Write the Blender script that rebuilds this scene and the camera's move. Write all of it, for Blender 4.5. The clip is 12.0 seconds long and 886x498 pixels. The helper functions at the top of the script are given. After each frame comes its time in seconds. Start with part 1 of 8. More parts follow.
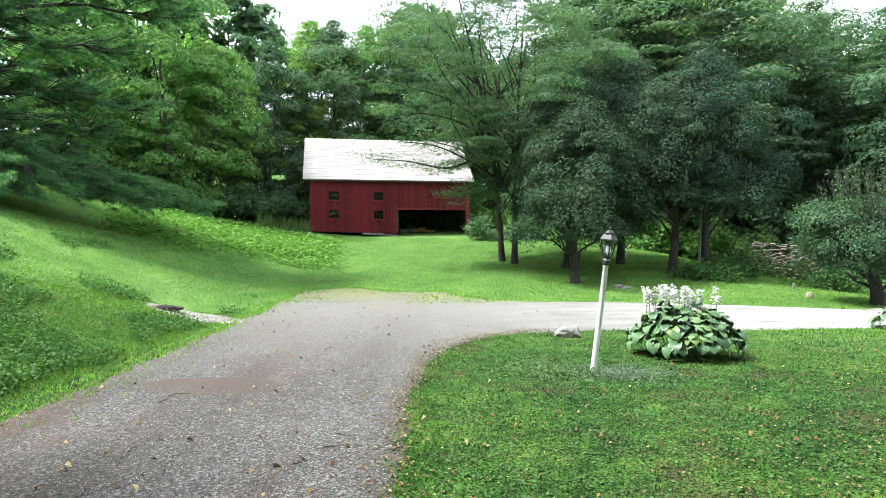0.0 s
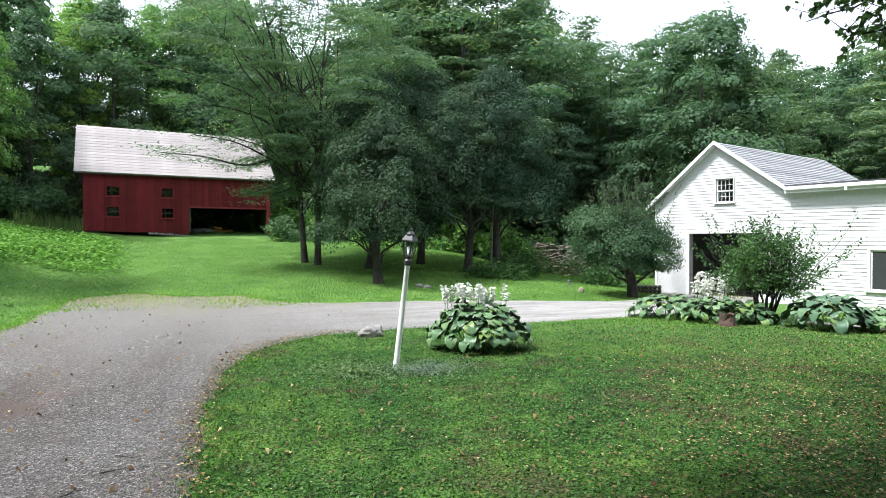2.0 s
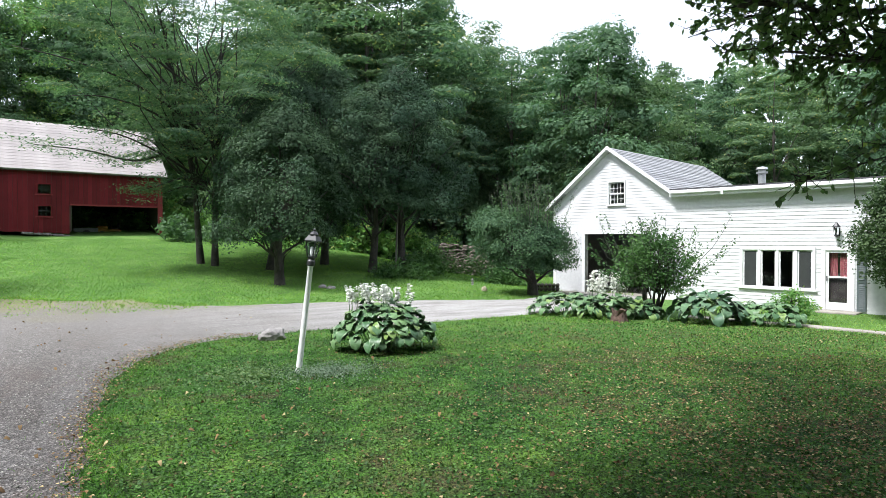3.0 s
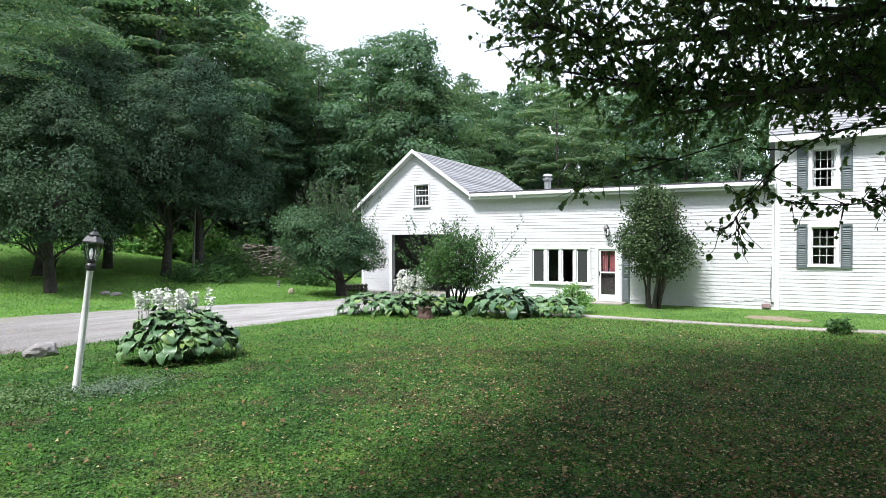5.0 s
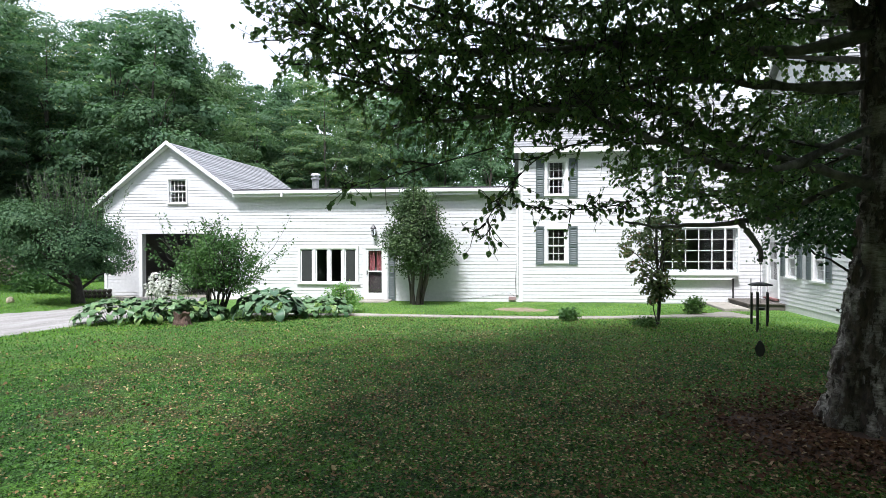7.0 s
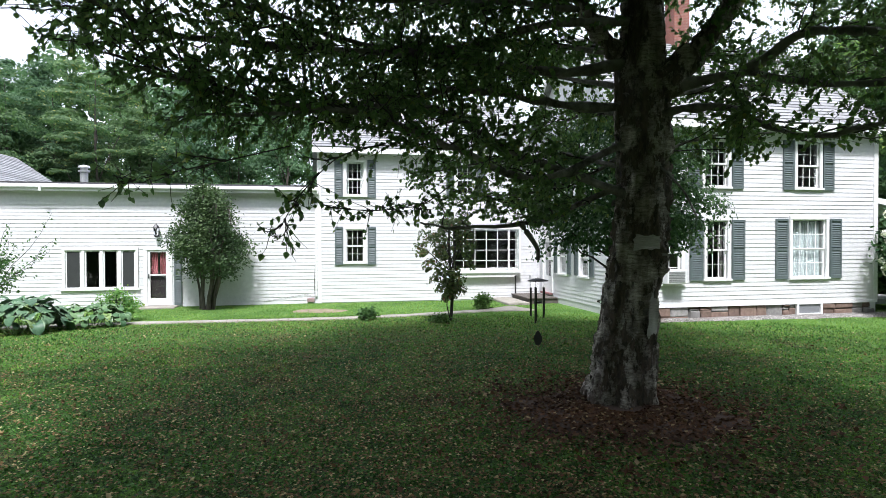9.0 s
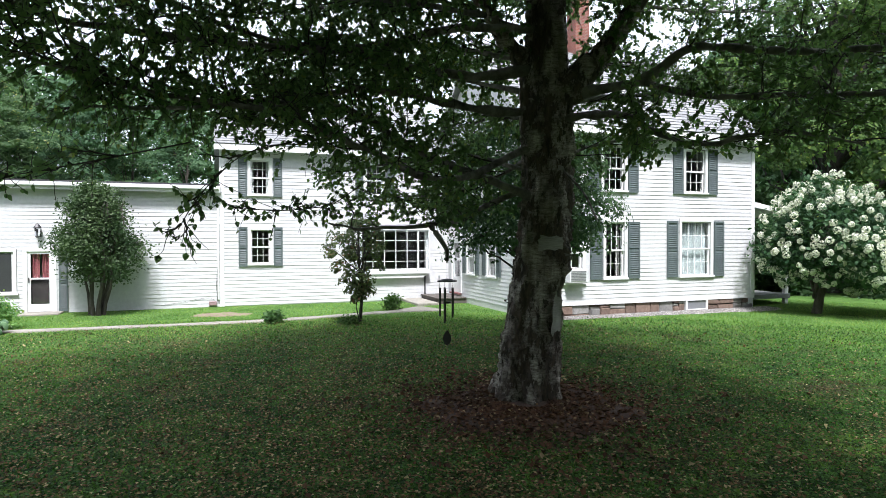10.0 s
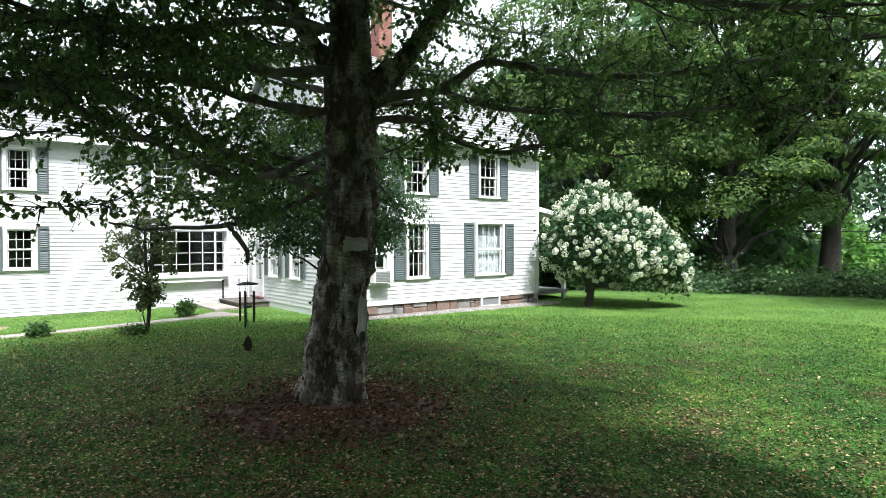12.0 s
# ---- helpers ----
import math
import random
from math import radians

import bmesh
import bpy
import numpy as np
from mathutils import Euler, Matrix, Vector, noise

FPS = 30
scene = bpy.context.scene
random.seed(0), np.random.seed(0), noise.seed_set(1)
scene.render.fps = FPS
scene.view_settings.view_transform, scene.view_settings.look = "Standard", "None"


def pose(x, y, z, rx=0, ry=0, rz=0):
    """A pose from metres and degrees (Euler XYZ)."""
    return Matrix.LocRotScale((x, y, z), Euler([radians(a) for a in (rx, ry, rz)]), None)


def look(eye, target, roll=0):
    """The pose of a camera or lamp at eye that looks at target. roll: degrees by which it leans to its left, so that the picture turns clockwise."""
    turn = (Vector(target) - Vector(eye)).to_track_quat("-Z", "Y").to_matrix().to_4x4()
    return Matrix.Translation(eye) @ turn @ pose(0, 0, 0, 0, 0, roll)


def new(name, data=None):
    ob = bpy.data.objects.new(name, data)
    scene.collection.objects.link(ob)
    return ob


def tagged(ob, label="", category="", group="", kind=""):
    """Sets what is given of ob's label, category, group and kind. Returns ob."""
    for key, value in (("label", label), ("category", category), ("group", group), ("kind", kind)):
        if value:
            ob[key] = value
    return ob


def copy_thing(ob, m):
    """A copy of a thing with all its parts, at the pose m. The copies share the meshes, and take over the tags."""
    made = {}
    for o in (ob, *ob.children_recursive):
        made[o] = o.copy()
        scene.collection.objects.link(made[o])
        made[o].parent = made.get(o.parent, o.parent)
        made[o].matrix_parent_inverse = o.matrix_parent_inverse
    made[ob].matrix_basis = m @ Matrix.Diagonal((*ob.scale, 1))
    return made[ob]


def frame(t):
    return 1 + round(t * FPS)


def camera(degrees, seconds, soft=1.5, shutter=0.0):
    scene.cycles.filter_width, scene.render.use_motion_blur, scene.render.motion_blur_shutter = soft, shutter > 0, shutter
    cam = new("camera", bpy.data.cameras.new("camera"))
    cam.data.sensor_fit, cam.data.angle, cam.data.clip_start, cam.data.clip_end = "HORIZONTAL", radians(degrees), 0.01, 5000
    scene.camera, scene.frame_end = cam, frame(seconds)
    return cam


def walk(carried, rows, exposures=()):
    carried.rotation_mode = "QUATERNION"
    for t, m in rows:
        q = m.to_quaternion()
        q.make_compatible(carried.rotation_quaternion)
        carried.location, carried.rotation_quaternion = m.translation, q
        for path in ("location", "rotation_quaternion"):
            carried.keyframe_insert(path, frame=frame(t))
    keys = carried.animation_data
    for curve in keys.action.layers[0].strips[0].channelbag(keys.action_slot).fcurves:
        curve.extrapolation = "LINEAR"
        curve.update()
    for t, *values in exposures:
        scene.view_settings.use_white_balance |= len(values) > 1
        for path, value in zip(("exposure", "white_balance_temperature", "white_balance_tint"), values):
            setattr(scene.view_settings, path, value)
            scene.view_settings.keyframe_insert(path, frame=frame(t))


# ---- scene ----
EXPO = 0.45
# seconds, stops, kelvin, tint
BRIGHTER = [(0.0, 0.62, 6300, 7), (1.0, 0.45, 6250, 9), (2.0, 0.2, 6200, 11), (3.0, 0.1, 6200, 12), (5.0, 0.05, 6150, 14), (9.5, 0.05, 6100, 15), (10.5, 0.2, 6150, 14), (12.0, 0.38, 6250, 12)]
EYE = (0.0, 0.0, 2.32)
cam = camera(71.26, 12.0, soft=0.8)
# seconds, yaw, pitch, roll of a camera that turns where it hovers
TURN = [
    (0.0, 0.00, -0.85, 0.12), (0.5, -4.04, -0.85, 0.12), (1.0, -9.08, -0.83, 0.05), (1.5, -13.61, -0.82, 0.04),
    (2.0, -18.07, -0.79, 0.01), (2.5, -22.55, -0.77, 0.01), (3.0, -26.87, -0.78, 0.02), (5.0, -44.52, -0.76, 0.18),
    (5.5, -49.58, -0.77, 0.19), (6.0, -54.93, -0.80, 0.17), (6.5, -60.34, -0.82, 0.16), (7.0, -65.75, -0.84, 0.15),
    (9.0, -84.22, -0.85, 0.17), (9.5, -88.39, -0.82, 0.18), (10.0, -92.59, -0.80, 0.17), (10.5, -97.18, -0.79, 0.18),
    (11.0, -101.87, -0.78, 0.17), (11.5, -106.40, -0.78, 0.16), (12.0, -110.52, -0.76, 0.20),
]
walk(cam, [(t, pose(*EYE, 90 + p, r, y)) for t, y, p, r in TURN], exposures=[(t, EXPO + e, k, tint) for t, e, k, tint in BRIGHTER])

# ---- sky and sun ----
SUN_AZ, SUN_EL = -94.0, 58.0        # compass degrees from +y, clockwise; the sun stands high behind the left shoulder of the house view
world = bpy.data.worlds.new("sky")
scene.world = world
world.use_nodes = True
wn, wl = world.node_tree.nodes, world.node_tree.links
wn.clear()
sky = wn.new("ShaderNodeTexSky")
sky.sky_type = "NISHITA"
sky.sun_disc = False
sky.sun_elevation, sky.sun_rotation = radians(SUN_EL), radians(SUN_AZ)
sky.air_density, sky.dust_density, sky.ozone_density = 1.0, 4.0, 1.0
coord = wn.new("ShaderNodeTexCoord")
cloud = wn.new("ShaderNodeTexNoise")
cloud.inputs["Scale"].default_value, cloud.inputs["Detail"].default_value = 2.2, 6.0
cramp = wn.new("ShaderNodeMapRange")
cramp.inputs[1].default_value, cramp.inputs[2].default_value = 0.3, 0.7
cramp.inputs[3].default_value, cramp.inputs[4].default_value = 0.72, 0.98
veil = wn.new("ShaderNodeMix")
veil.data_type = "RGBA"
veil.inputs[7].default_value = (8.0, 8.5, 9.2, 1)   # thin bright cloud over most of the sky
back = wn.new("ShaderNodeBackground")
back.inputs["Strength"].default_value = 0.15
wout = wn.new("ShaderNodeOutputWorld")
wl.new(coord.outputs["Generated"], cloud.inputs["Vector"])
wl.new(cloud.outputs["Fac"], cramp.inputs[0])
wl.new(cramp.outputs[0], veil.inputs[0])
wl.new(sky.outputs[0], veil.inputs[6])
wl.new(veil.outputs[2], back.inputs["Color"])
wl.new(back.outputs[0], wout.inputs[0])
sun = new("sun", bpy.data.lights.new("sun", "SUN"))
sun.data.energy, sun.data.angle, sun.data.color = 5.0, radians(9.0), (1.0, 0.975, 0.945)
_a, _e = radians(SUN_AZ), radians(SUN_EL)
_d = Vector((math.sin(_a) * math.cos(_e), math.cos(_a) * math.cos(_e), math.sin(_e)))
sun.matrix_world = look(_d * 60, (0, 0, 0))

# ---- materials ----
def nodes_of(name):
    m = bpy.data.materials.new(name)
    m.use_nodes = True
    nt = m.node_tree
    return m, nt.nodes, nt.links, nt.nodes["Principled BSDF"]


def noise_node(n, l, scale, detail=5.0, rough=0.6, space="Object", stretch=None):
    co = n.new("ShaderNodeTexCoord")
    t = n.new("ShaderNodeTexNoise")
    t.inputs["Scale"].default_value, t.inputs["Detail"].default_value, t.inputs["Roughness"].default_value = scale, detail, rough
    if stretch:
        mp = n.new("ShaderNodeMapping")
        mp.inputs["Scale"].default_value = stretch
        l.new(co.outputs[space], mp.inputs[0])
        l.new(mp.outputs[0], t.inputs["Vector"])
    else:
        l.new(co.outputs[space], t.inputs["Vector"])
    return t


def ramp_node(n, l, fac, stops):
    r = n.new("ShaderNodeValToRGB")
    e = r.color_ramp.elements
    e[0].position, e[0].color = stops[0][0], (*stops[0][1], 1)
    e[1].position, e[1].color = stops[-1][0], (*stops[-1][1], 1)
    for p, c in stops[1:-1]:
        k = e.new(p)
        k.color = (*c, 1)
    l.new(fac, r.inputs[0])
    return r


def mix_node(n, l, fac, a, b, how="MIX"):
    m = n.new("ShaderNodeMix")
    m.data_type, m.blend_type = "RGBA", how
    for sock, v in ((m.inputs[0], fac), (m.inputs[6], a), (m.inputs[7], b)):
        if isinstance(v, (int, float)):
            sock.default_value = v
        elif isinstance(v, tuple):
            sock.default_value = (*v, 1)
        else:
            l.new(v, sock)
    return m


def bump_node(n, l, b, height, strength, dist):
    k = n.new("ShaderNodeBump")
    k.inputs["Strength"].default_value, k.inputs["Distance"].default_value = strength, dist
    l.new(height, k.inputs["Height"])
    l.new(k.outputs[0], b.inputs["Normal"])


def surface(name, dark, light, coarse=0.6, fine=18.0, rough=0.75, bump=0.25, depth=0.01, metal=0.0, per_piece=0.0, dirt=None, stretch=None, spec=0.5):
    """A solid, weathered surface: coarse stains, fine grain, relief and piece-to-piece change."""
    m, n, l, b = nodes_of(name)
    big = noise_node(n, l, coarse, 4)
    small = noise_node(n, l, fine, 6, 0.65, stretch=stretch)
    c1 = ramp_node(n, l, big.outputs["Fac"], [(0.32, dark), (0.68, light)])
    g = ramp_node(n, l, small.outputs["Fac"], [(0.3, tuple(x * 0.82 for x in dark)), (0.7, light)])
    c = mix_node(n, l, 0.5, c1.outputs[0], g.outputs[0])
    col = c.outputs[2]
    if dirt:
        d = noise_node(n, l, coarse * 2.7, 7, 0.7)
        f = ramp_node(n, l, d.outputs["Fac"], [(0.56, (0, 0, 0)), (0.72, (1, 1, 1))])
        col = mix_node(n, l, f.outputs[0], col, dirt).outputs[2]
    if per_piece:
        oi = n.new("ShaderNodeObjectInfo")
        v = ramp_node(n, l, oi.outputs["Random"], [(0.0, (1 - per_piece,) * 3), (1.0, (1.0,) * 3)])
        col = mix_node(n, l, 1.0, col, v.outputs[0], "MULTIPLY").outputs[2]
    l.new(col, b.inputs["Base Color"])
    b.inputs["Roughness"].default_value, b.inputs["Metallic"].default_value = rough, metal
    b.inputs["Specular IOR Level"].default_value = spec
    if bump:
        bump_node(n, l, b, small.outputs["Fac"], bump, depth)
    return m


def leafy(name, dark, light, odd=None, odd_share=0.06, through_light=0.3, rough=0.5, plain=False, gloss=0.16):
    """Leaves: every leaf its own tone, part of the light passing through."""
    m, n, l, b = nodes_of(name)
    geo = n.new("ShaderNodeNewGeometry")
    oi = n.new("ShaderNodeObjectInfo")
    stops = [(0.0, dark), (1.0 - odd_share - 0.02 if odd else 1.0, light)]
    if odd:
        stops.append((1.0 - odd_share, odd))
    r = ramp_node(n, l, geo.outputs["Random Per Island"], stops)
    patch = noise_node(n, l, 0.55, 3)
    pr = ramp_node(n, l, patch.outputs["Fac"], [(0.35, (0.70, 0.76, 0.76)), (0.65, (1.15, 1.1, 1.0))])
    c = mix_node(n, l, 1.0, r.outputs[0], pr.outputs[0], "MULTIPLY")
    tone = ramp_node(n, l, oi.outputs["Random"], [(0.0, (0.84, 0.9, 0.9)), (0.5, (1.0, 1.0, 1.0)), (1.0, (1.16, 1.08, 0.9))])
    c = mix_node(n, l, 1.0, c.outputs[2], tone.outputs[0], "MULTIPLY")
    if plain:
        c = mix_node(n, l, 0.0, r.outputs[0], r.outputs[0])
    l.new(c.outputs[2], b.inputs["Base Color"])
    b.inputs["Roughness"].default_value = rough
    b.inputs["Specular IOR Level"].default_value = gloss
    tr = n.new("ShaderNodeBsdfTranslucent")
    warm = mix_node(n, l, 1.0, c.outputs[2], (1.0, 1.0, 1.0) if plain else (1.3, 1.6, 0.95), "MULTIPLY")
    l.new(warm.outputs[2], tr.inputs[0])
    mx = n.new("ShaderNodeMixShader")
    mx.inputs[0].default_value = through_light
    l.new(b.outputs[0], mx.inputs[1])
    l.new(tr.outputs[0], mx.inputs[2])
    l.new(mx.outputs[0], n["Material Output"].inputs[0])
    return m


def turf(n, l):
    """The lawn's own changes of colour, in plan: lush, yellowish, thin and bare places."""
    big = noise_node(n, l, 0.20, 4)
    mid = noise_node(n, l, 0.9, 5, 0.65)
    spot = noise_node(n, l, 3.1, 5, 0.7)
    soil = noise_node(n, l, 0.62, 7, 0.74)
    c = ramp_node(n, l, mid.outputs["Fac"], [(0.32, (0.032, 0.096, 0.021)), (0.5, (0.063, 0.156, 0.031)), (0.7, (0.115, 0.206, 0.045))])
    w = ramp_node(n, l, big.outputs["Fac"], [(0.36, (0.72, 0.84, 0.84)), (0.64, (1.22, 1.12, 0.9))])
    c = mix_node(n, l, 1.0, c.outputs[0], w.outputs[0], "MULTIPLY")
    k = ramp_node(n, l, spot.outputs["Fac"], [(0.36, (0.5, 0.54, 0.5)), (0.62, (1.25, 1.22, 1.18))])
    c = mix_node(n, l, 1.0, c.outputs[2], k.outputs[0], "MULTIPLY")
    s = ramp_node(n, l, soil.outputs["Fac"], [(0.53, (0, 0, 0)), (0.64, (0.8, 0.8, 0.8))])
    return mix_node(n, l, s.outputs[0], c.outputs[2], (0.088, 0.068, 0.040)).outputs[2]


def lawn_material():
    m, n, l, b = nodes_of("lawn")
    fine = noise_node(n, l, 32.0, 4, 0.7)
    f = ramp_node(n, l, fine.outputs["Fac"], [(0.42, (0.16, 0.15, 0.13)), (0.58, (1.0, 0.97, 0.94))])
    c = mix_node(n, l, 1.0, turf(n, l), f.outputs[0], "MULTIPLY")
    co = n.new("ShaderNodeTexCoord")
    # rough-grass colour takes over 12 to 20 m out, sunlit brightness painted in
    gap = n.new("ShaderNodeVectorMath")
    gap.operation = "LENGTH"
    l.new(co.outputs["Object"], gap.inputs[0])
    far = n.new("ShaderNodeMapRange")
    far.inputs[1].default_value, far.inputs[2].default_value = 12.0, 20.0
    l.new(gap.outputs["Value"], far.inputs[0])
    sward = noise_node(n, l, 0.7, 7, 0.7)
    sunny_rough_grass = ramp_node(n, l, sward.outputs["Fac"], [(0.32, (0.060, 0.135, 0.028)), (0.5, (0.097, 0.200, 0.043)), (0.68, (0.155, 0.265, 0.068))])
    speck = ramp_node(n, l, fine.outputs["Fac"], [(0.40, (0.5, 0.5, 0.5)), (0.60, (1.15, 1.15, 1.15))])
    sunny_rough_grass = mix_node(n, l, 1.0, sunny_rough_grass.outputs[0], speck.outputs[0], "MULTIPLY")
    c = mix_node(n, l, far.outputs[0], c.outputs[2], sunny_rough_grass.outputs[2])
    l.new(c.outputs[2], b.inputs["Base Color"])
    b.inputs["Roughness"].default_value = 0.95
    b.inputs["Specular IOR Level"].default_value = 0.15
    bump_node(n, l, b, fine.outputs["Fac"], 0.7, 0.03)
    return m


def blade_material():
    m, n, l, b = nodes_of("grass_blade")
    geo = n.new("ShaderNodeNewGeometry")
    r = ramp_node(n, l, geo.outputs["Random Per Island"], [(0.0, (0.32, 0.36, 0.34)), (0.5, (0.95, 0.97, 0.92)), (0.93, (1.8, 1.72, 1.6)), (0.97, (2.1, 1.6, 1.4))])
    c = mix_node(n, l, 1.0, turf(n, l), r.outputs[0], "MULTIPLY")
    l.new(c.outputs[2], b.inputs["Base Color"])
    b.inputs["Roughness"].default_value = 0.6
    b.inputs["Specular IOR Level"].default_value = 0.15
    tr = n.new("ShaderNodeBsdfTranslucent")
    warm = mix_node(n, l, 1.0, c.outputs[2], (1.4, 1.6, 0.9), "MULTIPLY")
    l.new(warm.outputs[2], tr.inputs[0])
    mx = n.new("ShaderNodeMixShader")
    mx.inputs[0].default_value = 0.35
    l.new(b.outputs[0], mx.inputs[1])
    l.new(tr.outputs[0], mx.inputs[2])
    l.new(mx.outputs[0], n["Material Output"].inputs[0])
    return m


def gravel_material(name, worn=True, tone=(0.088, 0.083, 0.079), shade=(0.062, 0.049, 0.041)):
    m, n, l, b = nodes_of(name)
    co = n.new("ShaderNodeTexCoord")
    v = n.new("ShaderNodeTexVoronoi")
    v.inputs["Scale"].default_value = 44.0
    l.new(co.outputs["Object"], v.inputs["Vector"])
    bw = n.new("ShaderNodeRGBToBW")
    l.new(v.outputs["Color"], bw.inputs[0])
    stone = ramp_node(n, l, bw.outputs[0], [(0.14, tuple(x * 0.2 for x in tone)), (0.42, tuple(x * 0.8 for x in tone)), (0.68, tuple(x * 1.35 for x in tone)), (0.88, tuple(min(1, x * 3.4) for x in tone))])
    big = noise_node(n, l, 0.35, 6, 0.7)
    tracks = noise_node(n, l, 0.5, 5, 0.65, stretch=(1.6, 0.22, 1.0))
    g = ramp_node(n, l, big.outputs["Fac"], [(0.38, shade), (0.62, tone)])
    c = mix_node(n, l, 0.3, stone.outputs[0], g.outputs[0])
    mud = noise_node(n, l, 0.42, 6, 0.7, stretch=(1.0, 0.55, 1.0))
    mf = ramp_node(n, l, mud.outputs["Fac"], [(0.50, (0, 0, 0)), (0.66, (0.7, 0.7, 0.7))])
    c = mix_node(n, l, mf.outputs[0], c.outputs[2], tuple(x * y for x, y in zip(shade, (1.35, 1.0, 0.88))))
    k = ramp_node(n, l, tracks.outputs["Fac"], [(0.36, (0.68, 0.62, 0.57)), (0.6, (1.1, 1.1, 1.1))])
    c = mix_node(n, l, 1.0, c.outputs[2], k.outputs[0], "MULTIPLY")
    grit = noise_node(n, l, 75.0, 3, 0.8)
    gf = ramp_node(n, l, grit.outputs["Fac"], [(0.36, (0.45, 0.45, 0.45)), (0.5, (0.95, 0.95, 0.95)), (0.66, (1.7, 1.7, 1.7))])
    c = mix_node(n, l, 1.0, c.outputs[2], gf.outputs[0], "MULTIPLY")
    b.inputs["Roughness"].default_value = 0.92
    bump_node(n, l, b, v.outputs["Distance"], 0.9, 0.03)
    l.new(c.outputs[2], b.inputs["Base Color"])
    if not worn:
        return m
    where = n.new("ShaderNodeSeparateXYZ")
    l.new(co.outputs["Object"], where.inputs[0])
    fresh = n.new("ShaderNodeMapRange")
    fresh.inputs[1].default_value, fresh.inputs[2].default_value = -1.0, 9.0
    fresh.inputs[3].default_value, fresh.inputs[4].default_value = 0.0, 0.8
    l.new(where.outputs[0], fresh.inputs[0])
    streak = noise_node(n, l, 0.8, 6, 0.72, stretch=(0.5, 2.2, 1.0))
    chalk = ramp_node(n, l, streak.outputs["Fac"], [(0.36, (0.30, 0.285, 0.265)), (0.62, (0.60, 0.585, 0.56))])
    new_stone = mix_node(n, l, 0.68, stone.outputs[0], chalk.outputs[0])
    # paler mix that grows with y, from 9 to 19 m
    whitish = n.new("ShaderNodeMapRange")
    whitish.inputs[1].default_value, whitish.inputs[2].default_value = 9.0, 19.0
    whitish.inputs[3].default_value, whitish.inputs[4].default_value = 0.0, 0.85
    l.new(where.outputs[1], whitish.inputs[0])
    pale_far = mix_node(n, l, 0.40, stone.outputs[0], (0.33, 0.305, 0.275))
    c = mix_node(n, l, whitish.outputs[0], c.outputs[2], pale_far.outputs[2])
    c = mix_node(n, l, fresh.outputs[0], c.outputs[2], new_stone.outputs[2])
    thin = n.new("ShaderNodeMath")
    thin.operation = "MULTIPLY_ADD"
    thin.inputs[1].default_value, thin.inputs[2].default_value = 9.0, 0.0
    l.new(big.outputs["Fac"], thin.inputs[0])
    grown = n.new("ShaderNodeMath")
    grown.operation = "ADD"
    l.new(where.outputs[1], grown.inputs[0])
    l.new(thin.outputs[0], grown.inputs[1])
    turfy = n.new("ShaderNodeMapRange")
    turfy.inputs[1].default_value, turfy.inputs[2].default_value = 24.3, 28.0
    turfy.inputs[3].default_value, turfy.inputs[4].default_value = 0.0, 0.85
    l.new(grown.outputs[0], turfy.inputs[0])
    c = mix_node(n, l, turfy.outputs[0], c.outputs[2], (0.205, 0.195, 0.095))
    # brown patch with a ragged edge, centred at x -3.6, y 9.4
    bare = n.new("ShaderNodeVectorMath")
    bare.operation = "DISTANCE"
    squeeze = n.new("ShaderNodeMapping")
    squeeze.inputs["Scale"].default_value = (0.42, 0.8, 1.0)
    l.new(co.outputs["Object"], squeeze.inputs[0])
    l.new(squeeze.outputs[0], bare.inputs[0])
    bare.inputs[1].default_value = (-3.6 * 0.42, 9.4 * 0.8, 0.1)
    ragged = n.new("ShaderNodeMath")
    ragged.operation = "ADD"
    l.new(bare.outputs["Value"], ragged.inputs[0])
    l.new(big.outputs["Fac"], ragged.inputs[1])
    brown_f = ramp_node(n, l, ragged.outputs[0], [(0.95, (0.8, 0.8, 0.8)), (1.25, (0, 0, 0))])
    c = mix_node(n, l, brown_f.outputs[0], c.outputs[2], (0.082, 0.058, 0.046))
    l.new(c.outputs[2], b.inputs["Base Color"])
    return m


def brick_material():
    m, n, l, b = nodes_of("chimney_brick")
    co = n.new("ShaderNodeTexCoord")
    mp = n.new("ShaderNodeMapping")
    mp.inputs["Rotation"].default_value = (radians(90), 0, 0)
    t = n.new("ShaderNodeTexBrick")
    t.inputs["Color1"].default_value, t.inputs["Color2"].default_value = (0.27, 0.085, 0.055, 1), (0.17, 0.055, 0.04, 1)
    t.inputs["Mortar"].default_value = (0.33, 0.28, 0.245, 1)
    t.inputs["Scale"].default_value, t.inputs["Mortar Size"].default_value = 4.6, 0.02
    l.new(co.outputs["Object"], mp.inputs[0])
    l.new(mp.outputs[0], t.inputs["Vector"])
    d = noise_node(n, l, 2.0, 6)
    r = ramp_node(n, l, d.outputs["Fac"], [(0.35, (0.7, 0.7, 0.72)), (0.65, (1.1, 1.08, 1.05))])
    c = mix_node(n, l, 1.0, t.outputs["Color"], r.outputs[0], "MULTIPLY")
    l.new(c.outputs[2], b.inputs["Base Color"])
    b.inputs["Roughness"].default_value = 0.9
    bump_node(n, l, b, t.outputs["Fac"], -0.4, 0.01)
    return m


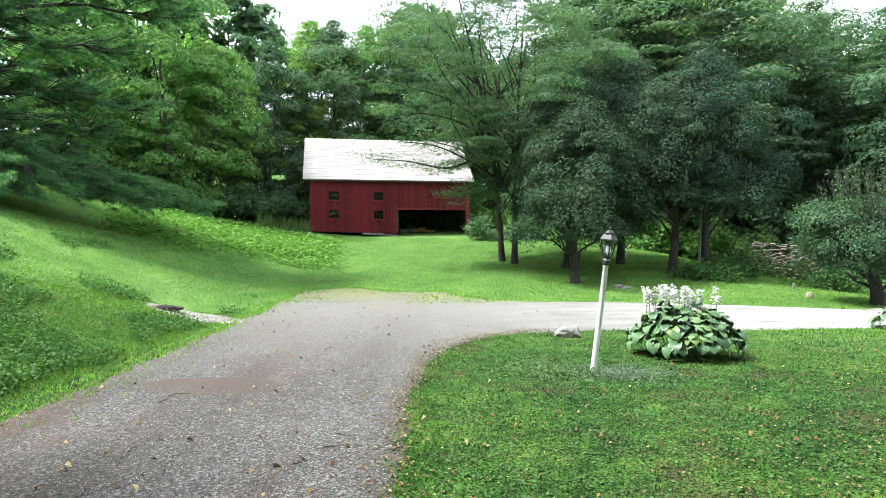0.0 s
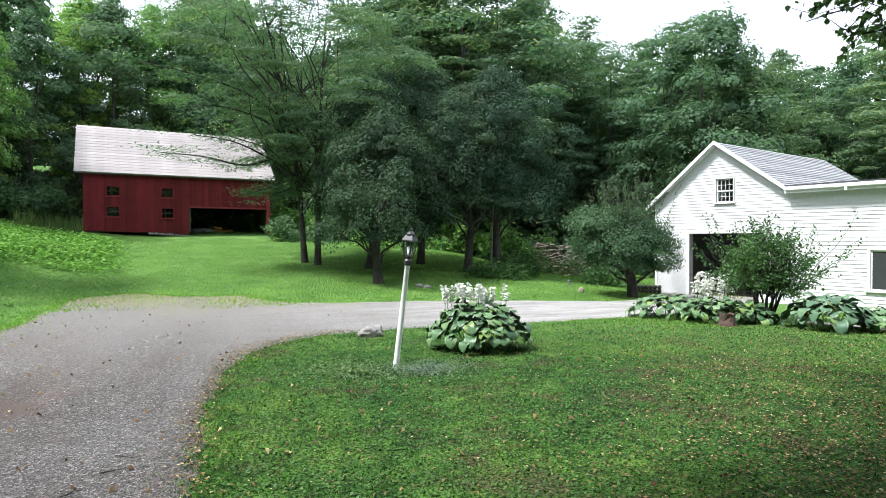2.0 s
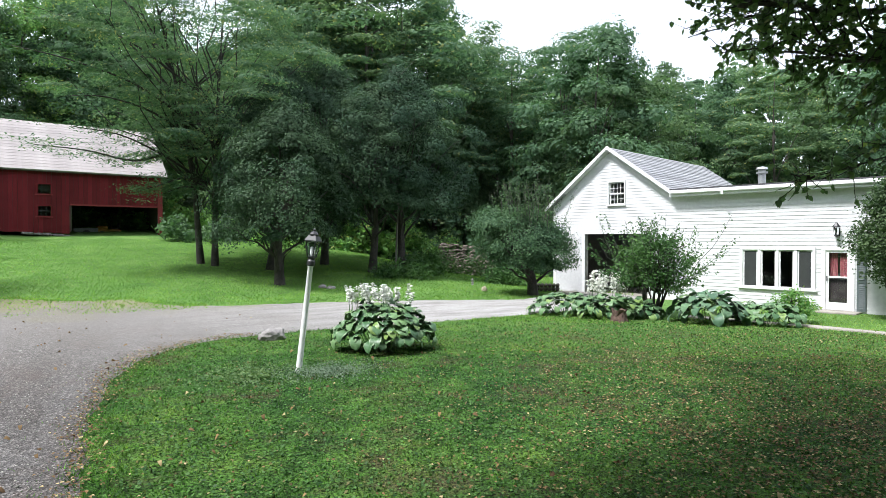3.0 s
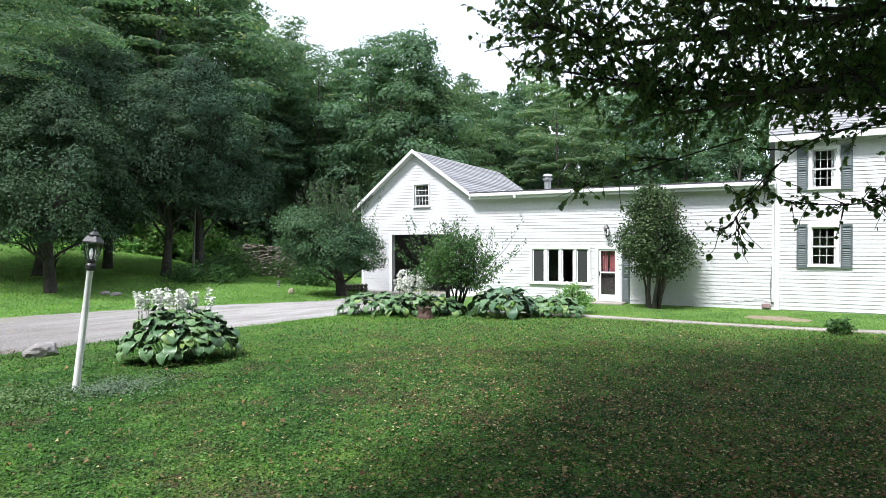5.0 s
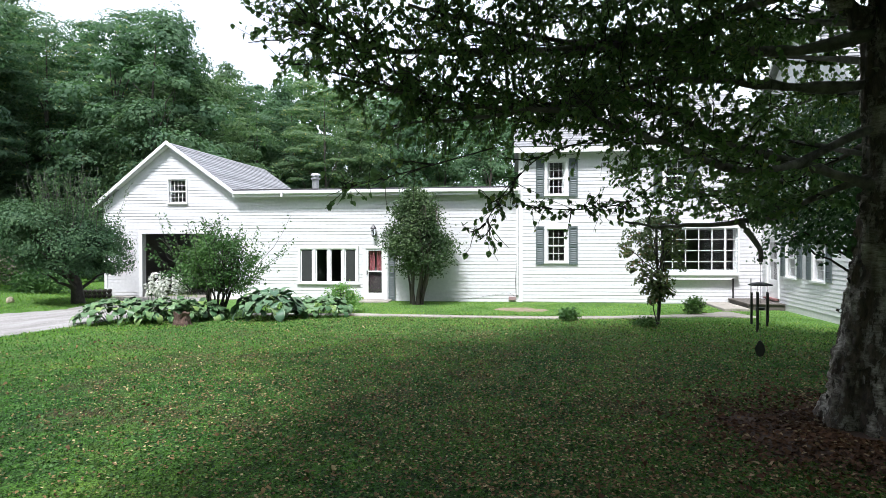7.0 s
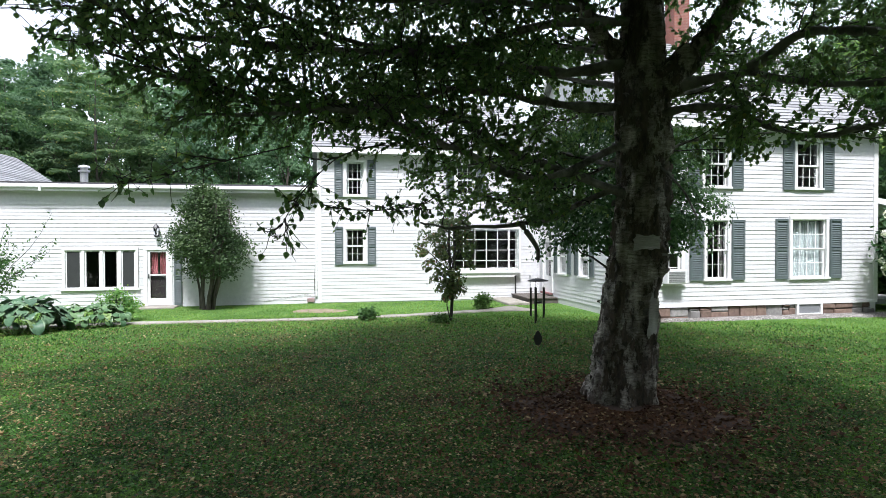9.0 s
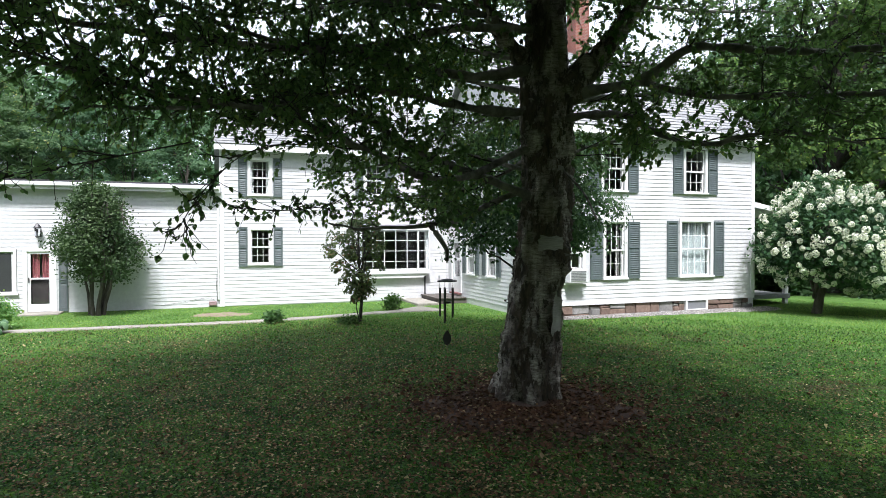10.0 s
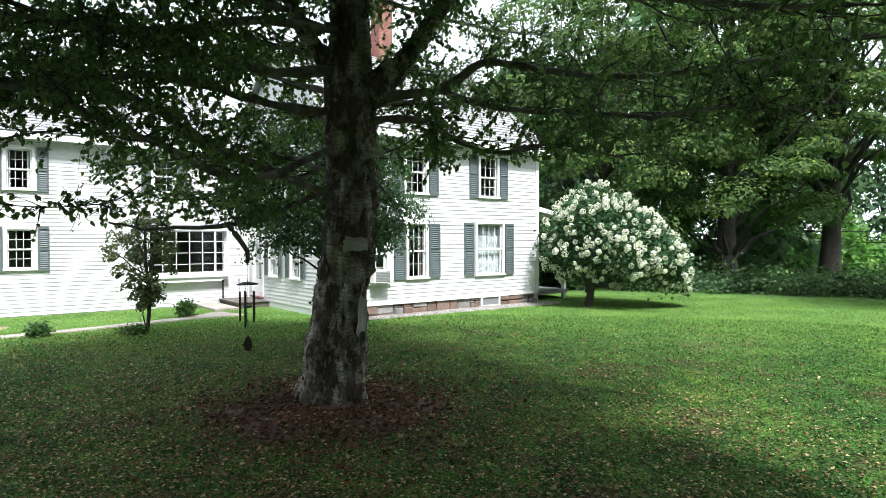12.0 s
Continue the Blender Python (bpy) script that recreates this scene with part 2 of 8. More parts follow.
def bark_material(name, dark, light, lichen=None, band=(1.0, 1.0, 1.0)):
    m, n, l, b = nodes_of(name)
    a = noise_node(n, l, 9.0, 7, 0.7, stretch=band)
    c = noise_node(n, l, 2.3, 6, 0.65)
    r = ramp_node(n, l, a.outputs["Fac"], [(0.36, dark), (0.64, light)])
    r2 = ramp_node(n, l, c.outputs["Fac"], [(0.36, tuple(x * 0.7 for x in dark)), (0.66, light)])
    col = mix_node(n, l, 0.5, r.outputs[0], r2.outputs[0]).outputs[2]
    if lichen:
        d = noise_node(n, l, 1.4, 7, 0.75)
        f = ramp_node(n, l, d.outputs["Fac"], [(0.55, (0, 0, 0)), (0.66, (1, 1, 1))])
        col = mix_node(n, l, f.outputs[0], col, lichen).outputs[2]
    l.new(col, b.inputs["Base Color"])
    b.inputs["Roughness"].default_value = 0.88
    bump_node(n, l, b, a.outputs["Fac"], 0.8, 0.03)
    return m


def birch_bark():
    """Dark, cracked bark with grey papery plates, crossed by fine level lines."""
    m, n, l, b = nodes_of("birch_bark")
    line = noise_node(n, l, 5.0, 7, 0.8, stretch=(1.5, 1.5, 8.0))
    plate = noise_node(n, l, 2.2, 10, 0.72, stretch=(1.7, 1.7, 0.95))
    crack = noise_node(n, l, 8.0, 8, 0.78, stretch=(1.8, 1.8, 0.5))
    sheen = noise_node(n, l, 2.6, 5, 0.6, stretch=(2.4, 2.4, 0.35))
    dark = ramp_node(n, l, crack.outputs["Fac"], [(0.38, (0.014, 0.010, 0.008)), (0.68, (0.145, 0.108, 0.082))])
    pale = ramp_node(n, l, line.outputs["Fac"], [(0.36, (0.12, 0.10, 0.085)), (0.46, (0.36, 0.325, 0.285)), (0.62, (0.70, 0.655, 0.60))])
    grey = ramp_node(n, l, sheen.outputs["Fac"], [(0.36, (0.45, 0.42, 0.39)), (0.62, (1.15, 1.15, 1.15))])
    pale = mix_node(n, l, 1.0, pale.outputs[0], grey.outputs[0], "MULTIPLY")
    f = ramp_node(n, l, plate.outputs["Fac"], [(0.495, (0, 0, 0)), (0.52, (0.6, 0.6, 0.6)), (0.60, (1, 1, 1))])
    c = mix_node(n, l, f.outputs[0], dark.outputs[0], pale.outputs[2])
    l.new(c.outputs[2], b.inputs["Base Color"])
    b.inputs["Roughness"].default_value = 0.8
    h = mix_node(n, l, 0.55, crack.outputs["Fac"], f.outputs[0])
    bump_node(n, l, b, h.outputs[2], 1.0, 0.06)
    return m


def glass_material():
    m, n, l, b = nodes_of("window_glass")
    b.inputs["Base Color"].default_value = (0.9, 0.95, 0.95, 1)
    b.inputs["Roughness"].default_value = 0.02
    b.inputs["Transmission Weight"].default_value = 1.0
    b.inputs["IOR"].default_value = 1.45
    w = noise_node(n, l, 3.0, 2)
    bump_node(n, l, b, w.outputs["Fac"], 0.05, 0.01)
    return m


LAWN = lawn_material()
GRAVEL = gravel_material("driveway_gravel")
GRAVEL_PALE = gravel_material("pale_gravel", False, (0.235, 0.225, 0.21), (0.14, 0.132, 0.12))
BRICK = brick_material()
GLASS = glass_material()
WHITE_SIDING = surface("white_siding", (0.56, 0.57, 0.58), (0.67, 0.67, 0.67), 0.35, 9.0, 0.55, 0.08, 0.004, per_piece=0.05)
WHITE_TRIM = surface("white_trim", (0.68, 0.69, 0.69), (0.77, 0.77, 0.76), 1.1, 14.0, 0.5, 0.08, 0.003)
SHEATHING = surface("sheathing", (0.55, 0.55, 0.54), (0.66, 0.66, 0.65), 0.8, 12.0, 0.8)
# dark tone that puts the gloom of unlit rooms into the colour
INNER = surface("unlit_interior", (0.10, 0.095, 0.09), (0.16, 0.15, 0.14), 0.8, 10.0, 0.9)
DARK_WOOD = surface("dark_timber_and_eave_shade", (0.035, 0.028, 0.022), (0.075, 0.06, 0.045), 1.0, 14.0, 0.9, 0.4, stretch=(6, 6, 1))
SHUTTER = surface("slate_green_paint", (0.060, 0.082, 0.082), (0.120, 0.150, 0.150), 3.0, 26.0, 0.6, 0.2, 0.004)
RED_BOARD = surface("barn_red_paint", (0.125, 0.010, 0.015), (0.215, 0.021, 0.028), 1.2, 14.0, 0.8, 0.35, 0.008, per_piece=0.4, stretch=(8, 8, 0.8), spec=0.25)
RED_TRIM = surface("barn_red_trim", (0.17, 0.018, 0.02), (0.25, 0.03, 0.032), 0.9, 12.0, 0.75)
BARN_ROOF = surface("pale_barn_shingle", (0.27, 0.242, 0.234), (0.43, 0.395, 0.382), 1.6, 11.0, 0.8, 0.3, 0.01, per_piece=0.22, stretch=(0.4, 3, 3))
SLATE = surface("grey_shingle", (0.17, 0.175, 0.18), (0.42, 0.425, 0.43), 7.0, 22.0, 0.8, 0.5, 0.014, per_piece=0.35)
FLAT_ROOF = surface("black_roofing", (0.03, 0.03, 0.032), (0.06, 0.06, 0.062), 1.0, 12.0, 0.8)
CONCRETE = surface("worn_concrete", (0.20, 0.185, 0.155), (0.36, 0.335, 0.29), 0.9, 20.0, 0.9, 0.35, 0.008, dirt=(0.12, 0.13, 0.07))
STONE_RED = surface("brownstone", (0.13, 0.085, 0.066), (0.30, 0.215, 0.17), 0.9, 11.0, 0.9, 0.6, 0.02, per_piece=0.35)
STONE_GREY = surface("field_stone", (0.16, 0.155, 0.15), (0.36, 0.35, 0.33), 1.6, 13.0, 0.9, 0.6, 0.02, per_piece=0.35, dirt=(0.12, 0.15, 0.08))
POST_WHITE = surface("white_post_paint", (0.72, 0.73, 0.72), (0.82, 0.82, 0.81), 1.6, 20.0, 0.45, 0.1, 0.003, dirt=(0.58, 0.6, 0.55))
BLACK_METAL = surface("black_metal", (0.012, 0.012, 0.013), (0.03, 0.03, 0.032), 4.0, 40.0, 0.45, 0.1, 0.002)
GREY_METAL = surface("galvanised_metal", (0.42, 0.43, 0.44), (0.58, 0.59, 0.6), 3.0, 30.0, 0.4, 0.1, 0.002, metal=0.7)
RED_CLOTH = surface("red_cloth", (0.16, 0.035, 0.045), (0.30, 0.09, 0.10), 3.0, 40.0, 0.9)
WHITE_CLOTH = surface("white_cloth", (0.72, 0.73, 0.72), (0.84, 0.84, 0.82), 2.0, 40.0, 0.9)
NET_CLOTH = surface("pale_net_curtain", (0.30, 0.34, 0.34), (0.50, 0.54, 0.53), 2.0, 40.0, 0.9, stretch=(9, 1, 0.4))
YELLOW_PAINT = surface("yellow_paint", (0.30, 0.15, 0.02), (0.42, 0.22, 0.03), 2.0, 30.0, 0.5)
BIRCH_BARK = birch_bark()
LIMB_BARK = bark_material("birch_limb_bark", (0.030, 0.026, 0.023), (0.26, 0.245, 0.225), None, (0.7, 0.7, 0.7))
BARK = bark_material("rough_bark", (0.030, 0.025, 0.020), (0.11, 0.095, 0.08), None, (1.0, 1.0, 0.25))
BARK_DARK = bark_material("twig_bark", (0.018, 0.016, 0.014), (0.06, 0.052, 0.045))
LEAF_BIRCH = leafy("birch_leaf", (0.095, 0.142, 0.070), (0.180, 0.245, 0.112), (0.25, 0.26, 0.09), 0.03, 0.58, 0.42, gloss=0.5)
LEAF_MAPLE = leafy("big_maple_leaf", (0.052, 0.098, 0.036), (0.115, 0.182, 0.062), (0.24, 0.30, 0.09), 0.05, 0.45, gloss=0.1)
LEAF_WOOD = leafy("woodland_leaf", (0.062, 0.116, 0.068), (0.128, 0.205, 0.118), None, 0, 0.38, 0.6, gloss=0.12)
LEAF_LIGHT = leafy("maple_leaf", (0.115, 0.225, 0.080), (0.240, 0.390, 0.140), (0.310, 0.340, 0.120), 0.06, 0.45, 0.6, gloss=0.1)
LEAF_LOCUST = leafy("locust_leaf", (0.068, 0.126, 0.080), (0.150, 0.230, 0.144), (0.279, 0.293, 0.132), 0.04, 0.38, 0.6, gloss=0.1)
LEAF_APPLE = leafy("apple_leaf", (0.024, 0.052, 0.031), (0.064, 0.110, 0.068), None, 0, 0.2, 0.6, gloss=0.1)
LEAF_GARDEN_APPLE = leafy("glossy_apple_leaf", (0.034, 0.078, 0.040), (0.100, 0.172, 0.088), None, 0, 0.26, 0.55, gloss=0.15)
LEAF_LILAC = leafy("lilac_leaf", (0.036, 0.066, 0.030), (0.110, 0.160, 0.078), None, 0, 0.2, 0.5)
LEAF_SHRUB = leafy("shrub_leaf", (0.038, 0.086, 0.030), (0.110, 0.198, 0.070), None, 0, 0.3)
def hosta_material(name, dark, light, rim):
    """A ribbed hosta leaf with a thin pale edge."""
    m, n, l, b = nodes_of(name)
    co = n.new("ShaderNodeTexCoord")
    sx = n.new("ShaderNodeSeparateXYZ")
    l.new(co.outputs["Generated"], sx.inputs[0])
    oi = n.new("ShaderNodeObjectInfo")
    base = ramp_node(n, l, oi.outputs["Random"], [(0.0, dark), (0.88, light), (0.95, tuple(x * y for x, y in zip(light, (1.35, 1.2, 0.8))))])
    mott = noise_node(n, l, 14.0, 4)
    k = ramp_node(n, l, mott.outputs["Fac"], [(0.35, (0.8, 0.82, 0.8)), (0.65, (1.2, 1.15, 1.15))])
    c = mix_node(n, l, 1.0, base.outputs[0], k.outputs[0], "MULTIPLY")
    r = ramp_node(n, l, sx.outputs[1], [(0.0, (1, 1, 1)), (0.07, (0.8, 0.8, 0.8)), (0.12, (0, 0, 0)), (0.88, (0, 0, 0)), (0.93, (0.8, 0.8, 0.8)), (1.0, (1, 1, 1))])
    c = mix_node(n, l, r.outputs[0], c.outputs[2], rim)
    l.new(c.outputs[2], b.inputs["Base Color"])
    b.inputs["Roughness"].default_value = 0.42
    b.inputs["Specular IOR Level"].default_value = 0.35
    w = n.new("ShaderNodeMath")
    w.operation = "SINE"
    ml = n.new("ShaderNodeMath")
    ml.operation = "MULTIPLY"
    ml.inputs[1].default_value = 50.0
    l.new(sx.outputs[1], ml.inputs[0])
    l.new(ml.outputs[0], w.inputs[0])
    bump_node(n, l, b, w.outputs[0], 0.07, 0.006)
    return m


LEAF_HOSTA = hosta_material("hosta_leaf", (0.042, 0.104, 0.042), (0.112, 0.198, 0.082), (0.20, 0.28, 0.15))
LEAF_HOSTA_BLUE = hosta_material("blue_hosta_leaf", (0.055, 0.115, 0.065), (0.105, 0.185, 0.10), (0.17, 0.25, 0.14))
LEAF_DEAD = leafy("dry_leaf", (0.070, 0.042, 0.022), (0.235, 0.155, 0.070), (0.38, 0.31, 0.16), 0.14, 0.1, 0.8, True)
NEEDLE = leafy("pine_needle", (0.062, 0.148, 0.078), (0.160, 0.285, 0.140), None, 0, 0.48)
LEAF_YOUNG = leafy("dark_young_leaf", (0.050, 0.072, 0.036), (0.120, 0.155, 0.074), (0.15, 0.085, 0.05), 0.06, 0.35, 0.45)
GRASS_BLADE = blade_material()
CLOVER = leafy("clover_leaf", (0.018, 0.052, 0.015), (0.115, 0.225, 0.062), (0.20, 0.17, 0.075), 0.07, 0.3, 0.5)
MEADOW = leafy("meadow_grass", (0.106, 0.225, 0.038), (0.228, 0.375, 0.088), (0.29, 0.32, 0.11), 0.05, 0.42, 0.6)
# brighter copy of the lawn grass that carries sunlight in its colour
SUNNY_GRASS = leafy("sunlit_lawn_grass", (0.100, 0.200, 0.050), (0.215, 0.345, 0.105), (0.28, 0.30, 0.11), 0.05, 0.4, 0.6)
BANK_GRASS = leafy("bank_grass", (0.050, 0.125, 0.026), (0.150, 0.275, 0.062), (0.22, 0.22, 0.09), 0.05, 0.35, 0.6)
TALL_GRASS = leafy("tall_grass", (0.06, 0.10, 0.03), (0.15, 0.22, 0.07), (0.26, 0.25, 0.12), 0.06, 0.3, 0.7)
WEED_LEAF = leafy("lush_weed_leaf", (0.10, 0.24, 0.03), (0.19, 0.38, 0.07), None, 0, 0.4, 0.5, True)
BANK_WEED = leafy("grey_weed_leaf", (0.035, 0.085, 0.032), (0.125, 0.20, 0.10), None, 0, 0.25)
PALE_WEED = leafy("pale_groundcover", (0.06, 0.11, 0.055), (0.20, 0.26, 0.18), None, 0, 0.2, 0.7, True)
PETAL = leafy("white_petal", (0.68, 0.71, 0.55), (0.88, 0.88, 0.78), (0.60, 0.67, 0.44), 0.10, 0.3, 0.7, True)
LILY = leafy("white_lily_petal", (0.60, 0.62, 0.54), (0.80, 0.80, 0.76), None, 0, 0.25, 0.6, True)

# ---- small builders ----
def empty(name, label, category, group="", kind="", at=None):
    ob = new(name)
    ob.empty_display_size = 0.2
    if at is not None:
        ob.matrix_world = at
    return tagged(ob, label, category, group, kind)


def mesh_of(name, verts, faces, material, smooth=False):
    me = bpy.data.meshes.new(name)
    me.from_pydata([tuple(v) for v in verts], [], faces)
    me.materials.append(material)
    if smooth:
        me.shade_smooth()
    return me


def part(name, bm, material, parent=None, label="", at=None, smooth=False):
    """Links a bmesh (or a ready mesh) as one mesh object under a thing or a part."""
    if isinstance(bm, bpy.types.Mesh):
        me = bm
    else:
        me = bpy.data.meshes.new(name)
        bmesh.ops.recalc_face_normals(bm, faces=bm.faces)
        bm.to_mesh(me)
        bm.free()
        me.materials.append(material)
        if smooth:
            me.shade_smooth()
    ob = new(name, me)
    ob.parent = parent
    if at is not None:
        ob.matrix_basis = at
    if label:
        ob["label"] = label
    return ob


def box(bm, x0, x1, y0, y1, z0, z1, bevel=0.0):
    r = bmesh.ops.create_cube(bm, size=1.0, matrix=Matrix.LocRotScale(((x0 + x1) / 2, (y0 + y1) / 2, (z0 + z1) / 2), None, (x1 - x0, y1 - y0, z1 - z0)))
    if bevel:
        es = list({e for v in r["verts"] for e in v.link_edges})
        bmesh.ops.bevel(bm, geom=es, offset=bevel, segments=1, affect="EDGES")
    return bm


def boxes(*items, bevel=0.0):
    bm = bmesh.new()
    for it in items:
        box(bm, *it, bevel=bevel)
    return bm


def prism(points, y0, y1, bm=None):
    """An outline in x and z, drawn out along y."""
    bm = bm or bmesh.new()
    a = [bm.verts.new((x, y0, z)) for x, z in points]
    b = [bm.verts.new((x, y1, z)) for x, z in points]
    n = len(points)
    bm.faces.new(a)
    bm.faces.new(b[::-1])
    for i in range(n):
        bm.faces.new((a[i], b[i], b[(i + 1) % n], a[(i + 1) % n]))
    return bm


def lathe(rings, sides=16, bm=None, at=(0, 0)):
    """A turned shape: rings of (radius, height)."""
    bm = bm or bmesh.new()
    prev = None
    for r, z in rings:
        ring = [bm.verts.new((at[0] + r * math.cos(2 * math.pi * i / sides), at[1] + r * math.sin(2 * math.pi * i / sides), z)) for i in range(sides)]
        if prev:
            for i in range(sides):
                bm.faces.new((prev[i], prev[(i + 1) % sides], ring[(i + 1) % sides], ring[i]))
        else:
            bm.faces.new(ring[::-1])
        prev = ring
    bm.faces.new(prev)
    return bm


def lump(rng, size, seed_at, rough=0.25, sub=2):
    """An uneven stone of about that size, standing on z = 0."""
    bm = bmesh.new()
    bmesh.ops.create_icosphere(bm, subdivisions=sub, radius=0.5)
    o = Vector(seed_at) * 3.7
    for v in bm.verts:
        k = 1 + rough * noise.noise(v.co * 2.2 + o) + rough * 0.5 * noise.noise(v.co * 5 + o)
        v.co = Vector((v.co.x * size[0] * k, v.co.y * size[1] * k, max(-0.35, v.co.z) * size[2] * k + size[2] * 0.32))
    return bm


def tubes(name, lines, material, sides=7):
    """Limbs: every line is (points, radii); one mesh."""
    V, Fc = [], []
    for pts, rad in lines:
        pts = np.asarray(pts, float)
        n = len(pts)
        base = len(V)
        for i in range(n):
            d = pts[min(i + 1, n - 1)] - pts[max(i - 1, 0)]
            d = d / (np.linalg.norm(d) + 1e-9)
            u = np.cross(d, (0.31, 0.95, 0.05) if abs(d[2]) > 0.8 else (0, 0, 1))
            u /= np.linalg.norm(u) + 1e-9
            w = np.cross(d, u)
            for k in range(sides):
                a = 2 * math.pi * k / sides
                V.append(pts[i] + rad[i] * (math.cos(a) * u + math.sin(a) * w))
        for i in range(n - 1):
            for k in range(sides):
                a, b = base + i * sides + k, base + i * sides + (k + 1) % sides
                Fc.append((a, b, b + sides, a + sides))
        Fc.append(tuple(base + (n - 1) * sides + k for k in range(sides)))
    return mesh_of(name, V, Fc, material, True)


def spline(pts, n):
    """n points on a smooth line through pts."""
    p = np.asarray(pts, float)
    p = np.vstack([2 * p[0] - p[1], p, 2 * p[-1] - p[-2]])
    out = []
    m = len(p) - 3
    for i in range(n):
        f = i / (n - 1) * m
        k = min(int(f), m - 1)
        t = f - k
        a, b, c, d = p[k:k + 4]
        out.append(0.5 * (2 * b + (c - a) * t + (2 * a - 5 * b + 4 * c - d) * t * t + (3 * b - a - 3 * c + d) * t ** 3))
    return np.array(out)


def leaf_mesh(name, rng, centres, length, width, material, droop=0.0, flat=0.0, fold=0.25, facing=None, single=False):
    """Many small leaves: each a folded blade of its own, turned at random. droop: how far they hang; flat: how level they lie; facing: which way each one looks."""
    c = np.asarray(centres, float)
    n = len(c)
    d = rng.normal(size=(n, 3))
    d[:, 2] = d[:, 2] * (1 - flat) - droop
    if facing is not None:
        d -= facing * (d * facing).sum(axis=1)[:, None] * 0.9
    d /= np.linalg.norm(d, axis=1)[:, None] + 1e-9
    up = rng.normal(size=(n, 3)) * (1 - 0.7 * flat)
    if facing is None:
        up[:, 2] += 0.4 + 2.0 * flat
    else:
        up = up * 0.32 + facing
    s = np.cross(d, up)
    s /= np.linalg.norm(s, axis=1)[:, None] + 1e-9
    nn = np.cross(s, d)
    k = rng.uniform(0.7, 1.25, size=(n, 1))
    L, W = length * k, width * k * 0.5
    root, tip = c - d * L * 0.5, c + d * L * 0.5
    if single:
        V = np.stack([root + s * W, root - s * W, tip], axis=1).reshape(-1, 3)
        return tri_mesh(name, V, np.arange(3 * n).reshape(-1, 3), material)
    mid = c - d * L * 0.08 - nn * W * fold
    a, b = mid + s * W + nn * W * fold * 2, mid - s * W + nn * W * fold * 2
    V = np.stack([root, a, tip, b], axis=1).reshape(-1, 3)
    i = np.arange(n) * 4
    T = np.stack([np.stack([i, i + 1, i + 2], 1), np.stack([i, i + 2, i + 3], 1)], 1).reshape(-1, 3)
    return tri_mesh(name, V, T, material)


def broad_leaf_mesh(name, rng, centres, heads, length, width, material, curl=0.18):
    """Larger leaves, each an ovate blade of four triangles that starts at its centre point and runs along its head direction."""
    c, d = np.asarray(centres, float), np.asarray(heads, float)
    n = len(c)
    d = d / (np.linalg.norm(d, axis=1)[:, None] + 1e-9)
    s = np.cross(d, rng.normal(size=(n, 3)) * 0.55 + np.array((0, 0, 1.0)))
    s /= np.linalg.norm(s, axis=1)[:, None] + 1e-9
    nn = np.cross(s, d)
    k = rng.uniform(0.65, 1.25, size=(n, 1))
    L, W = length * k, width * k * 0.5
    p = [c, c + d * L * 0.3 + s * W + nn * W * curl, c + d * L * 0.66 + s * W * 0.72 - nn * W * curl * 0.4, c + d * L - nn * W * curl * 2.0,
         c + d * L * 0.66 - s * W * 0.72 - nn * W * curl * 0.4, c + d * L * 0.3 - s * W + nn * W * curl]
    V = np.stack(p, axis=1).reshape(-1, 3)
    i = np.arange(n) * 6
    T = np.stack([np.stack([i, i + 1, i + 5], 1), np.stack([i + 1, i + 2, i + 4], 1), np.stack([i + 1, i + 4, i + 5], 1), np.stack([i + 2, i + 3, i + 4], 1)], 1).reshape(-1, 3)
    return tri_mesh(name, V, T, material)


def tri_mesh(name, V, T, material, smooth=False):
    me = bpy.data.meshes.new(name)
    me.vertices.add(len(V))
    me.vertices.foreach_set("co", np.asarray(V, np.float32).ravel())
    me.loops.add(T.size)
    me.loops.foreach_set("vertex_index", np.asarray(T, np.int32).ravel())
    me.polygons.add(len(T))
    me.polygons.foreach_set("loop_start", np.arange(0, T.size, 3, dtype=np.int32))
    me.update(calc_edges=True)
    me.materials.append(material)
    if smooth:
        me.shade_smooth()
    return me


def az(deg, dist):
    """Plan position by compass angle (clockwise from +y) and distance from the place where the camera hovers."""
    return dist * math.sin(radians(deg)), dist * math.cos(radians(deg))


# ---- lie of the land ----
def soft(v, k=3.0):
    """A ramp that starts gently at 0."""
    return k * math.log1p(math.exp(min(v / k, 40)))


def smooth01(v):
    v = min(1.0, max(0.0, v))
    return v * v * (3 - 2 * v)


def land(x, y):
    """Height of the ground."""
    east = 1 - smooth01((x - 11) / 9.0)
    ramp = 0.107 * soft(y - 22.5, 2.0)
    if y > 52:
        ramp += 0.12 * (y - 52)
    ramp *= 0.12 + 0.88 * east if y < 40 else 0.12 + 0.88 * max(east, smooth01((y - 40) / 30))
    slope = 0.34 - 0.0092 * (y - 20)
    slope = min(0.34, max(0.06, slope))
    bank = slope * soft(-6.2 - x, 0.7)
    bank *= 1 - 0.93 * math.exp(-((x + 7.2) / 1.7) ** 2 - ((y - 18.3) / 1.2) ** 2)
    bank += 0.08 * soft(-12 - x, 1.0)
    if x < -22:
        bank -= slope * 0.6 * (-22 - x)
    h = 0.1 - 0.1 * smooth01((x - 12) / 8) + ramp + bank
    far = math.hypot(x - 20, y - 20)
    if x > 40:
        h += 0.10 * (x - 40) * smooth01((y + 10) / 40)
    return h + 0.05 * noise.noise((x * 0.11, y * 0.11, 3.1)) * (1 if far > 12 else 0.3)


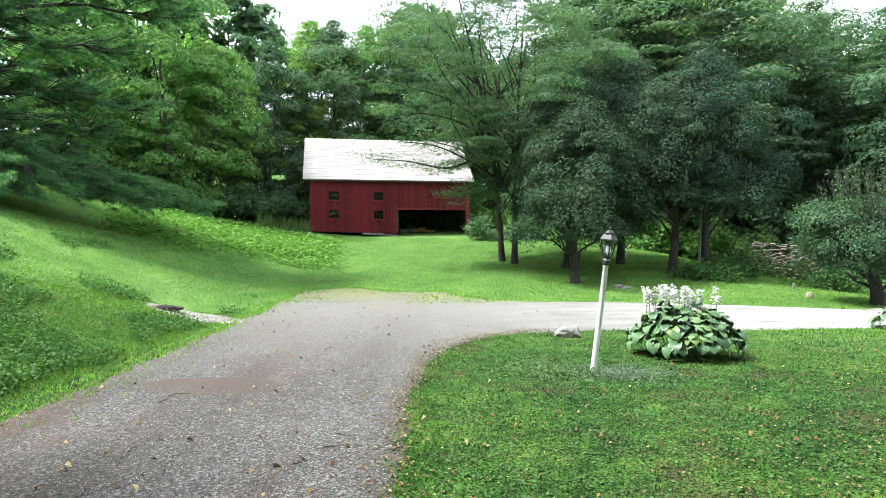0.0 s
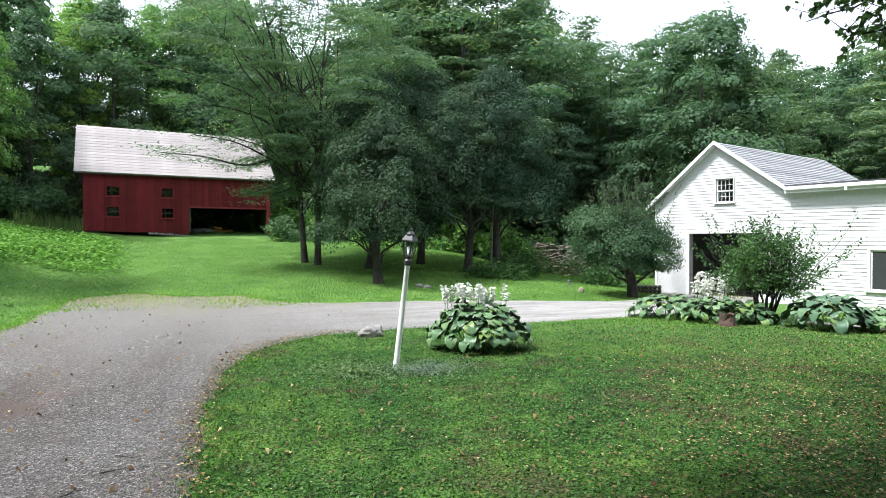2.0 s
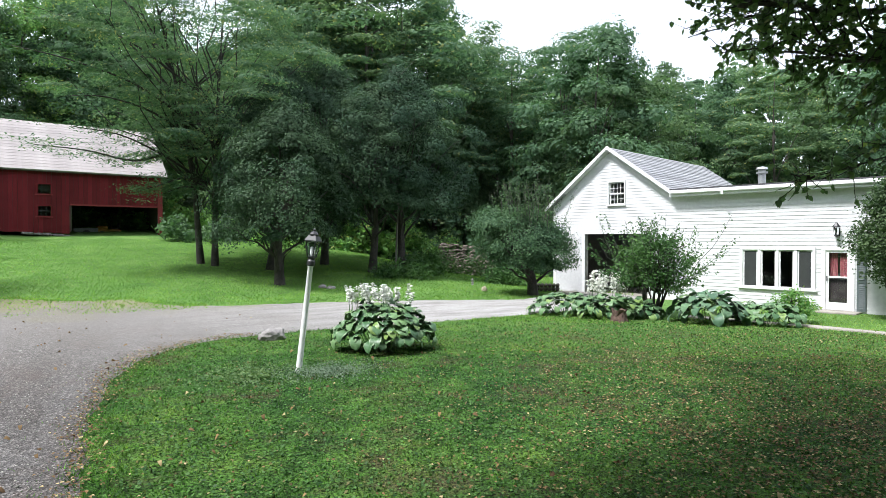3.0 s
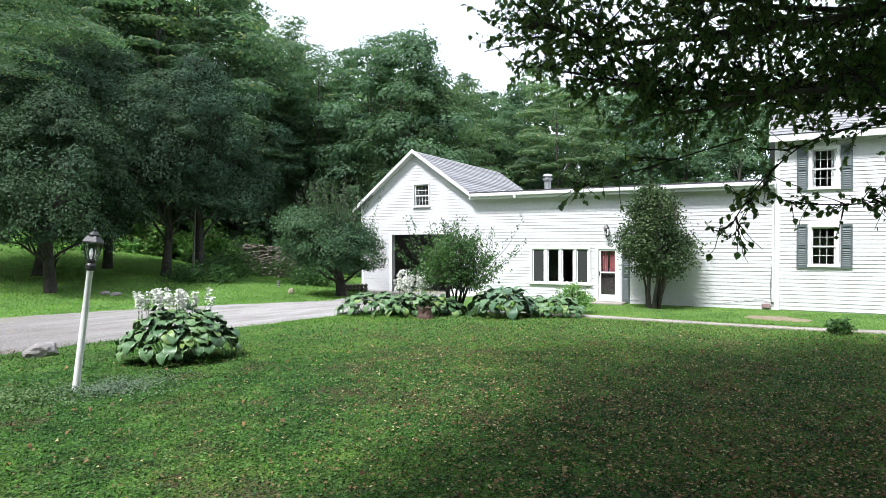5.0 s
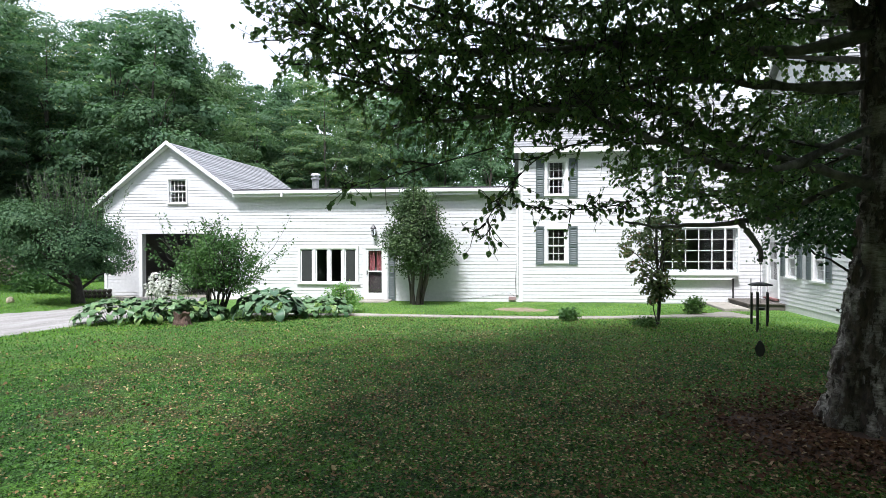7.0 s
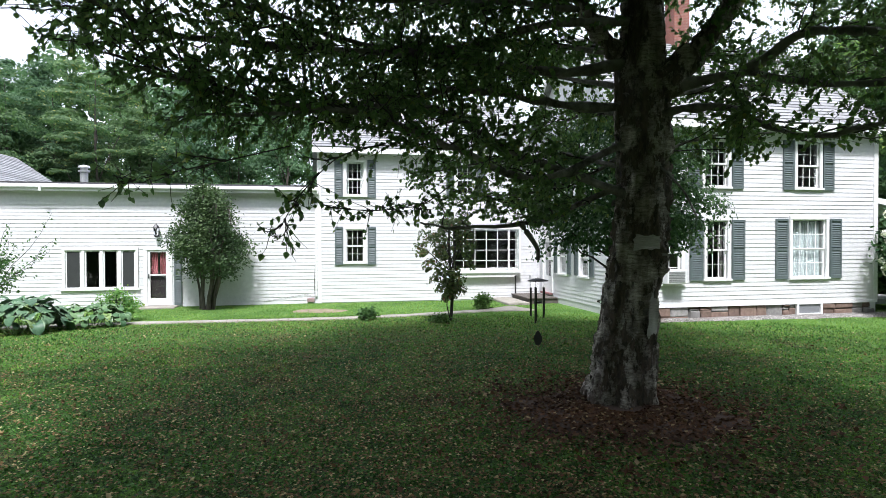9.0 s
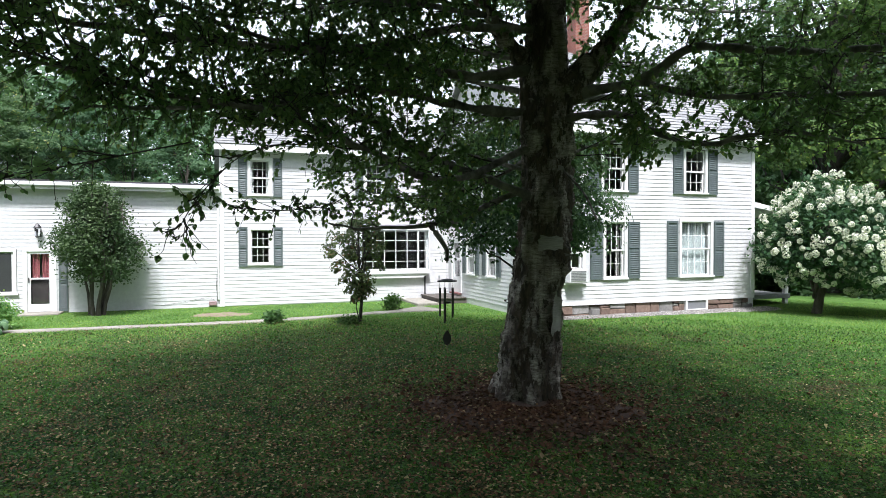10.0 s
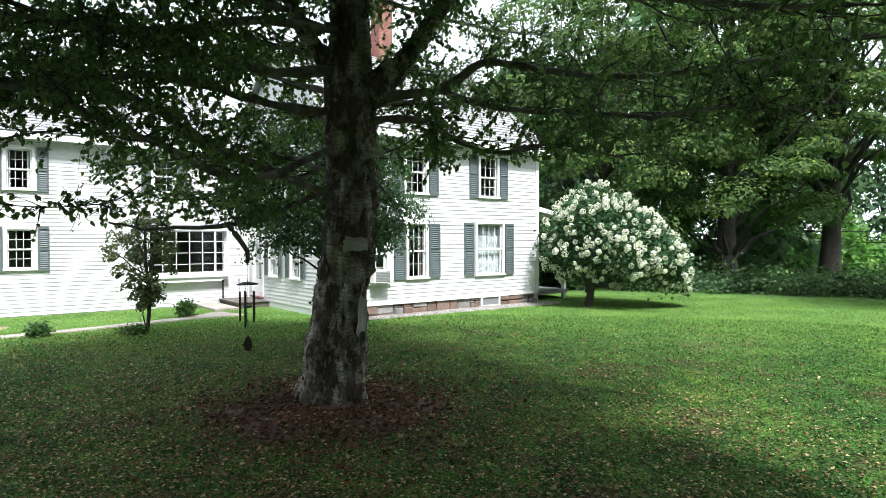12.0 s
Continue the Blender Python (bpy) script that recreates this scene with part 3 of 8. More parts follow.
def drive_edge(x, y):
    """Signed distance to the edge of the gravel drive, below 0 inside."""
    w = 0.13 * noise.noise((x * 0.45, y * 0.45, 1.7)) + 0.09 * noise.noise((x * 2.3, y * 2.3, 5.0))
    top = 23.0 + 1.6 * math.exp(-((x + 3.6) / 1.5) ** 2)
    a = max(-5.35 - x, x + 0.45, y - top, -14 - y)
    # branch towards the garage
    t = min(1.0, max(0.0, (x - 2) / 11.0))
    lo = 15.1 + 0.5 * t * t
    hi = 20.9 - 1.9 * t * t
    if x > 13:
        lo += 0.55 * (x - 13)
        hi += 0.75 * (x - 13)
    b = max(lo - y, y - hi, -4.5 - x, x - 18.6)
    k = 5.0
    h = max(k - abs(a - b), 0.0) / k
    return min(a, b) - h * h * k * 0.25 * smooth01((x + 3.2) / 2.2) + w


def sheet(name, x0, x1, y0, y1, step, height, keep=None, material=None, smooth=True):
    nx, ny = int((x1 - x0) / step) + 1, int((y1 - y0) / step) + 1
    V, idx, Fc = [], {}, []
    for i in range(nx):
        for j in range(ny):
            x, y = x0 + i * step, y0 + j * step
            z = height(x, y)
            if z is not None:
                idx[i, j] = len(V)
                V.append((x, y, z))
    for i in range(nx - 1):
        for j in range(ny - 1):
            q = [idx.get(k) for k in ((i, j), (i + 1, j), (i + 1, j + 1), (i, j + 1))]
            if None not in q:
                Fc.append(q)
    return mesh_of(name, V, Fc, material, smooth)

# ---- ground, drive, path ----
def ground_mesh():
    """One sheet: fine near the house and drive, coarse out to the horizon."""
    def ticks(fine0, fine1, step):
        t = list(np.arange(fine0, fine1 + 0.01, step))
        s, v = step, fine1
        while v < 2600:
            s *= 1.35
            v += s
            t.append(v)
        s, v = step, fine0
        while v > -2600:
            s *= 1.35
            v -= s
            t.insert(0, v)
        return t
    xs, ys = ticks(-24, 40, 0.5), ticks(-18, 56, 0.5)
    V = []
    for x in xs:
        for y in ys:
            cx, cy = min(max(x, -60), 110), min(max(y, -60), 110)
            V.append((x, y, land(cx, cy)))
    n = len(ys)
    Fc = [(i * n + j, (i + 1) * n + j, (i + 1) * n + j + 1, i * n + j + 1) for i in range(len(xs) - 1) for j in range(n - 1)]
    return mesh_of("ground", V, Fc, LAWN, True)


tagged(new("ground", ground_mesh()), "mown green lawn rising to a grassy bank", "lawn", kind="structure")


def drive_height(x, y):
    e = drive_edge(x, y)
    if e > 0.6:
        return None
    return land(x, y) + 0.03 - 0.09 * smooth01(e / 0.4 + 0.25) + 0.02 * noise.noise((x * 0.8, y * 0.5, 9.0))


tagged(new("road", sheet("road", -6.4, 19.2, -14, 27, 0.2, drive_height, material=GRAVEL)),
       "worn grey-brown gravel driveway forking to the garage", "driveway", kind="structure")


def patch_height(x, y):
    e = math.hypot((x + 6.35) / 1.4, (y - 16.3) / 0.62) - 1 + 0.25 * noise.noise((x, y, 2.0))
    return land(x, y) + 0.03 - 0.08 * smooth01(e / 0.3 + 0.2) if e < 0.4 else None


tagged(new("gravel_patch", sheet("gravel_patch", -8.6, -4.4, 14.8, 17.8, 0.1, patch_height, material=GRAVEL_PALE)),
       "spill of pale washed gravel beside the drive", "gravel", kind="structure")

PATH = spline([(14.6, 12.9), (15.9, 10.1), (17.2, 5.6), (18.3, 3.3), (19.9, 1.0), (21.0, -0.6)], 40)


def path_mesh():
    V, Fc = [], []
    for i, p in enumerate(PATH):
        d = PATH[min(i + 1, 39)] - PATH[max(i - 1, 0)]
        d = d / np.linalg.norm(d)
        s = np.array((-d[1], d[0]))
        w = 0.26 + 0.04 * math.sin(i * 1.7) + (0.5 * smooth01((i - 32) / 7))
        for k, dz in ((-1, -0.03), (-0.9, 0.035), (0.9, 0.035), (1, -0.03)):
            q = p + s * w * k
            V.append((q[0], q[1], land(q[0], q[1]) + dz))
    for i in range(39):
        for k in range(3):
            a = i * 4 + k
            Fc.append((a, a + 1, a + 5, a + 4))
    return mesh_of("garden_path", V, Fc, CONCRETE)


tagged(new("garden_path", path_mesh()), "narrow worn concrete path along the house front", "path", kind="structure")

def scuff_height(x, y):
    r = math.hypot((x - 19.6) / 0.5, (y - 6.0) / 0.85) - 1 + 0.5 * noise.noise((x * 1.9, y * 1.9, 7.0))
    return land(x, y) + 0.02 - 0.06 * smooth01(r / 0.35 + 0.3) if r < 0.4 else None


tagged(new("bare_earth", sheet("bare_earth", 18.4, 20.8, 4.4, 7.6, 0.08, scuff_height, material=surface("dry_earth", (0.15, 0.115, 0.075), (0.30, 0.24, 0.165), 2.5, 24.0, 0.95, 0.5, 0.02))),
       "bare dry earth between path and house", "soil", kind="structure")

# ---- the white house: local x along its front, y into it, z up ----
HOUSE = pose(0, 0, 0, 0, 0, -72.5)
COURSE = 0.127


def wall_boxes(s0, s1, z0, z1, y0, y1, holes, bm=None):
    """A wall with openings (x0, x1, z0, z1) that go right through."""
    bm = bm or bmesh.new()
    cuts = sorted({s0, s1, *[h[0] for h in holes], *[h[1] for h in holes]})
    for a, b in zip(cuts, cuts[1:]):
        mid, z = (a + b) / 2, z0
        for h in sorted((h for h in holes if h[0] < mid < h[1]), key=lambda h: h[2]):
            if h[2] > z + 1e-4:
                box(bm, a, b, y0, y1, z, h[2])
            z = h[3]
        if z < z1 - 1e-4:
            box(bm, a, b, y0, y1, z, z1)
    bmesh.ops.remove_doubles(bm, verts=bm.verts, dist=0.001)
    return bm


def clap(wall, s0, s1, z0, z1, holes, top=None, flip=None):
    """Lapped boards over a wall face: each one's lower edge stands proud, its upper edge lies against the wall.
    top(z) narrows them under a gable; flip: pose of the face."""
    V, Fc = [], []
    rng = random.Random(int(abs(s0) * 100) + int(z1 * 10))
    z = z0
    while z < z1 - 0.02:
        a, b = (s0, s1) if top is None else top(z + COURSE * 0.6)
        zz = z + COURSE * 0.5
        spans, x = [], a
        for h in sorted(h for h in holes if h[2] - 0.03 < zz < h[3] + 0.03):
            if h[0] > x:
                spans.append((x, min(h[0], b)))
            x = max(x, h[1])
        if x < b:
            spans.append((x, b))
        for p, q in spans:
            while q - p > 0.02:
                r = q if q - p < 4.2 else p + rng.uniform(2.0, 3.8)
                t, k = 0.014 + rng.uniform(0, 0.005), len(V)
                V += [(p, -t, z), (r - 0.002, -t, z), (r - 0.002, -0.003, z + COURSE), (p, -0.003, z + COURSE), (p, 0.0, z), (r - 0.002, 0.0, z)]
                Fc += [(k, k + 1, k + 2, k + 3), (k, k + 4, k + 5, k + 1)]
                p = r
        z += COURSE
    ob = part("clapboard", mesh_of("clapboard", V, Fc, WHITE_SIDING), None, wall, "lapped white boards", at=flip or Matrix())
    ob["kind"] = "stuff"


def sash_window(parent, x0, x1, z0, z1, y, cols, rows, name="window", face=None, casing=0.09, split=True, curtain=None, two_sash=True):
    """A sash window in an opening: casing proud of the wall, sill, two sashes with glazing bars, panes behind them."""
    m = face or Matrix()
    fr = boxes((x0 - casing, x0, y - 0.05, y + 0.06, z0, z1), (x1, x1 + casing, y - 0.05, y + 0.06, z0, z1),
               (x0 - casing, x1 + casing, y - 0.055, y + 0.06, z1, z1 + casing * 1.15))
    win = part(name, fr, WHITE_TRIM, parent, at=m)
    part("sill", boxes((x0 - casing - 0.03, x1 + casing + 0.03, y - 0.09, y + 0.08, z0 - 0.055, z0)), WHITE_TRIM, win)
    zm = (z0 + z1) / 2
    halves = ((z0, zm, 0.05), (zm - 0.03, z1, 0.02)) if two_sash else ((z0, z1, 0.03),)
    for a, b, dy in halves:
        r = 0.045
        yy = y + dy
        sash = boxes((x0, x0 + r, yy, yy + 0.03, a, b), (x1 - r, x1, yy, yy + 0.03, a, b), (x0 + r, x1 - r, yy, yy + 0.03, a, a + r), (x0 + r, x1 - r, yy, yy + 0.03, b - r, b))
        rr = rows // 2 if two_sash else rows
        for i in range(1, cols):
            xc = x0 + r + (x1 - x0 - 2 * r) * i / cols
            box(sash, xc - 0.007, xc + 0.007, yy + 0.004, yy + 0.026, a + r, b - r)
        for j in range(1, rr):
            zc = a + r + (b - a - 2 * r) * j / rr
            box(sash, x0 + r, x1 - r, yy + 0.005, yy + 0.025, zc - 0.007, zc + 0.007)
        part("sash", sash, WHITE_TRIM, win)
        g = part("pane", boxes((x0 + r, x1 - r, yy + 0.013, yy + 0.017, a + r, b - r)), GLASS, win)
        g.visible_shadow = False
    if curtain:
        part("curtain", drape(x0 + 0.03, x1 - 0.03, z0 + 0.03, z1, y + 0.2, *curtain), curtain[0], win)
    return win


def drape(x0, x1, z0, z1, y, material, gap=0.0, folds=9):
    V, Fc = [], []
    n = folds * 6
    for i in range(n + 1):
        x = x0 + (x1 - x0) * i / n
        dy = 0.03 * math.sin(i * 2 * math.pi / 6) + 0.012 * math.sin(i * 1.3)
        V += [(x, y + dy * 1.3, z0), (x, y + dy, z1)]
    for i in range(n):
        f = (i + 0.5) / n
        if abs(f - 0.5) < gap / 2:
            continue
        Fc.append((2 * i, 2 * i + 2, 2 * i + 3, 2 * i + 1))
    return mesh_of("curtain", V, Fc, material, True)


SHUTTER_CACHE = {}


def shutter(parent, x0, x1, z0, z1, y, face=None):
    """A louvred shutter with rails and stiles, fixed against the boards."""
    key = (round(x1 - x0, 2), round(z1 - z0, 2))
    if key not in SHUTTER_CACHE:
        w, h = key
        r = 0.05
        bm = boxes((0, r, -0.035, 0, 0, h), (w - r, w, -0.035, 0, 0, h), (r, w - r, -0.035, 0, 0, 0.09), (r, w - r, -0.035, 0, h - 0.07, h), (r, w - r, -0.035, 0, h * 0.47, h * 0.47 + 0.07))
        box(bm, r, w - r, -0.006, -0.002, 0.09, h - 0.07)
        z = 0.1
        while z < h - 0.12:
            if not h * 0.44 < z < h * 0.47 + 0.07:
                k = len(bm.verts)
                box(bm, r, w - r, -0.026, -0.018, z, z + 0.05)
                bm.verts.ensure_lookup_table()
                for v in bm.verts[k:]:
                    v.co.y += -0.014 if v.co.z < z + 0.02 else 0.012
            z += 0.066
        me = bpy.data.meshes.new("shutter")
        bmesh.ops.recalc_face_normals(bm, faces=bm.faces)
        bm.to_mesh(me)
        bm.free()
        me.materials.append(SHUTTER)
        SHUTTER_CACHE[key] = me
    return part("shutter", SHUTTER_CACHE[key], None, parent, "slate-green louvred shutter", at=(face or Matrix()) @ Matrix.Translation((x0, y, z0)))


def roof_slope(name, a, b, c, d, material, parent, course=0.2, thick=0.03, label=""):
    """A roof slope from its eave a-b up to its ridge d-c: a deck that carries overlapping courses."""
    a, b, c, d = (Vector(v) for v in (a, b, c, d))
    rise = ((d - a).length + (c - b).length) / 2
    n = max(2, int(rise / course))
    nor = (b - a).cross(d - a).normalized()
    deck = [a, b, c, d] + [q - nor * 0.06 for q in (a, b, c, d)]
    slope = part(name, mesh_of(name, deck, [(0, 1, 2, 3), (4, 7, 6, 5), (0, 4, 5, 1), (1, 5, 6, 2), (2, 6, 7, 3), (3, 7, 4, 0)], material), None, parent, label)
    me = None
    for i in range(n):
        f, g = i / n, min((i + 1.2) / n, 1)
        p = [a.lerp(d, f), b.lerp(c, f), b.lerp(c, g), a.lerp(d, g)]
        if me is None or i == n - 1:
            o = p[0]
            V = [p[0] + nor * thick, p[1] + nor * thick, p[2] + nor * 0.008, p[3] + nor * 0.008, p[0] + nor * 0.002, p[1] + nor * 0.002]
            me = mesh_of("shingle_course", [v - o for v in V], [(0, 1, 2, 3), (0, 4, 5, 1)], material)
        part("shingle_course", me, None, slope, at=Matrix.Translation(p[0]))
    return slope


def house_base(name, label, category):
    return empty(name, label, category, at=HOUSE)


# -- garage end and long ell: front at y = 23.2 --
FY = 23.2
ell = house_base("house_ell", "long low white clapboard ell joining garage and house", "house")
garage = house_base("garage", "white clapboard gable garage with an open doorway", "garage")

G0, G1, GP, GEZ, GPZ = -16.5, -10.95, -13.68, 3.82, 6.05
GD = (-14.88, -11.95, -0.05, 2.6)
GW = (-13.72, -13.0, 3.82, 4.75)


def gable_span(z):
    if z < GEZ:
        return G0 + 0.1, G1
    return G0 - 0.26 + 3.08 * (z - 3.7) / 2.42, G1 + (GP - G1) * max(0, (z - 4.15) / (GPZ - 4.15))


w = part("wall", wall_boxes(G0, G1, -0.3, GEZ, FY, FY + 0.2, [GD, (GW[0], GW[1], GEZ, GEZ)]), SHEATHING, garage)
bm = wall_boxes(GW[0] - 0.3, GW[1] + 0.3, GEZ, GW[3] + 0.25, FY, FY + 0.2, [GW])
prism([(G0, GEZ), (GW[0] - 0.3, GEZ), (GW[0] - 0.3, 5.0), (GW[0] - 0.75, 5.28)], FY, FY + 0.2, bm)
prism([(GW[1] + 0.3, GEZ), (G1, GEZ), (G1, 4.1), (GW[1] + 0.75, 5.03), (GW[1] + 0.3, 5.0)], FY, FY + 0.2, bm)
prism([(GW[0] - 0.75, 5.28), (GW[0] - 0.3, 5.0), (GW[1] + 0.3, 5.0), (GW[1] + 0.75, 5.03), (GP, GPZ)], FY, FY + 0.2, bm)
part("gable", bm, SHEATHING, garage)
flip = Matrix.Translation((0, FY, 0))
clap(w, G0 + 0.1, G1, 0.0, GPZ - 0.1, [(GD[0] - 0.14, GD[1] + 0.14, GD[2], GD[3] + 0.14), (GW[0] - 0.05, GW[1] + 0.05, GW[2] - 0.05, GW[3] + 0.055)], gable_span, flip)
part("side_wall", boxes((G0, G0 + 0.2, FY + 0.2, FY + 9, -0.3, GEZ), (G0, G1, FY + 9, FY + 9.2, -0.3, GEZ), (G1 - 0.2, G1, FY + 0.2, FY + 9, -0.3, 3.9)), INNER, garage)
part("floor_slab", boxes((G0, G1, FY - 0.25, FY + 9, -0.3, 0.02)), CONCRETE, garage)
part("corner_board", boxes((G0 - 0.02, G0 + 0.1, FY - 0.035, FY + 0.01, -0.1, GEZ + 0.05)), WHITE_TRIM, garage)
part("door_casing", boxes((GD[0] - 0.14, GD[0], FY - 0.04, FY + 0.22, 0, GD[3]), (GD[1], GD[1] + 0.14, FY - 0.04, FY + 0.22, 0, GD[3]), (GD[0] - 0.14, GD[1] + 0.14, FY - 0.045, FY + 0.22, GD[3], GD[3] + 0.14)), WHITE_TRIM, garage)
sash_window(garage, *GW, FY, 4, 4, casing=0.045)
e0, e1 = FY - 0.25, FY + 9.3
roof_slope("roof_slope", (G1 + 0.05, e0, 4.2), (G1 + 0.05, e1, 4.2), (GP, e1, 6.2), (GP, e0, 6.2), SLATE, garage, 0.18)
roof_slope("roof_slope", (G0 - 0.28, e1, 3.72), (G0 - 0.28, e0, 3.72), (GP, e0, 6.2), (GP, e1, 6.2), SLATE, garage, 0.18)


def rake(x0, z0, x1, z1, y0, y1, drop=0.2):
    return prism([(x0, z0), (x1, z1), (x1, z1 - drop), (x0, z0 - drop)], y0, y1)


part("rake_board", rake(G0 - 0.32, 3.76, GP, 6.26, FY - 0.30, FY - 0.245, 0.15), WHITE_TRIM, garage)
part("rake_board", rake(GP, 6.26, G1 + 0.07, 4.24, FY - 0.30, FY - 0.245, 0.15), WHITE_TRIM, garage)
part("soffit", rake(G0 - 0.3, 3.7, GP, 6.12, FY - 0.22, FY + 0.01, 0.05), WHITE_TRIM, garage)
part("soffit", rake(GP, 6.12, G1, 4.16, FY - 0.22, FY + 0.01, 0.05), WHITE_TRIM, garage)

E1, ETOP = 0.12, 4.2
TRIP = (-8.32, -6.1, 0.68, 2.0)
EDOOR = (-5.72, -5.02, 0.06, 2.0)
w = part("wall", wall_boxes(G1, E1, -0.3, ETOP, FY, FY + 0.2, [TRIP, EDOOR]), SHEATHING, ell)
clap(w, G1, E1, 0.0, 3.95, [(TRIP[0] - 0.1, TRIP[1] + 0.1, TRIP[2] - 0.06, TRIP[3] + 0.08), (EDOOR[0] - 0.12, EDOOR[1] + 0.12, 0, EDOOR[3] + 0.1)], None, flip)
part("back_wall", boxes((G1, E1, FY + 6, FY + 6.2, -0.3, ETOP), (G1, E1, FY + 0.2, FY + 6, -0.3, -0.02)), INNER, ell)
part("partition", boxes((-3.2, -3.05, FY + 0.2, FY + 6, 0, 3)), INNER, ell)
part("roof", prism([(G1, 4.22), (E1, 4.22), (E1, 4.3), (G1, 4.3)], FY - 0.3, FY + 6.3), FLAT_ROOF, ell, "black low-pitched roof")
part("fascia", boxes((G1 + 0.02, E1, FY - 0.33, FY - 0.28, 4.0, 4.24), (G1 + 0.02, E1, FY - 0.28, FY, 4.02, 4.06)), WHITE_TRIM, ell)
part("gutter", boxes((G1 + 0.05, E1 - 0.05, FY - 0.43, FY - 0.331, 4.1, 4.21), bevel=0.02), WHITE_TRIM, ell)
part("vent_pipe", lathe([(0.13, 4.25), (0.13, 4.72), (0.19, 4.73), (0.19, 4.79), (0.12, 4.8), (0.12, 4.86), (0.2, 4.88), (0.17, 4.95), (0.04, 4.98)], 14, at=(-7.9, FY + 0.6)), GREY_METAL, ell, "galvanised roof vent pipe")

tw = part("window", boxes((TRIP[0] - 0.09, TRIP[0], FY - 0.05, FY + 0.08, TRIP[2], TRIP[3]), (TRIP[1], TRIP[1] + 0.09, FY - 0.05, FY + 0.08, TRIP[2], TRIP[3]),
                          (TRIP[0] - 0.09, TRIP[1] + 0.09, FY - 0.055, FY + 0.08, TRIP[3], TRIP[3] + 0.09)), WHITE_TRIM, ell, "four-light casement window")
part("sill", boxes((TRIP[0] - 0.14, TRIP[1] + 0.14, FY - 0.09, FY + 0.09, TRIP[2] - 0.06, TRIP[2])), WHITE_TRIM, tw)
lights = [(-8.32, -7.82), (-7.72, -7.22), (-7.14, -6.66), (-6.56, -6.1)]
for i, (a, b) in enumerate(lights):
    part("sash", boxes((a, a + 0.05, FY, FY + 0.05, 0.68, 2.0), (b - 0.05, b, FY, FY + 0.05, 0.68, 2.0), (a + 0.05, b - 0.05, FY, FY + 0.05, 0.68, 0.73), (a + 0.05, b - 0.05, FY, FY + 0.05, 1.95, 2.0)), WHITE_TRIM, tw)
    g = part("pane", boxes((a + 0.05, b - 0.05, FY + 0.02, FY + 0.025, 0.73, 1.95)), GLASS, tw)
    g.visible_shadow = False
    if i < 3:
        part("mullion", boxes((b, lights[i + 1][0], FY - 0.04, FY + 0.08, 0.68, 2.0)), WHITE_TRIM, tw)
for a, b in (lights[0], lights[3]):
    part("screen", boxes((a + 0.05, b - 0.05, FY - 0.004, FY - 0.001, 0.73, 1.95)), surface("insect_screen", (0.014, 0.017, 0.016), (0.034, 0.038, 0.036), 2, 60, 0.8), tw, "grey insect screen")

door = part("door", boxes((EDOOR[0], EDOOR[0] + 0.09, FY - 0.01, FY + 0.04, 0.06, 2.0), (EDOOR[1] - 0.09, EDOOR[1], FY - 0.01, FY + 0.04, 0.06, 2.0),
                          (EDOOR[0] + 0.09, EDOOR[1] - 0.09, FY - 0.01, FY + 0.04, 0.06, 0.3), (EDOOR[0] + 0.09, EDOOR[1] - 0.09, FY - 0.01, FY + 0.04, 1.92, 2.0),
                          (EDOOR[0] + 0.09, EDOOR[1] - 0.09, FY - 0.01, FY + 0.04, 1.1, 1.15)), WHITE_TRIM, ell, "white storm door with two glass panels")
part("door_casing", boxes((EDOOR[0] - 0.12, EDOOR[0], FY - 0.045, FY + 0.05, 0, 2.0), (EDOOR[1], EDOOR[1] + 0.12, FY - 0.045, FY + 0.05, 0, 2.0), (EDOOR[0] - 0.12, EDOOR[1] + 0.12, FY - 0.05, FY + 0.05, 2.0, 2.12)), WHITE_TRIM, door)
g = part("pane", boxes((EDOOR[0] + 0.09, EDOOR[1] - 0.09, FY + 0.01, FY + 0.015, 0.3, 1.92)), GLASS, door)
g.visible_shadow = False
part("handle", boxes((EDOOR[0] + 0.03, EDOOR[0] + 0.06, FY - 0.06, FY - 0.01, 1.0, 1.16), bevel=0.008), BLACK_METAL, door)
part("curtain", drape(EDOOR[0] + 0.1, EDOOR[1] - 0.1, 1.12, 1.92, FY + 0.12, RED_CLOTH, 0.12, 6), RED_CLOTH, door, "red checked door curtain")
part("inner_door", boxes((EDOOR[0] + 0.05, EDOOR[1] - 0.05, FY + 0.09, FY + 0.1, 0.06, 1.08)), surface("dark_red_door", (0.008, 0.004, 0.005), (0.016, 0.007, 0.008), 1, 12, 0.6), door)
part("doorstep", boxes((-6.1, -4.7, FY - 0.75, FY - 0.02, -0.1, 0.055), bevel=0.02), CONCRETE, ell)
shutter(ell, -4.84, -4.58, 0.05, 2.0, FY - 0.02)

sconce = tagged(new("wall_lantern"), "small dark metal lantern on the white wall", "lantern")
sconce.matrix_world = HOUSE @ Matrix.Translation((-5.38, FY - 0.03, 2.44)) @ Matrix.Scale(1.3, 4)
part("back_plate", boxes((-0.05, 0.05, -0.02, 0.03, 0.02, 0.24), bevel=0.008), BLACK_METAL, sconce)
part("arm", boxes((-0.012, 0.012, -0.14, -0.02, 0.3, 0.32), (-0.012, 0.012, -0.03, 0.02, 0.2, 0.33)), BLACK_METAL, sconce)
part("lamp_glass", lathe([(0.05, 0.05), (0.075, 0.24)], 6, at=(0, -0.14)), GLASS, sconce)
part("lantern_cap", lathe([(0.09, 0.24), (0.085, 0.26), (0.03, 0.34), (0.012, 0.37)], 6, at=(0, -0.14)), BLACK_METAL, sconce)
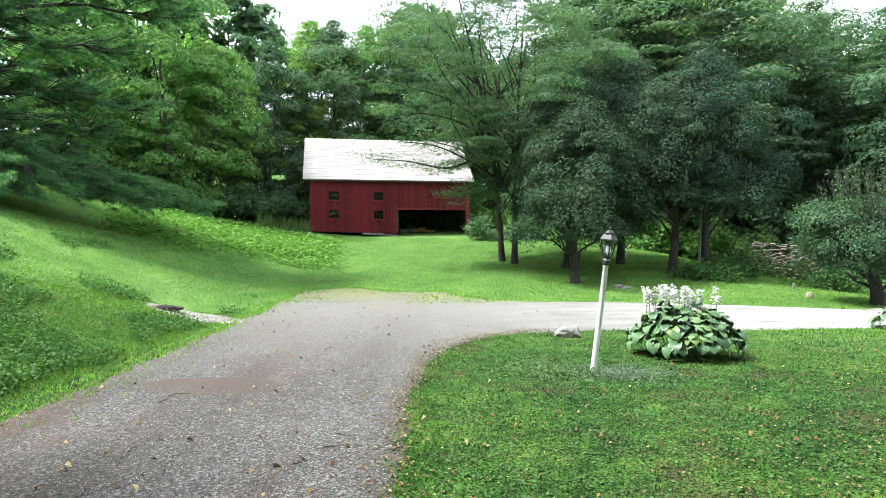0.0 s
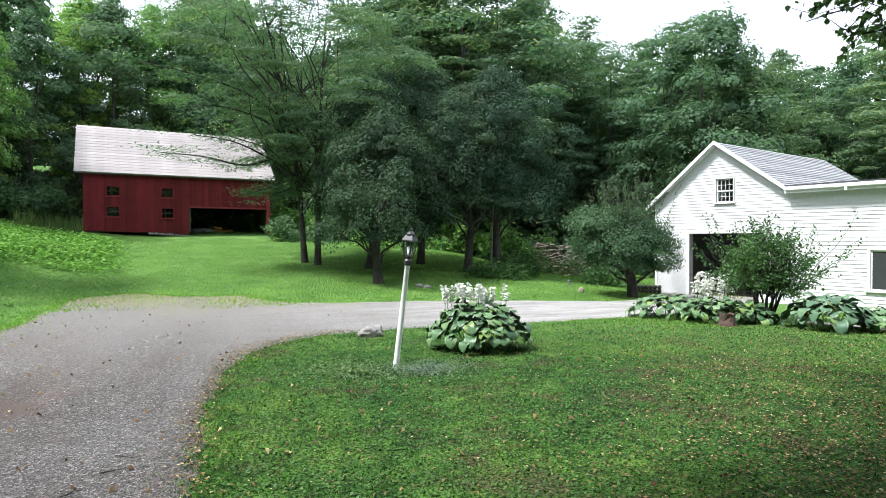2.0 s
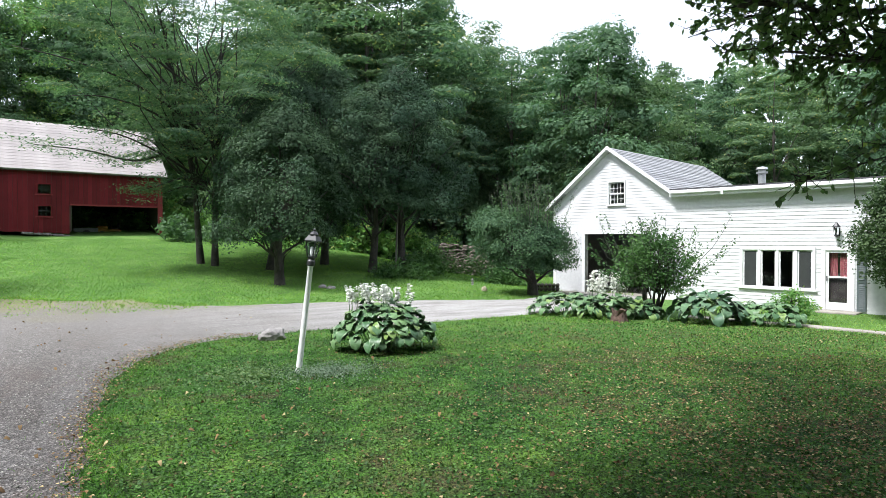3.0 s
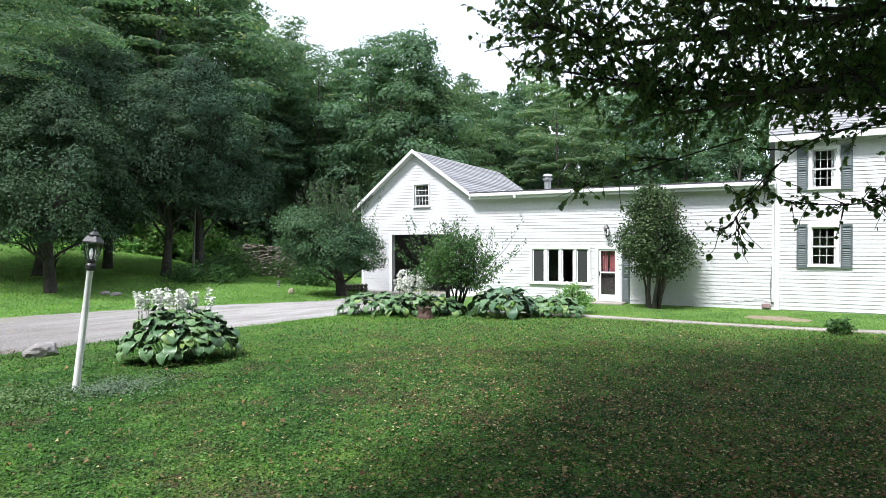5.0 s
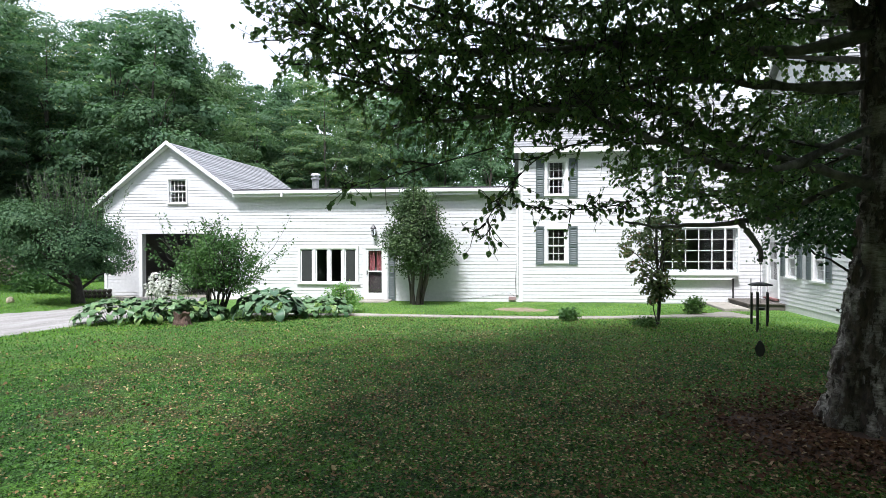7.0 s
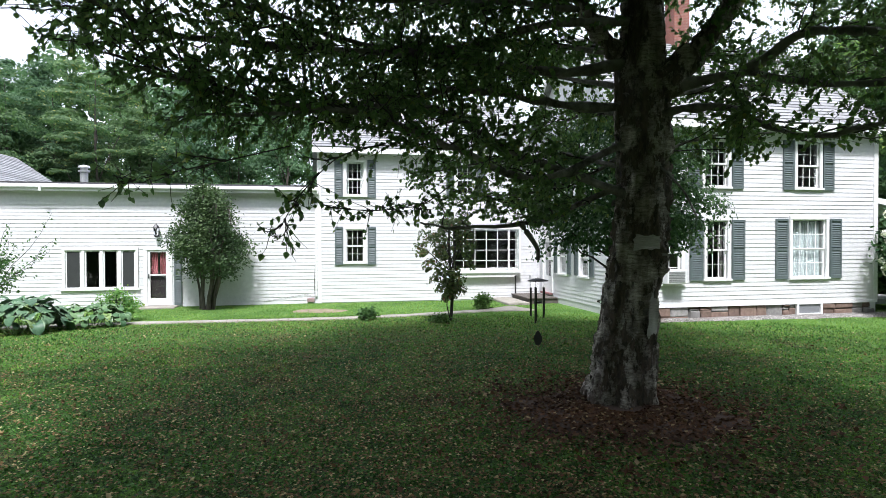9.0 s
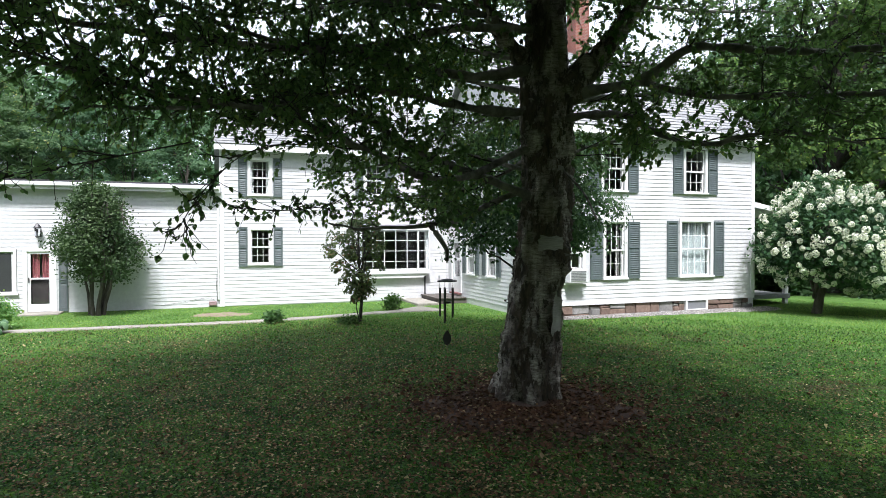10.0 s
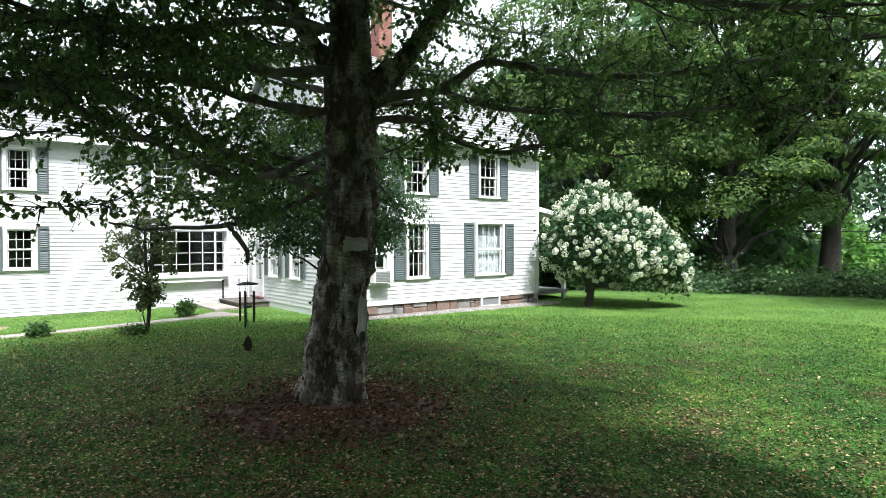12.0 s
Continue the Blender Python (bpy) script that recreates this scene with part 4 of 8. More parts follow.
part("lantern_base", lathe([(0.02, 0.0), (0.055, 0.03), (0.05, 0.05)], 6, at=(0, -0.14)), BLACK_METAL, sconce)

# -- two-storey part: front at the same plane, from x = 0.12 to 8.7; the main house stands forward at y = 16 --
house = house_base("farmhouse", "two-storey white clapboard farmhouse with slate-green shutters", "house")
M0, M1, EZ = 0.12, 8.72, 5.75
SW = (1.14, 1.8, 1.5, 2.72)
UW = (1.14, 1.8, 3.98, 5.2)
UW2 = (5.35, 6.01, 4.05, 5.2)
BAY = (5.05, 7.85, 1.12, 2.72)
w = part("wall", wall_boxes(M0, M1, -0.3, EZ, FY - 0.06, FY + 0.14, [SW, UW, UW2, (BAY[0] + 0.1, BAY[1] - 0.1, BAY[2] + 0.1, BAY[3] - 0.05)]), SHEATHING, house)


def casing(h, c=0.1):
    return (h[0] - c, h[1] + c, h[2] - 0.06, h[3] + c)


flip2 = Matrix.Translation((0, FY - 0.06, 0))
clap(w, M0 + 0.12, M1, 0.03, EZ - 0.15, [casing(SW), casing(UW), casing(UW2), (BAY[0] - 0.02, BAY[1] + 0.02, BAY[2] - 0.2, BAY[3] + 0.1)], None, flip2)
part("corner_board", boxes((M0 - 0.03, M0 + 0.12, FY - 0.1, FY, 0.0, EZ)), WHITE_TRIM, house)
part("downpipe", boxes((M0 - 0.11, M0 - 0.04, FY - 0.09, FY - 0.03, 0.25, 4.1), bevel=0.012), WHITE_TRIM, house)
part("left_wall", boxes((M0, M0 + 0.2, FY + 0.14, FY + 7, -0.3, EZ)), WHITE_SIDING, house)
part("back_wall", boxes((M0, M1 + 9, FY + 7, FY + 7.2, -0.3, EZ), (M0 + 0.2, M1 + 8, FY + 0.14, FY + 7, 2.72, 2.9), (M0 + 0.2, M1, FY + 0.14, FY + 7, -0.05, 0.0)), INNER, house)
for win_box in (SW, UW, UW2):
    sash_window(house, *win_box, FY - 0.06, 3, 4, curtain=(WHITE_CLOTH, 0.7, 6) if win_box is UW else None)
for x0, x1 in ((0.72, 1.02), (1.93, 2.24)):
    shutter(house, x0, x1, 1.4, 2.8, FY - 0.085)
    shutter(house, x0, x1, 3.9, 5.3, FY - 0.085)
for x0, x1 in ((4.93, 5.23), (6.13, 6.43)):
    shutter(house, x0, x1, 3.95, 5.3, FY - 0.085)

# bay window
bay = part("bay_window", boxes((BAY[0], BAY[1], FY - 0.34, FY - 0.06, BAY[3], BAY[3] + 0.08)), WHITE_TRIM, house, "white bow window with many small panes")
part("sill", boxes((BAY[0], BAY[1], FY - 0.34, FY - 0.06, BAY[2] - 0.08, BAY[2])), WHITE_TRIM, bay)
part("bay_underside", prism([(BAY[0] + 0.05, BAY[2] - 0.08), (BAY[1] - 0.05, BAY[2] - 0.08), (BAY[1] - 0.3, BAY[2] - 0.24), (BAY[0] + 0.3, BAY[2] - 0.24)], FY - 0.28, FY - 0.06), WHITE_TRIM, bay)
nb = 6
for i in range(nb + 1):
    x = BAY[0] + 0.02 + (BAY[1] - BAY[0] - 0.1) * i / nb
    k = 0.06 if i in (0, 5, nb) else 0.024
    part("mullion", boxes((x + 0.03 - k / 2, x + 0.03 + k / 2, FY - 0.32, FY - 0.26, BAY[2], BAY[3])), WHITE_TRIM, bay)
    if i < nb:
        x1 = BAY[0] + 0.02 + (BAY[1] - BAY[0] - 0.1) * (i + 1) / nb
        for j in range(1, 4):
            z = BAY[2] + (BAY[3] - BAY[2]) * j / 4
            part("glazing_bar", boxes((x + 0.04, x1 + 0.02, FY - 0.305, FY - 0.28, z - 0.010, z + 0.010)), WHITE_TRIM, bay)
        g = part("pane", boxes((x + 0.04, x1 + 0.02, FY - 0.296, FY - 0.29, BAY[2], BAY[3])), GLASS, bay)
        g.visible_shadow = False
for x in (BAY[0] + 0.02, BAY[1] - 0.08):
    part("mullion", boxes((x, x + 0.06, FY - 0.12, FY - 0.06, BAY[2], BAY[3])), WHITE_TRIM, bay)
    g = part("pane", boxes((x + 0.03, x + 0.035, FY - 0.26, FY - 0.12, BAY[2], BAY[3])), GLASS, bay)
    g.visible_shadow = False

# main house
WY, W0, W1 = 16.0, 8.68, 17.0
SB = 0.42
AC = (9.62, 10.3, 1.05, 2.85)
TW1 = (11.12, 11.8, 1.16, 2.86)
TW2 = (13.98, 15.16, 1.16, 2.9)
U0 = (9.62, 10.3, 3.84, 5.2)
U1 = (11.05, 11.8, 3.84, 5.2)
U2 = (14.14, 14.92, 3.84, 5.2)
VENT = (14.22, 14.98, 0.08, 0.44)
w = part("wall", wall_boxes(W0, W1, SB - 0.02, EZ, WY, WY + 0.2, [AC, TW1, TW2, U0, U1, U2]), SHEATHING, house)
clap(w, W0 + 0.12, W1 - 0.12, SB, EZ - 0.2, [casing(h) for h in (AC, TW1, TW2, U0, U1, U2)], None, Matrix.Translation((0, WY, 0)))
part("corner_board", boxes((W1 - 0.12, W1 + 0.03, WY - 0.035, WY + 0.1, SB, EZ)), WHITE_TRIM, house)
part("corner_board", boxes((W0 - 0.03, W0 + 0.12, WY - 0.035, WY + 0.1, SB, EZ)), WHITE_TRIM, house)
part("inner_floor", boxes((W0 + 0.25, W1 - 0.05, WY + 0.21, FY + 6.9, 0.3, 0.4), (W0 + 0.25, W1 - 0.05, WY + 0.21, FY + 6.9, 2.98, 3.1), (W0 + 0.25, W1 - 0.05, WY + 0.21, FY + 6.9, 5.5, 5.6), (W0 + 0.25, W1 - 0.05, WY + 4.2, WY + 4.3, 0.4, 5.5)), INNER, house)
part("water_table", boxes((W0 - 0.02, W1 + 0.02, WY - 0.04, WY, SB - 0.06, SB + 0.02)), WHITE_TRIM, house)
part("frieze", boxes((W0, W1, WY - 0.03, WY, EZ - 0.22, EZ)), WHITE_TRIM, house)
for h, c, r in ((AC, 2, 4), (TW1, 3, 4), (TW2, 4, 4), (U0, 3, 4), (U1, 3, 4), (U2, 3, 4)):
    sash_window(house, *h, WY, c, r, curtain=(NET_CLOTH, 0.0, 14) if h is TW2 else ((INNER, 0.5, 6) if h is TW1 else None))
for x0, x1, z0, z1 in ((10.56, 10.99, 1.12, 2.88), (11.93, 12.36, 1.12, 2.88), (13.4, 13.83, 1.12, 2.92), (15.29, 15.7, 1.12, 2.92),
                       (10.5, 10.92, 3.78, 5.25), (11.93, 12.3, 3.78, 5.25), (13.64, 14.02, 3.78, 5.25), (15.04, 15.42, 3.78, 5.25)):
    shutter(house, x0, x1, z0, z1, WY - 0.025)

# side of the main house facing the ell, with a door above a step
SIDE = pose(W0, FY, 0, 0, 0, -90)      # x runs from the inner corner towards the front
SD = (0.55, 1.4, 0.32, 2.35)
SWIN = (2.1, 2.75, 1.1, 2.35)
SWIN2 = (3.9, 4.55, 1.1, 2.35)
SU1, SU2 = (1.6, 2.3, 3.84, 5.2), (4.6, 5.3, 3.84, 5.2)
DEPTH = FY - WY
holes = [SD, SWIN, SWIN2, SU1, SU2]
w = part("wall", wall_boxes(0, DEPTH - 0.0, -0.2, EZ, 0.0, 0.2, holes), SHEATHING, house, at=SIDE @ Matrix.Translation((0, 0.02, 0)))
clap(w, 0, DEPTH - 0.05, 0.2, EZ - 0.2, [casing(h) for h in holes], None, Matrix())
gz = 9.25
part("gable", prism([(0 - 1.3, EZ), (DEPTH, EZ), (DEPTH - 4.25, gz)], 0.0, 0.18), WHITE_SIDING, house, at=SIDE @ Matrix.Translation((0, 0.02, 0)))
for h in (SWIN, SWIN2, SU1, SU2):
    sash_window(house, *h, 0.02, 2, 4, face=SIDE)
for h in (SWIN, SWIN2):
    shutter(house, h[0] - 0.42, h[0] - 0.12, h[2], h[3], -0.005, SIDE)
    shutter(house, h[1] + 0.12, h[1] + 0.42, h[2], h[3], -0.005, SIDE)
sd = part("side_door", boxes((SD[0], SD[1], 0.02, 0.06, SD[2], SD[2] + 0.62), (SD[0], SD[0] + 0.14, 0.02, 0.06, SD[2] + 0.62, SD[3]), (SD[1] - 0.14, SD[1], 0.02, 0.06, SD[2] + 0.62, SD[3]),
                             (SD[0] + 0.14, SD[1] - 0.14, 0.02, 0.06, SD[3] - 0.14, SD[3]), (SD[0] + 0.14, SD[1] - 0.14, 0.02, 0.06, 1.55, 1.65)), WHITE_TRIM, house, "white half-glazed side door", at=SIDE)
part("door_casing", boxes((SD[0] - 0.12, SD[0], -0.03, 0.06, SD[2], SD[3]), (SD[1], SD[1] + 0.12, -0.03, 0.06, SD[2], SD[3]), (SD[0] - 0.12, SD[1] + 0.12, -0.035, 0.06, SD[3], SD[3] + 0.12)), WHITE_TRIM, sd)
g = part("pane", boxes((SD[0] + 0.14, SD[1] - 0.14, 0.035, 0.04, SD[2] + 0.62, SD[3] - 0.14)), GLASS, sd)
g.visible_shadow = False
part("threshold", boxes((SD[0] - 0.05, SD[1] + 0.05, -0.12, 0.05, SD[2] - 0.06, SD[2])), surface("faded_red_sill", (0.16, 0.07, 0.07), (0.24, 0.12, 0.11), 2, 20, 0.8), sd)
STEP_WOOD = surface("weathered_step_wood", (0.045, 0.038, 0.032), (0.13, 0.115, 0.10), 1.4, 16.0, 0.85, 0.4, stretch=(1, 8, 8))
for k in range(6):
    part("step_board", boxes((0.05, 2.05, -1.16 + 0.19 * k, -0.985 + 0.19 * k, 0.17, 0.215), bevel=0.006), STEP_WOOD, house, at=SIDE)
part("step_frame", boxes((0.1, 2.0, -1.12, -1.08, -0.1, 0.168), (0.1, 0.14, -1.08, 0.0, -0.1, 0.168), (1.96, 2.0, -1.08, 0.0, -0.1, 0.168)), STEP_WOOD, house, "dark weathered wooden step", at=SIDE)
part("stone_slab", boxes((0.0, 2.3, -2.0, -1.18, -0.1, 0.075), bevel=0.02), CONCRETE, house, "low worn stone slab", at=SIDE)

part("foundation", boxes((W0 + 0.1, W1 - 0.05, WY + 0.1, WY + 0.4, -0.3, SB), (W0 + 0.1, W0 + 0.4, WY + 0.4, FY, -0.3, 0.3)), STONE_RED, house)
rng = random.Random(5)


def rough_block(x0, x1, z0, z1):
    """One hewn foundation stone with knocked-off corners."""
    bm = boxes((x0 + 0.01, x1 - 0.01, WY + rng.uniform(-0.03, 0.03), WY + 0.12, z0 + 0.007, z1 - 0.007), bevel=0.026)
    for v in bm.verts:
        v.co += Vector((rng.uniform(-0.022, 0.022), rng.uniform(-0.01, 0.01), rng.uniform(-0.018, 0.018)))
    part("foundation_stone", bm, rng.choice((STONE_RED, STONE_RED, STONE_RED, STONE_GREY)), house)


x = W0 + 0.05
while x < W1 - 0.12:
    x1 = min(x + rng.uniform(0.22, 1.15), W1 - 0.02)
    if x < VENT[1] + 0.08 and x1 > VENT[0] - 0.08:
        x1 = VENT[0] - 0.08
    if x1 - x > 0.06:
        cuts = [-0.1, *sorted(rng.sample((0.08, 0.13, 0.19, 0.25, 0.29), rng.choice((0, 1, 1, 2)))), SB - 0.05]
        for za, zb in zip(cuts, cuts[1:]):
            xm = x + (x1 - x) * rng.uniform(0.35, 0.65)
            if x1 - x > 0.7 and rng.random() < 0.6:
                rough_block(x, xm, za, zb)
                rough_block(xm, x1, za, zb)
            else:
                rough_block(x, x1, za, zb)
    x = VENT[1] + 0.08 if x1 == VENT[0] - 0.08 else x1
vent = part("cellar_window", boxes((VENT[0] - 0.07, VENT[0], WY - 0.04, WY + 0.1, 0.02, SB - 0.06), (VENT[1], VENT[1] + 0.07, WY - 0.04, WY + 0.1, 0.02, SB - 0.06),
                                   (VENT[0], VENT[1], WY - 0.04, WY + 0.1, VENT[3] - 0.09, SB - 0.06), (VENT[0], VENT[1], WY - 0.04, WY + 0.1, 0.02, VENT[2])), WHITE_TRIM, house, "white-framed cellar window")
part("screen", boxes((VENT[0], VENT[1], WY + 0.0, WY + 0.01, VENT[2], VENT[3] - 0.09)), surface("grey_mesh", (0.16, 0.17, 0.18), (0.22, 0.23, 0.24), 3, 60, 0.7), vent)

ac = tagged(new("air_conditioner"), "white window air conditioner in a sash window", "air conditioner")
ac.matrix_world = HOUSE @ Matrix.Translation((9.66, WY - 0.35, 1.06))
part("casing", boxes((0, 0.6, 0, 0.5, 0, 0.4), bevel=0.015), WHITE_TRIM, ac)
part("grille", boxes(*[(0.05, 0.55, -0.012, 0.0, 0.05 + i * 0.045, 0.075 + i * 0.045) for i in range(7)]), surface("grey_grille", (0.16, 0.165, 0.165), (0.26, 0.265, 0.265), 3, 40, 0.6), ac)

# roofs of the house
RY, RZ = WY + 4.25, 9.35
roof_slope("roof_slope", (W0 - 0.25, WY - 0.4, EZ - 0.05), (W1 + 0.3, WY - 0.4, EZ - 0.05), (W1 + 0.3, RY, RZ), (W0 - 0.25, RY, RZ), SLATE, house, 0.2)
roof_slope("roof_slope", (W1 + 0.3, WY + 8.9, EZ - 0.05), (W0 - 0.25, WY + 8.9, EZ - 0.05), (W0 - 0.25, RY, RZ), (W1 + 0.3, RY, RZ), SLATE, house, 0.2)
part("eave_trim", boxes((W0 - 0.25, W1 + 0.3, WY - 0.4, WY - 0.36, EZ - 0.28, EZ - 0.07), (W0 - 0.25, W1 + 0.3, WY - 0.36, WY, EZ - 0.16, EZ - 0.12)), WHITE_TRIM, house)
part("rake_board", prism([(-0.4, EZ - 0.05), (4.25, RZ), (4.25, RZ - 0.24), (-0.4, EZ - 0.29)], 0, 0.05), WHITE_TRIM, house, at=pose(W0 - 0.26, WY, 0, 0, 0, 90))
part("rake_board", prism([(4.25, RZ), (8.9, EZ - 0.05), (8.9, EZ - 0.29), (4.25, RZ - 0.24)], 0, 0.05), WHITE_TRIM, house, at=pose(W0 - 0.26, WY, 0, 0, 0, 90))
part("right_gable", prism([(0, -0.3), (8.5, -0.3), (8.5, EZ), (4.25, gz), (0, EZ)], 0, 0.2), WHITE_SIDING, house, at=pose(W1, WY + 0.01, 0, 0, 0, 90))
RY2, RZ2 = FY + 3.5, 8.3
roof_slope("roof_slope", (M0 - 0.2, FY - 0.45, EZ - 0.05), (M1 + 0.05, FY - 0.45, EZ - 0.05), (M1 + 0.05, RY2, RZ2), (M0 - 0.2, RY2, RZ2), SLATE, house, 0.2)
roof_slope("roof_slope", (M1 + 0.05, FY + 7.5, EZ - 0.05), (M0 - 0.2, FY + 7.5, EZ - 0.05), (M0 - 0.2, RY2, RZ2), (M1 + 0.05, RY2, RZ2), SLATE, house, 0.2)
part("eave_trim", boxes((M0 - 0.2, M1 - 0.05, FY - 0.45, FY - 0.41, EZ - 0.26, EZ - 0.07), (M0 - 0.2, M1 - 0.05, FY - 0.41, FY - 0.06, EZ - 0.16, EZ - 0.12)), WHITE_TRIM, house)
part("left_gable", prism([(0, EZ), (7, EZ), (3.5, RZ2 - 0.1)], 0, 0.2), WHITE_SIDING, house, at=pose(M0 + 0.2, FY, 0, 0, 0, 90))
ch = part("chimney", boxes((12.56, 13.16, RY - 0.3, RY + 0.3, 8.6, 11.5), (12.5, 13.22, RY - 0.36, RY + 0.36, 11.5, 11.75)), BRICK, house, "weathered red brick chimney")

strip = sheet("gravel_strip", W0 + 0.6, W1 + 0.6, WY - 0.95, WY + 0.1, 0.12, lambda x, y: 0.05 - 0.09 * smooth01(((WY - 0.62 - y) + 0.25 * noise.noise((x * 1.3, y * 2, 3.0))) / 0.2), material=GRAVEL_PALE)
tagged(new("gravel_strip", strip), "pale pebble strip along the house foundation", "gravel", kind="structure").matrix_world = HOUSE

# porch past the far corner
porch = house_base("side_porch", "small white porch with a grey floor at the house corner", "porch")
part("porch_roof", prism([(W1 + 0.03, 3.75), (W1 + 2.6, 3.3), (W1 + 2.6, 3.15), (W1 + 0.03, 3.55)], WY + 0.6, WY + 7), WHITE_TRIM, porch)
part("porch_floor", boxes((W1 + 0.03, W1 + 2.5, WY + 0.7, WY + 7, 0.2, 0.36)), surface("grey_porch_floor", (0.16, 0.17, 0.17), (0.24, 0.25, 0.25), 1, 12, 0.8), porch)
for y in (WY + 0.8, WY + 3.8, WY + 6.8):
    part("porch_post", boxes((W1 + 2.3, W1 + 2.44, y - 0.07, y + 0.07, 0.36, 3.2), (W1 + 2.3, W1 + 2.44, y - 0.07, y + 0.07, -0.3, 0.2)), WHITE_TRIM, porch)

# ---- red barn: local x along its front, y into it, z up ----
barn = empty("barn", "red board barn with a pale shingled roof and open bay", "barn", at=pose(0, 0, 0, 0, 0, 10.5))
BY, B0, B1, BE, BZ = 46.0, -1.3, 10.6, 6.65, 10.35
BOPEN = (5.15, 10.28, 2.45, 4.58)
BWIN = [(0.05, 0.75, 5.28, 5.86), (0.05, 0.75, 3.93, 4.54), (3.3, 4.02, 5.28, 5.86), (3.3, 4.02, 3.88, 4.5)]
w = part("wall", wall_boxes(B0, B1, 2.9, BE, BY, BY + 0.15, [(BOPEN[0], BOPEN[1], 2.9, BOPEN[3]), *BWIN]), DARK_WOOD, barn)
part("side_wall", boxes((B0, B0 + 0.15, BY + 0.15, BY + 9, 2.4, BE), (B1 - 0.15, B1, BY + 0.15, BY + 9, 2.4, BE), (B0, B1, BY + 9, BY + 9.15, 2.4, BE)), RED_TRIM, barn)
part("inner_lining", boxes((B0 + 0.16, B0 + 0.2, BY + 0.16, BY + 8.9, 2.4, BE), (B1 - 0.2, B1 - 0.16, BY + 0.16, BY + 8.9, 2.4, BE), (B0 + 0.2, B1 - 0.2, BY + 8.9, BY + 8.98, 2.4, BE), (B0 + 0.2, B1 - 0.2, BY + 0.2, BY + 8.9, BE - 0.1, BE)), DARK_WOOD, barn)
part("earth_floor", boxes((B0 + 0.2, B1 - 0.2, BY + 0.1, BY + 8.9, 2.3, 2.56)), surface("barn_earth", (0.05, 0.042, 0.034), (0.09, 0.075, 0.06), 1, 15, 0.95), barn)
for s in (-1, 1):
    part("gable", prism([(0, BE), (9.1, BE), (4.55, BZ - 0.05)], 0, 0.12), RED_TRIM, barn, at=pose(B1 if s > 0 else B0 + 0.12, BY + 0.02, 0, 0, 0, 90))
rng = random.Random(3)
x = B0
while x < B1 - 0.02:
    bw = rng.uniform(0.2, 0.28)
    x1 = min(x + bw, B1)
    mid = (x + x1) / 2
    zb = 2.96 - 0.33 * (mid - B0) / (B1 - B0) + rng.uniform(-0.03, 0.03)
    cuts = [zb]
    for h in sorted((h for h in [BOPEN, *BWIN] if h[0] - 0.02 < mid < h[1] + 0.02), key=lambda h: h[2]):
        cuts += [h[2], h[3]]
    cuts.append(BE)
    for a, b in zip(cuts[::2], cuts[1::2]):
        if b - a > 0.05:
            d = rng.uniform(0.022, 0.034)
            part("board", boxes((x + 0.006, x1 - 0.006, BY - d, BY - 0.002, a, b)), RED_BOARD, w)
    x = x1
for h in BWIN:
    win = part("window", boxes((h[0] - 0.06, h[0], BY - 0.05, BY + 0.05, h[2] - 0.05, h[3]), (h[1], h[1] + 0.06, BY - 0.05, BY + 0.05, h[2] - 0.05, h[3]), (h[0] - 0.06, h[1] + 0.06, BY - 0.05, BY + 0.05, h[3], h[3] + 0.06)), RED_BOARD, barn)
    part("sill", boxes((h[0] - 0.12, h[1] + 0.12, BY - 0.09, BY + 0.02, h[2] - 0.1, h[2] - 0.04)), RED_TRIM, win)
    bars = boxes((h[0], h[1], BY, BY + 0.03, (h[2] + h[3]) / 2 - 0.02, (h[2] + h[3]) / 2 + 0.02))
    for i in (1, 2):
        xc = h[0] + (h[1] - h[0]) * i / 3
        box(bars, xc - 0.012, xc + 0.012, BY + 0.002, BY + 0.028, h[2], h[3])
    part("glazing_bar", bars, surface("grey_sash_paint", (0.030, 0.036, 0.034), (0.060, 0.066, 0.062), 2, 20, 0.7), win)
    g = part("pane", boxes((h[0], h[1], BY + 0.035, BY + 0.04, h[2], h[3])), GLASS, win)
    g.visible_shadow = False
part("door_post", boxes((BOPEN[1], B1 - 0.01, BY - 0.06, BY - 0.036, 2.5, BE)), RED_TRIM, barn)
part("lintel", boxes((BOPEN[0] - 0.1, BOPEN[1] + 0.1, BY - 0.06, BY + 0.1, BOPEN[3], BOPEN[3] + 0.1)), RED_TRIM, barn)
roof_slope("roof_slope", (B0 - 0.5, BY - 0.3, BE + 0.08), (B1 + 0.3, BY - 0.3, BE + 0.08), (B1 + 0.3, BY + 4.55, BZ + 0.1), (B0 - 0.5, BY + 4.55, BZ + 0.1), BARN_ROOF, barn, 0.34, 0.02, "pale pinkish wooden shingle slope")
roof_slope("roof_slope", (B1 + 0.3, BY + 9.4, BE + 0.08), (B0 - 0.5, BY + 9.4, BE + 0.08), (B0 - 0.5, BY + 4.55, BZ + 0.1), (B1 + 0.3, BY + 4.55, BZ + 0.1), BARN_ROOF, barn, 0.34, 0.02)
# dark strip stands in for the shadow line under the eave
part("eave_board", boxes((B0 - 0.45, B1 + 0.25, BY - 0.26, BY - 0.22, BE - 0.03, BE + 0.04)), DARK_WOOD, barn)
for i in range(14):
    sx = 2.6 + i * 0.2 + rng.uniform(-0.05, 0.05)
    st = lump(rng, (rng.uniform(0.2, 0.4), 0.3, rng.uniform(0.14, 0.22)), (i, 2, 1))
    part("sill_stone", st, STONE_GREY, barn, at=Matrix.Translation((sx, BY - 0.05, 2.5 + (0.22 - 0.014 * i))))

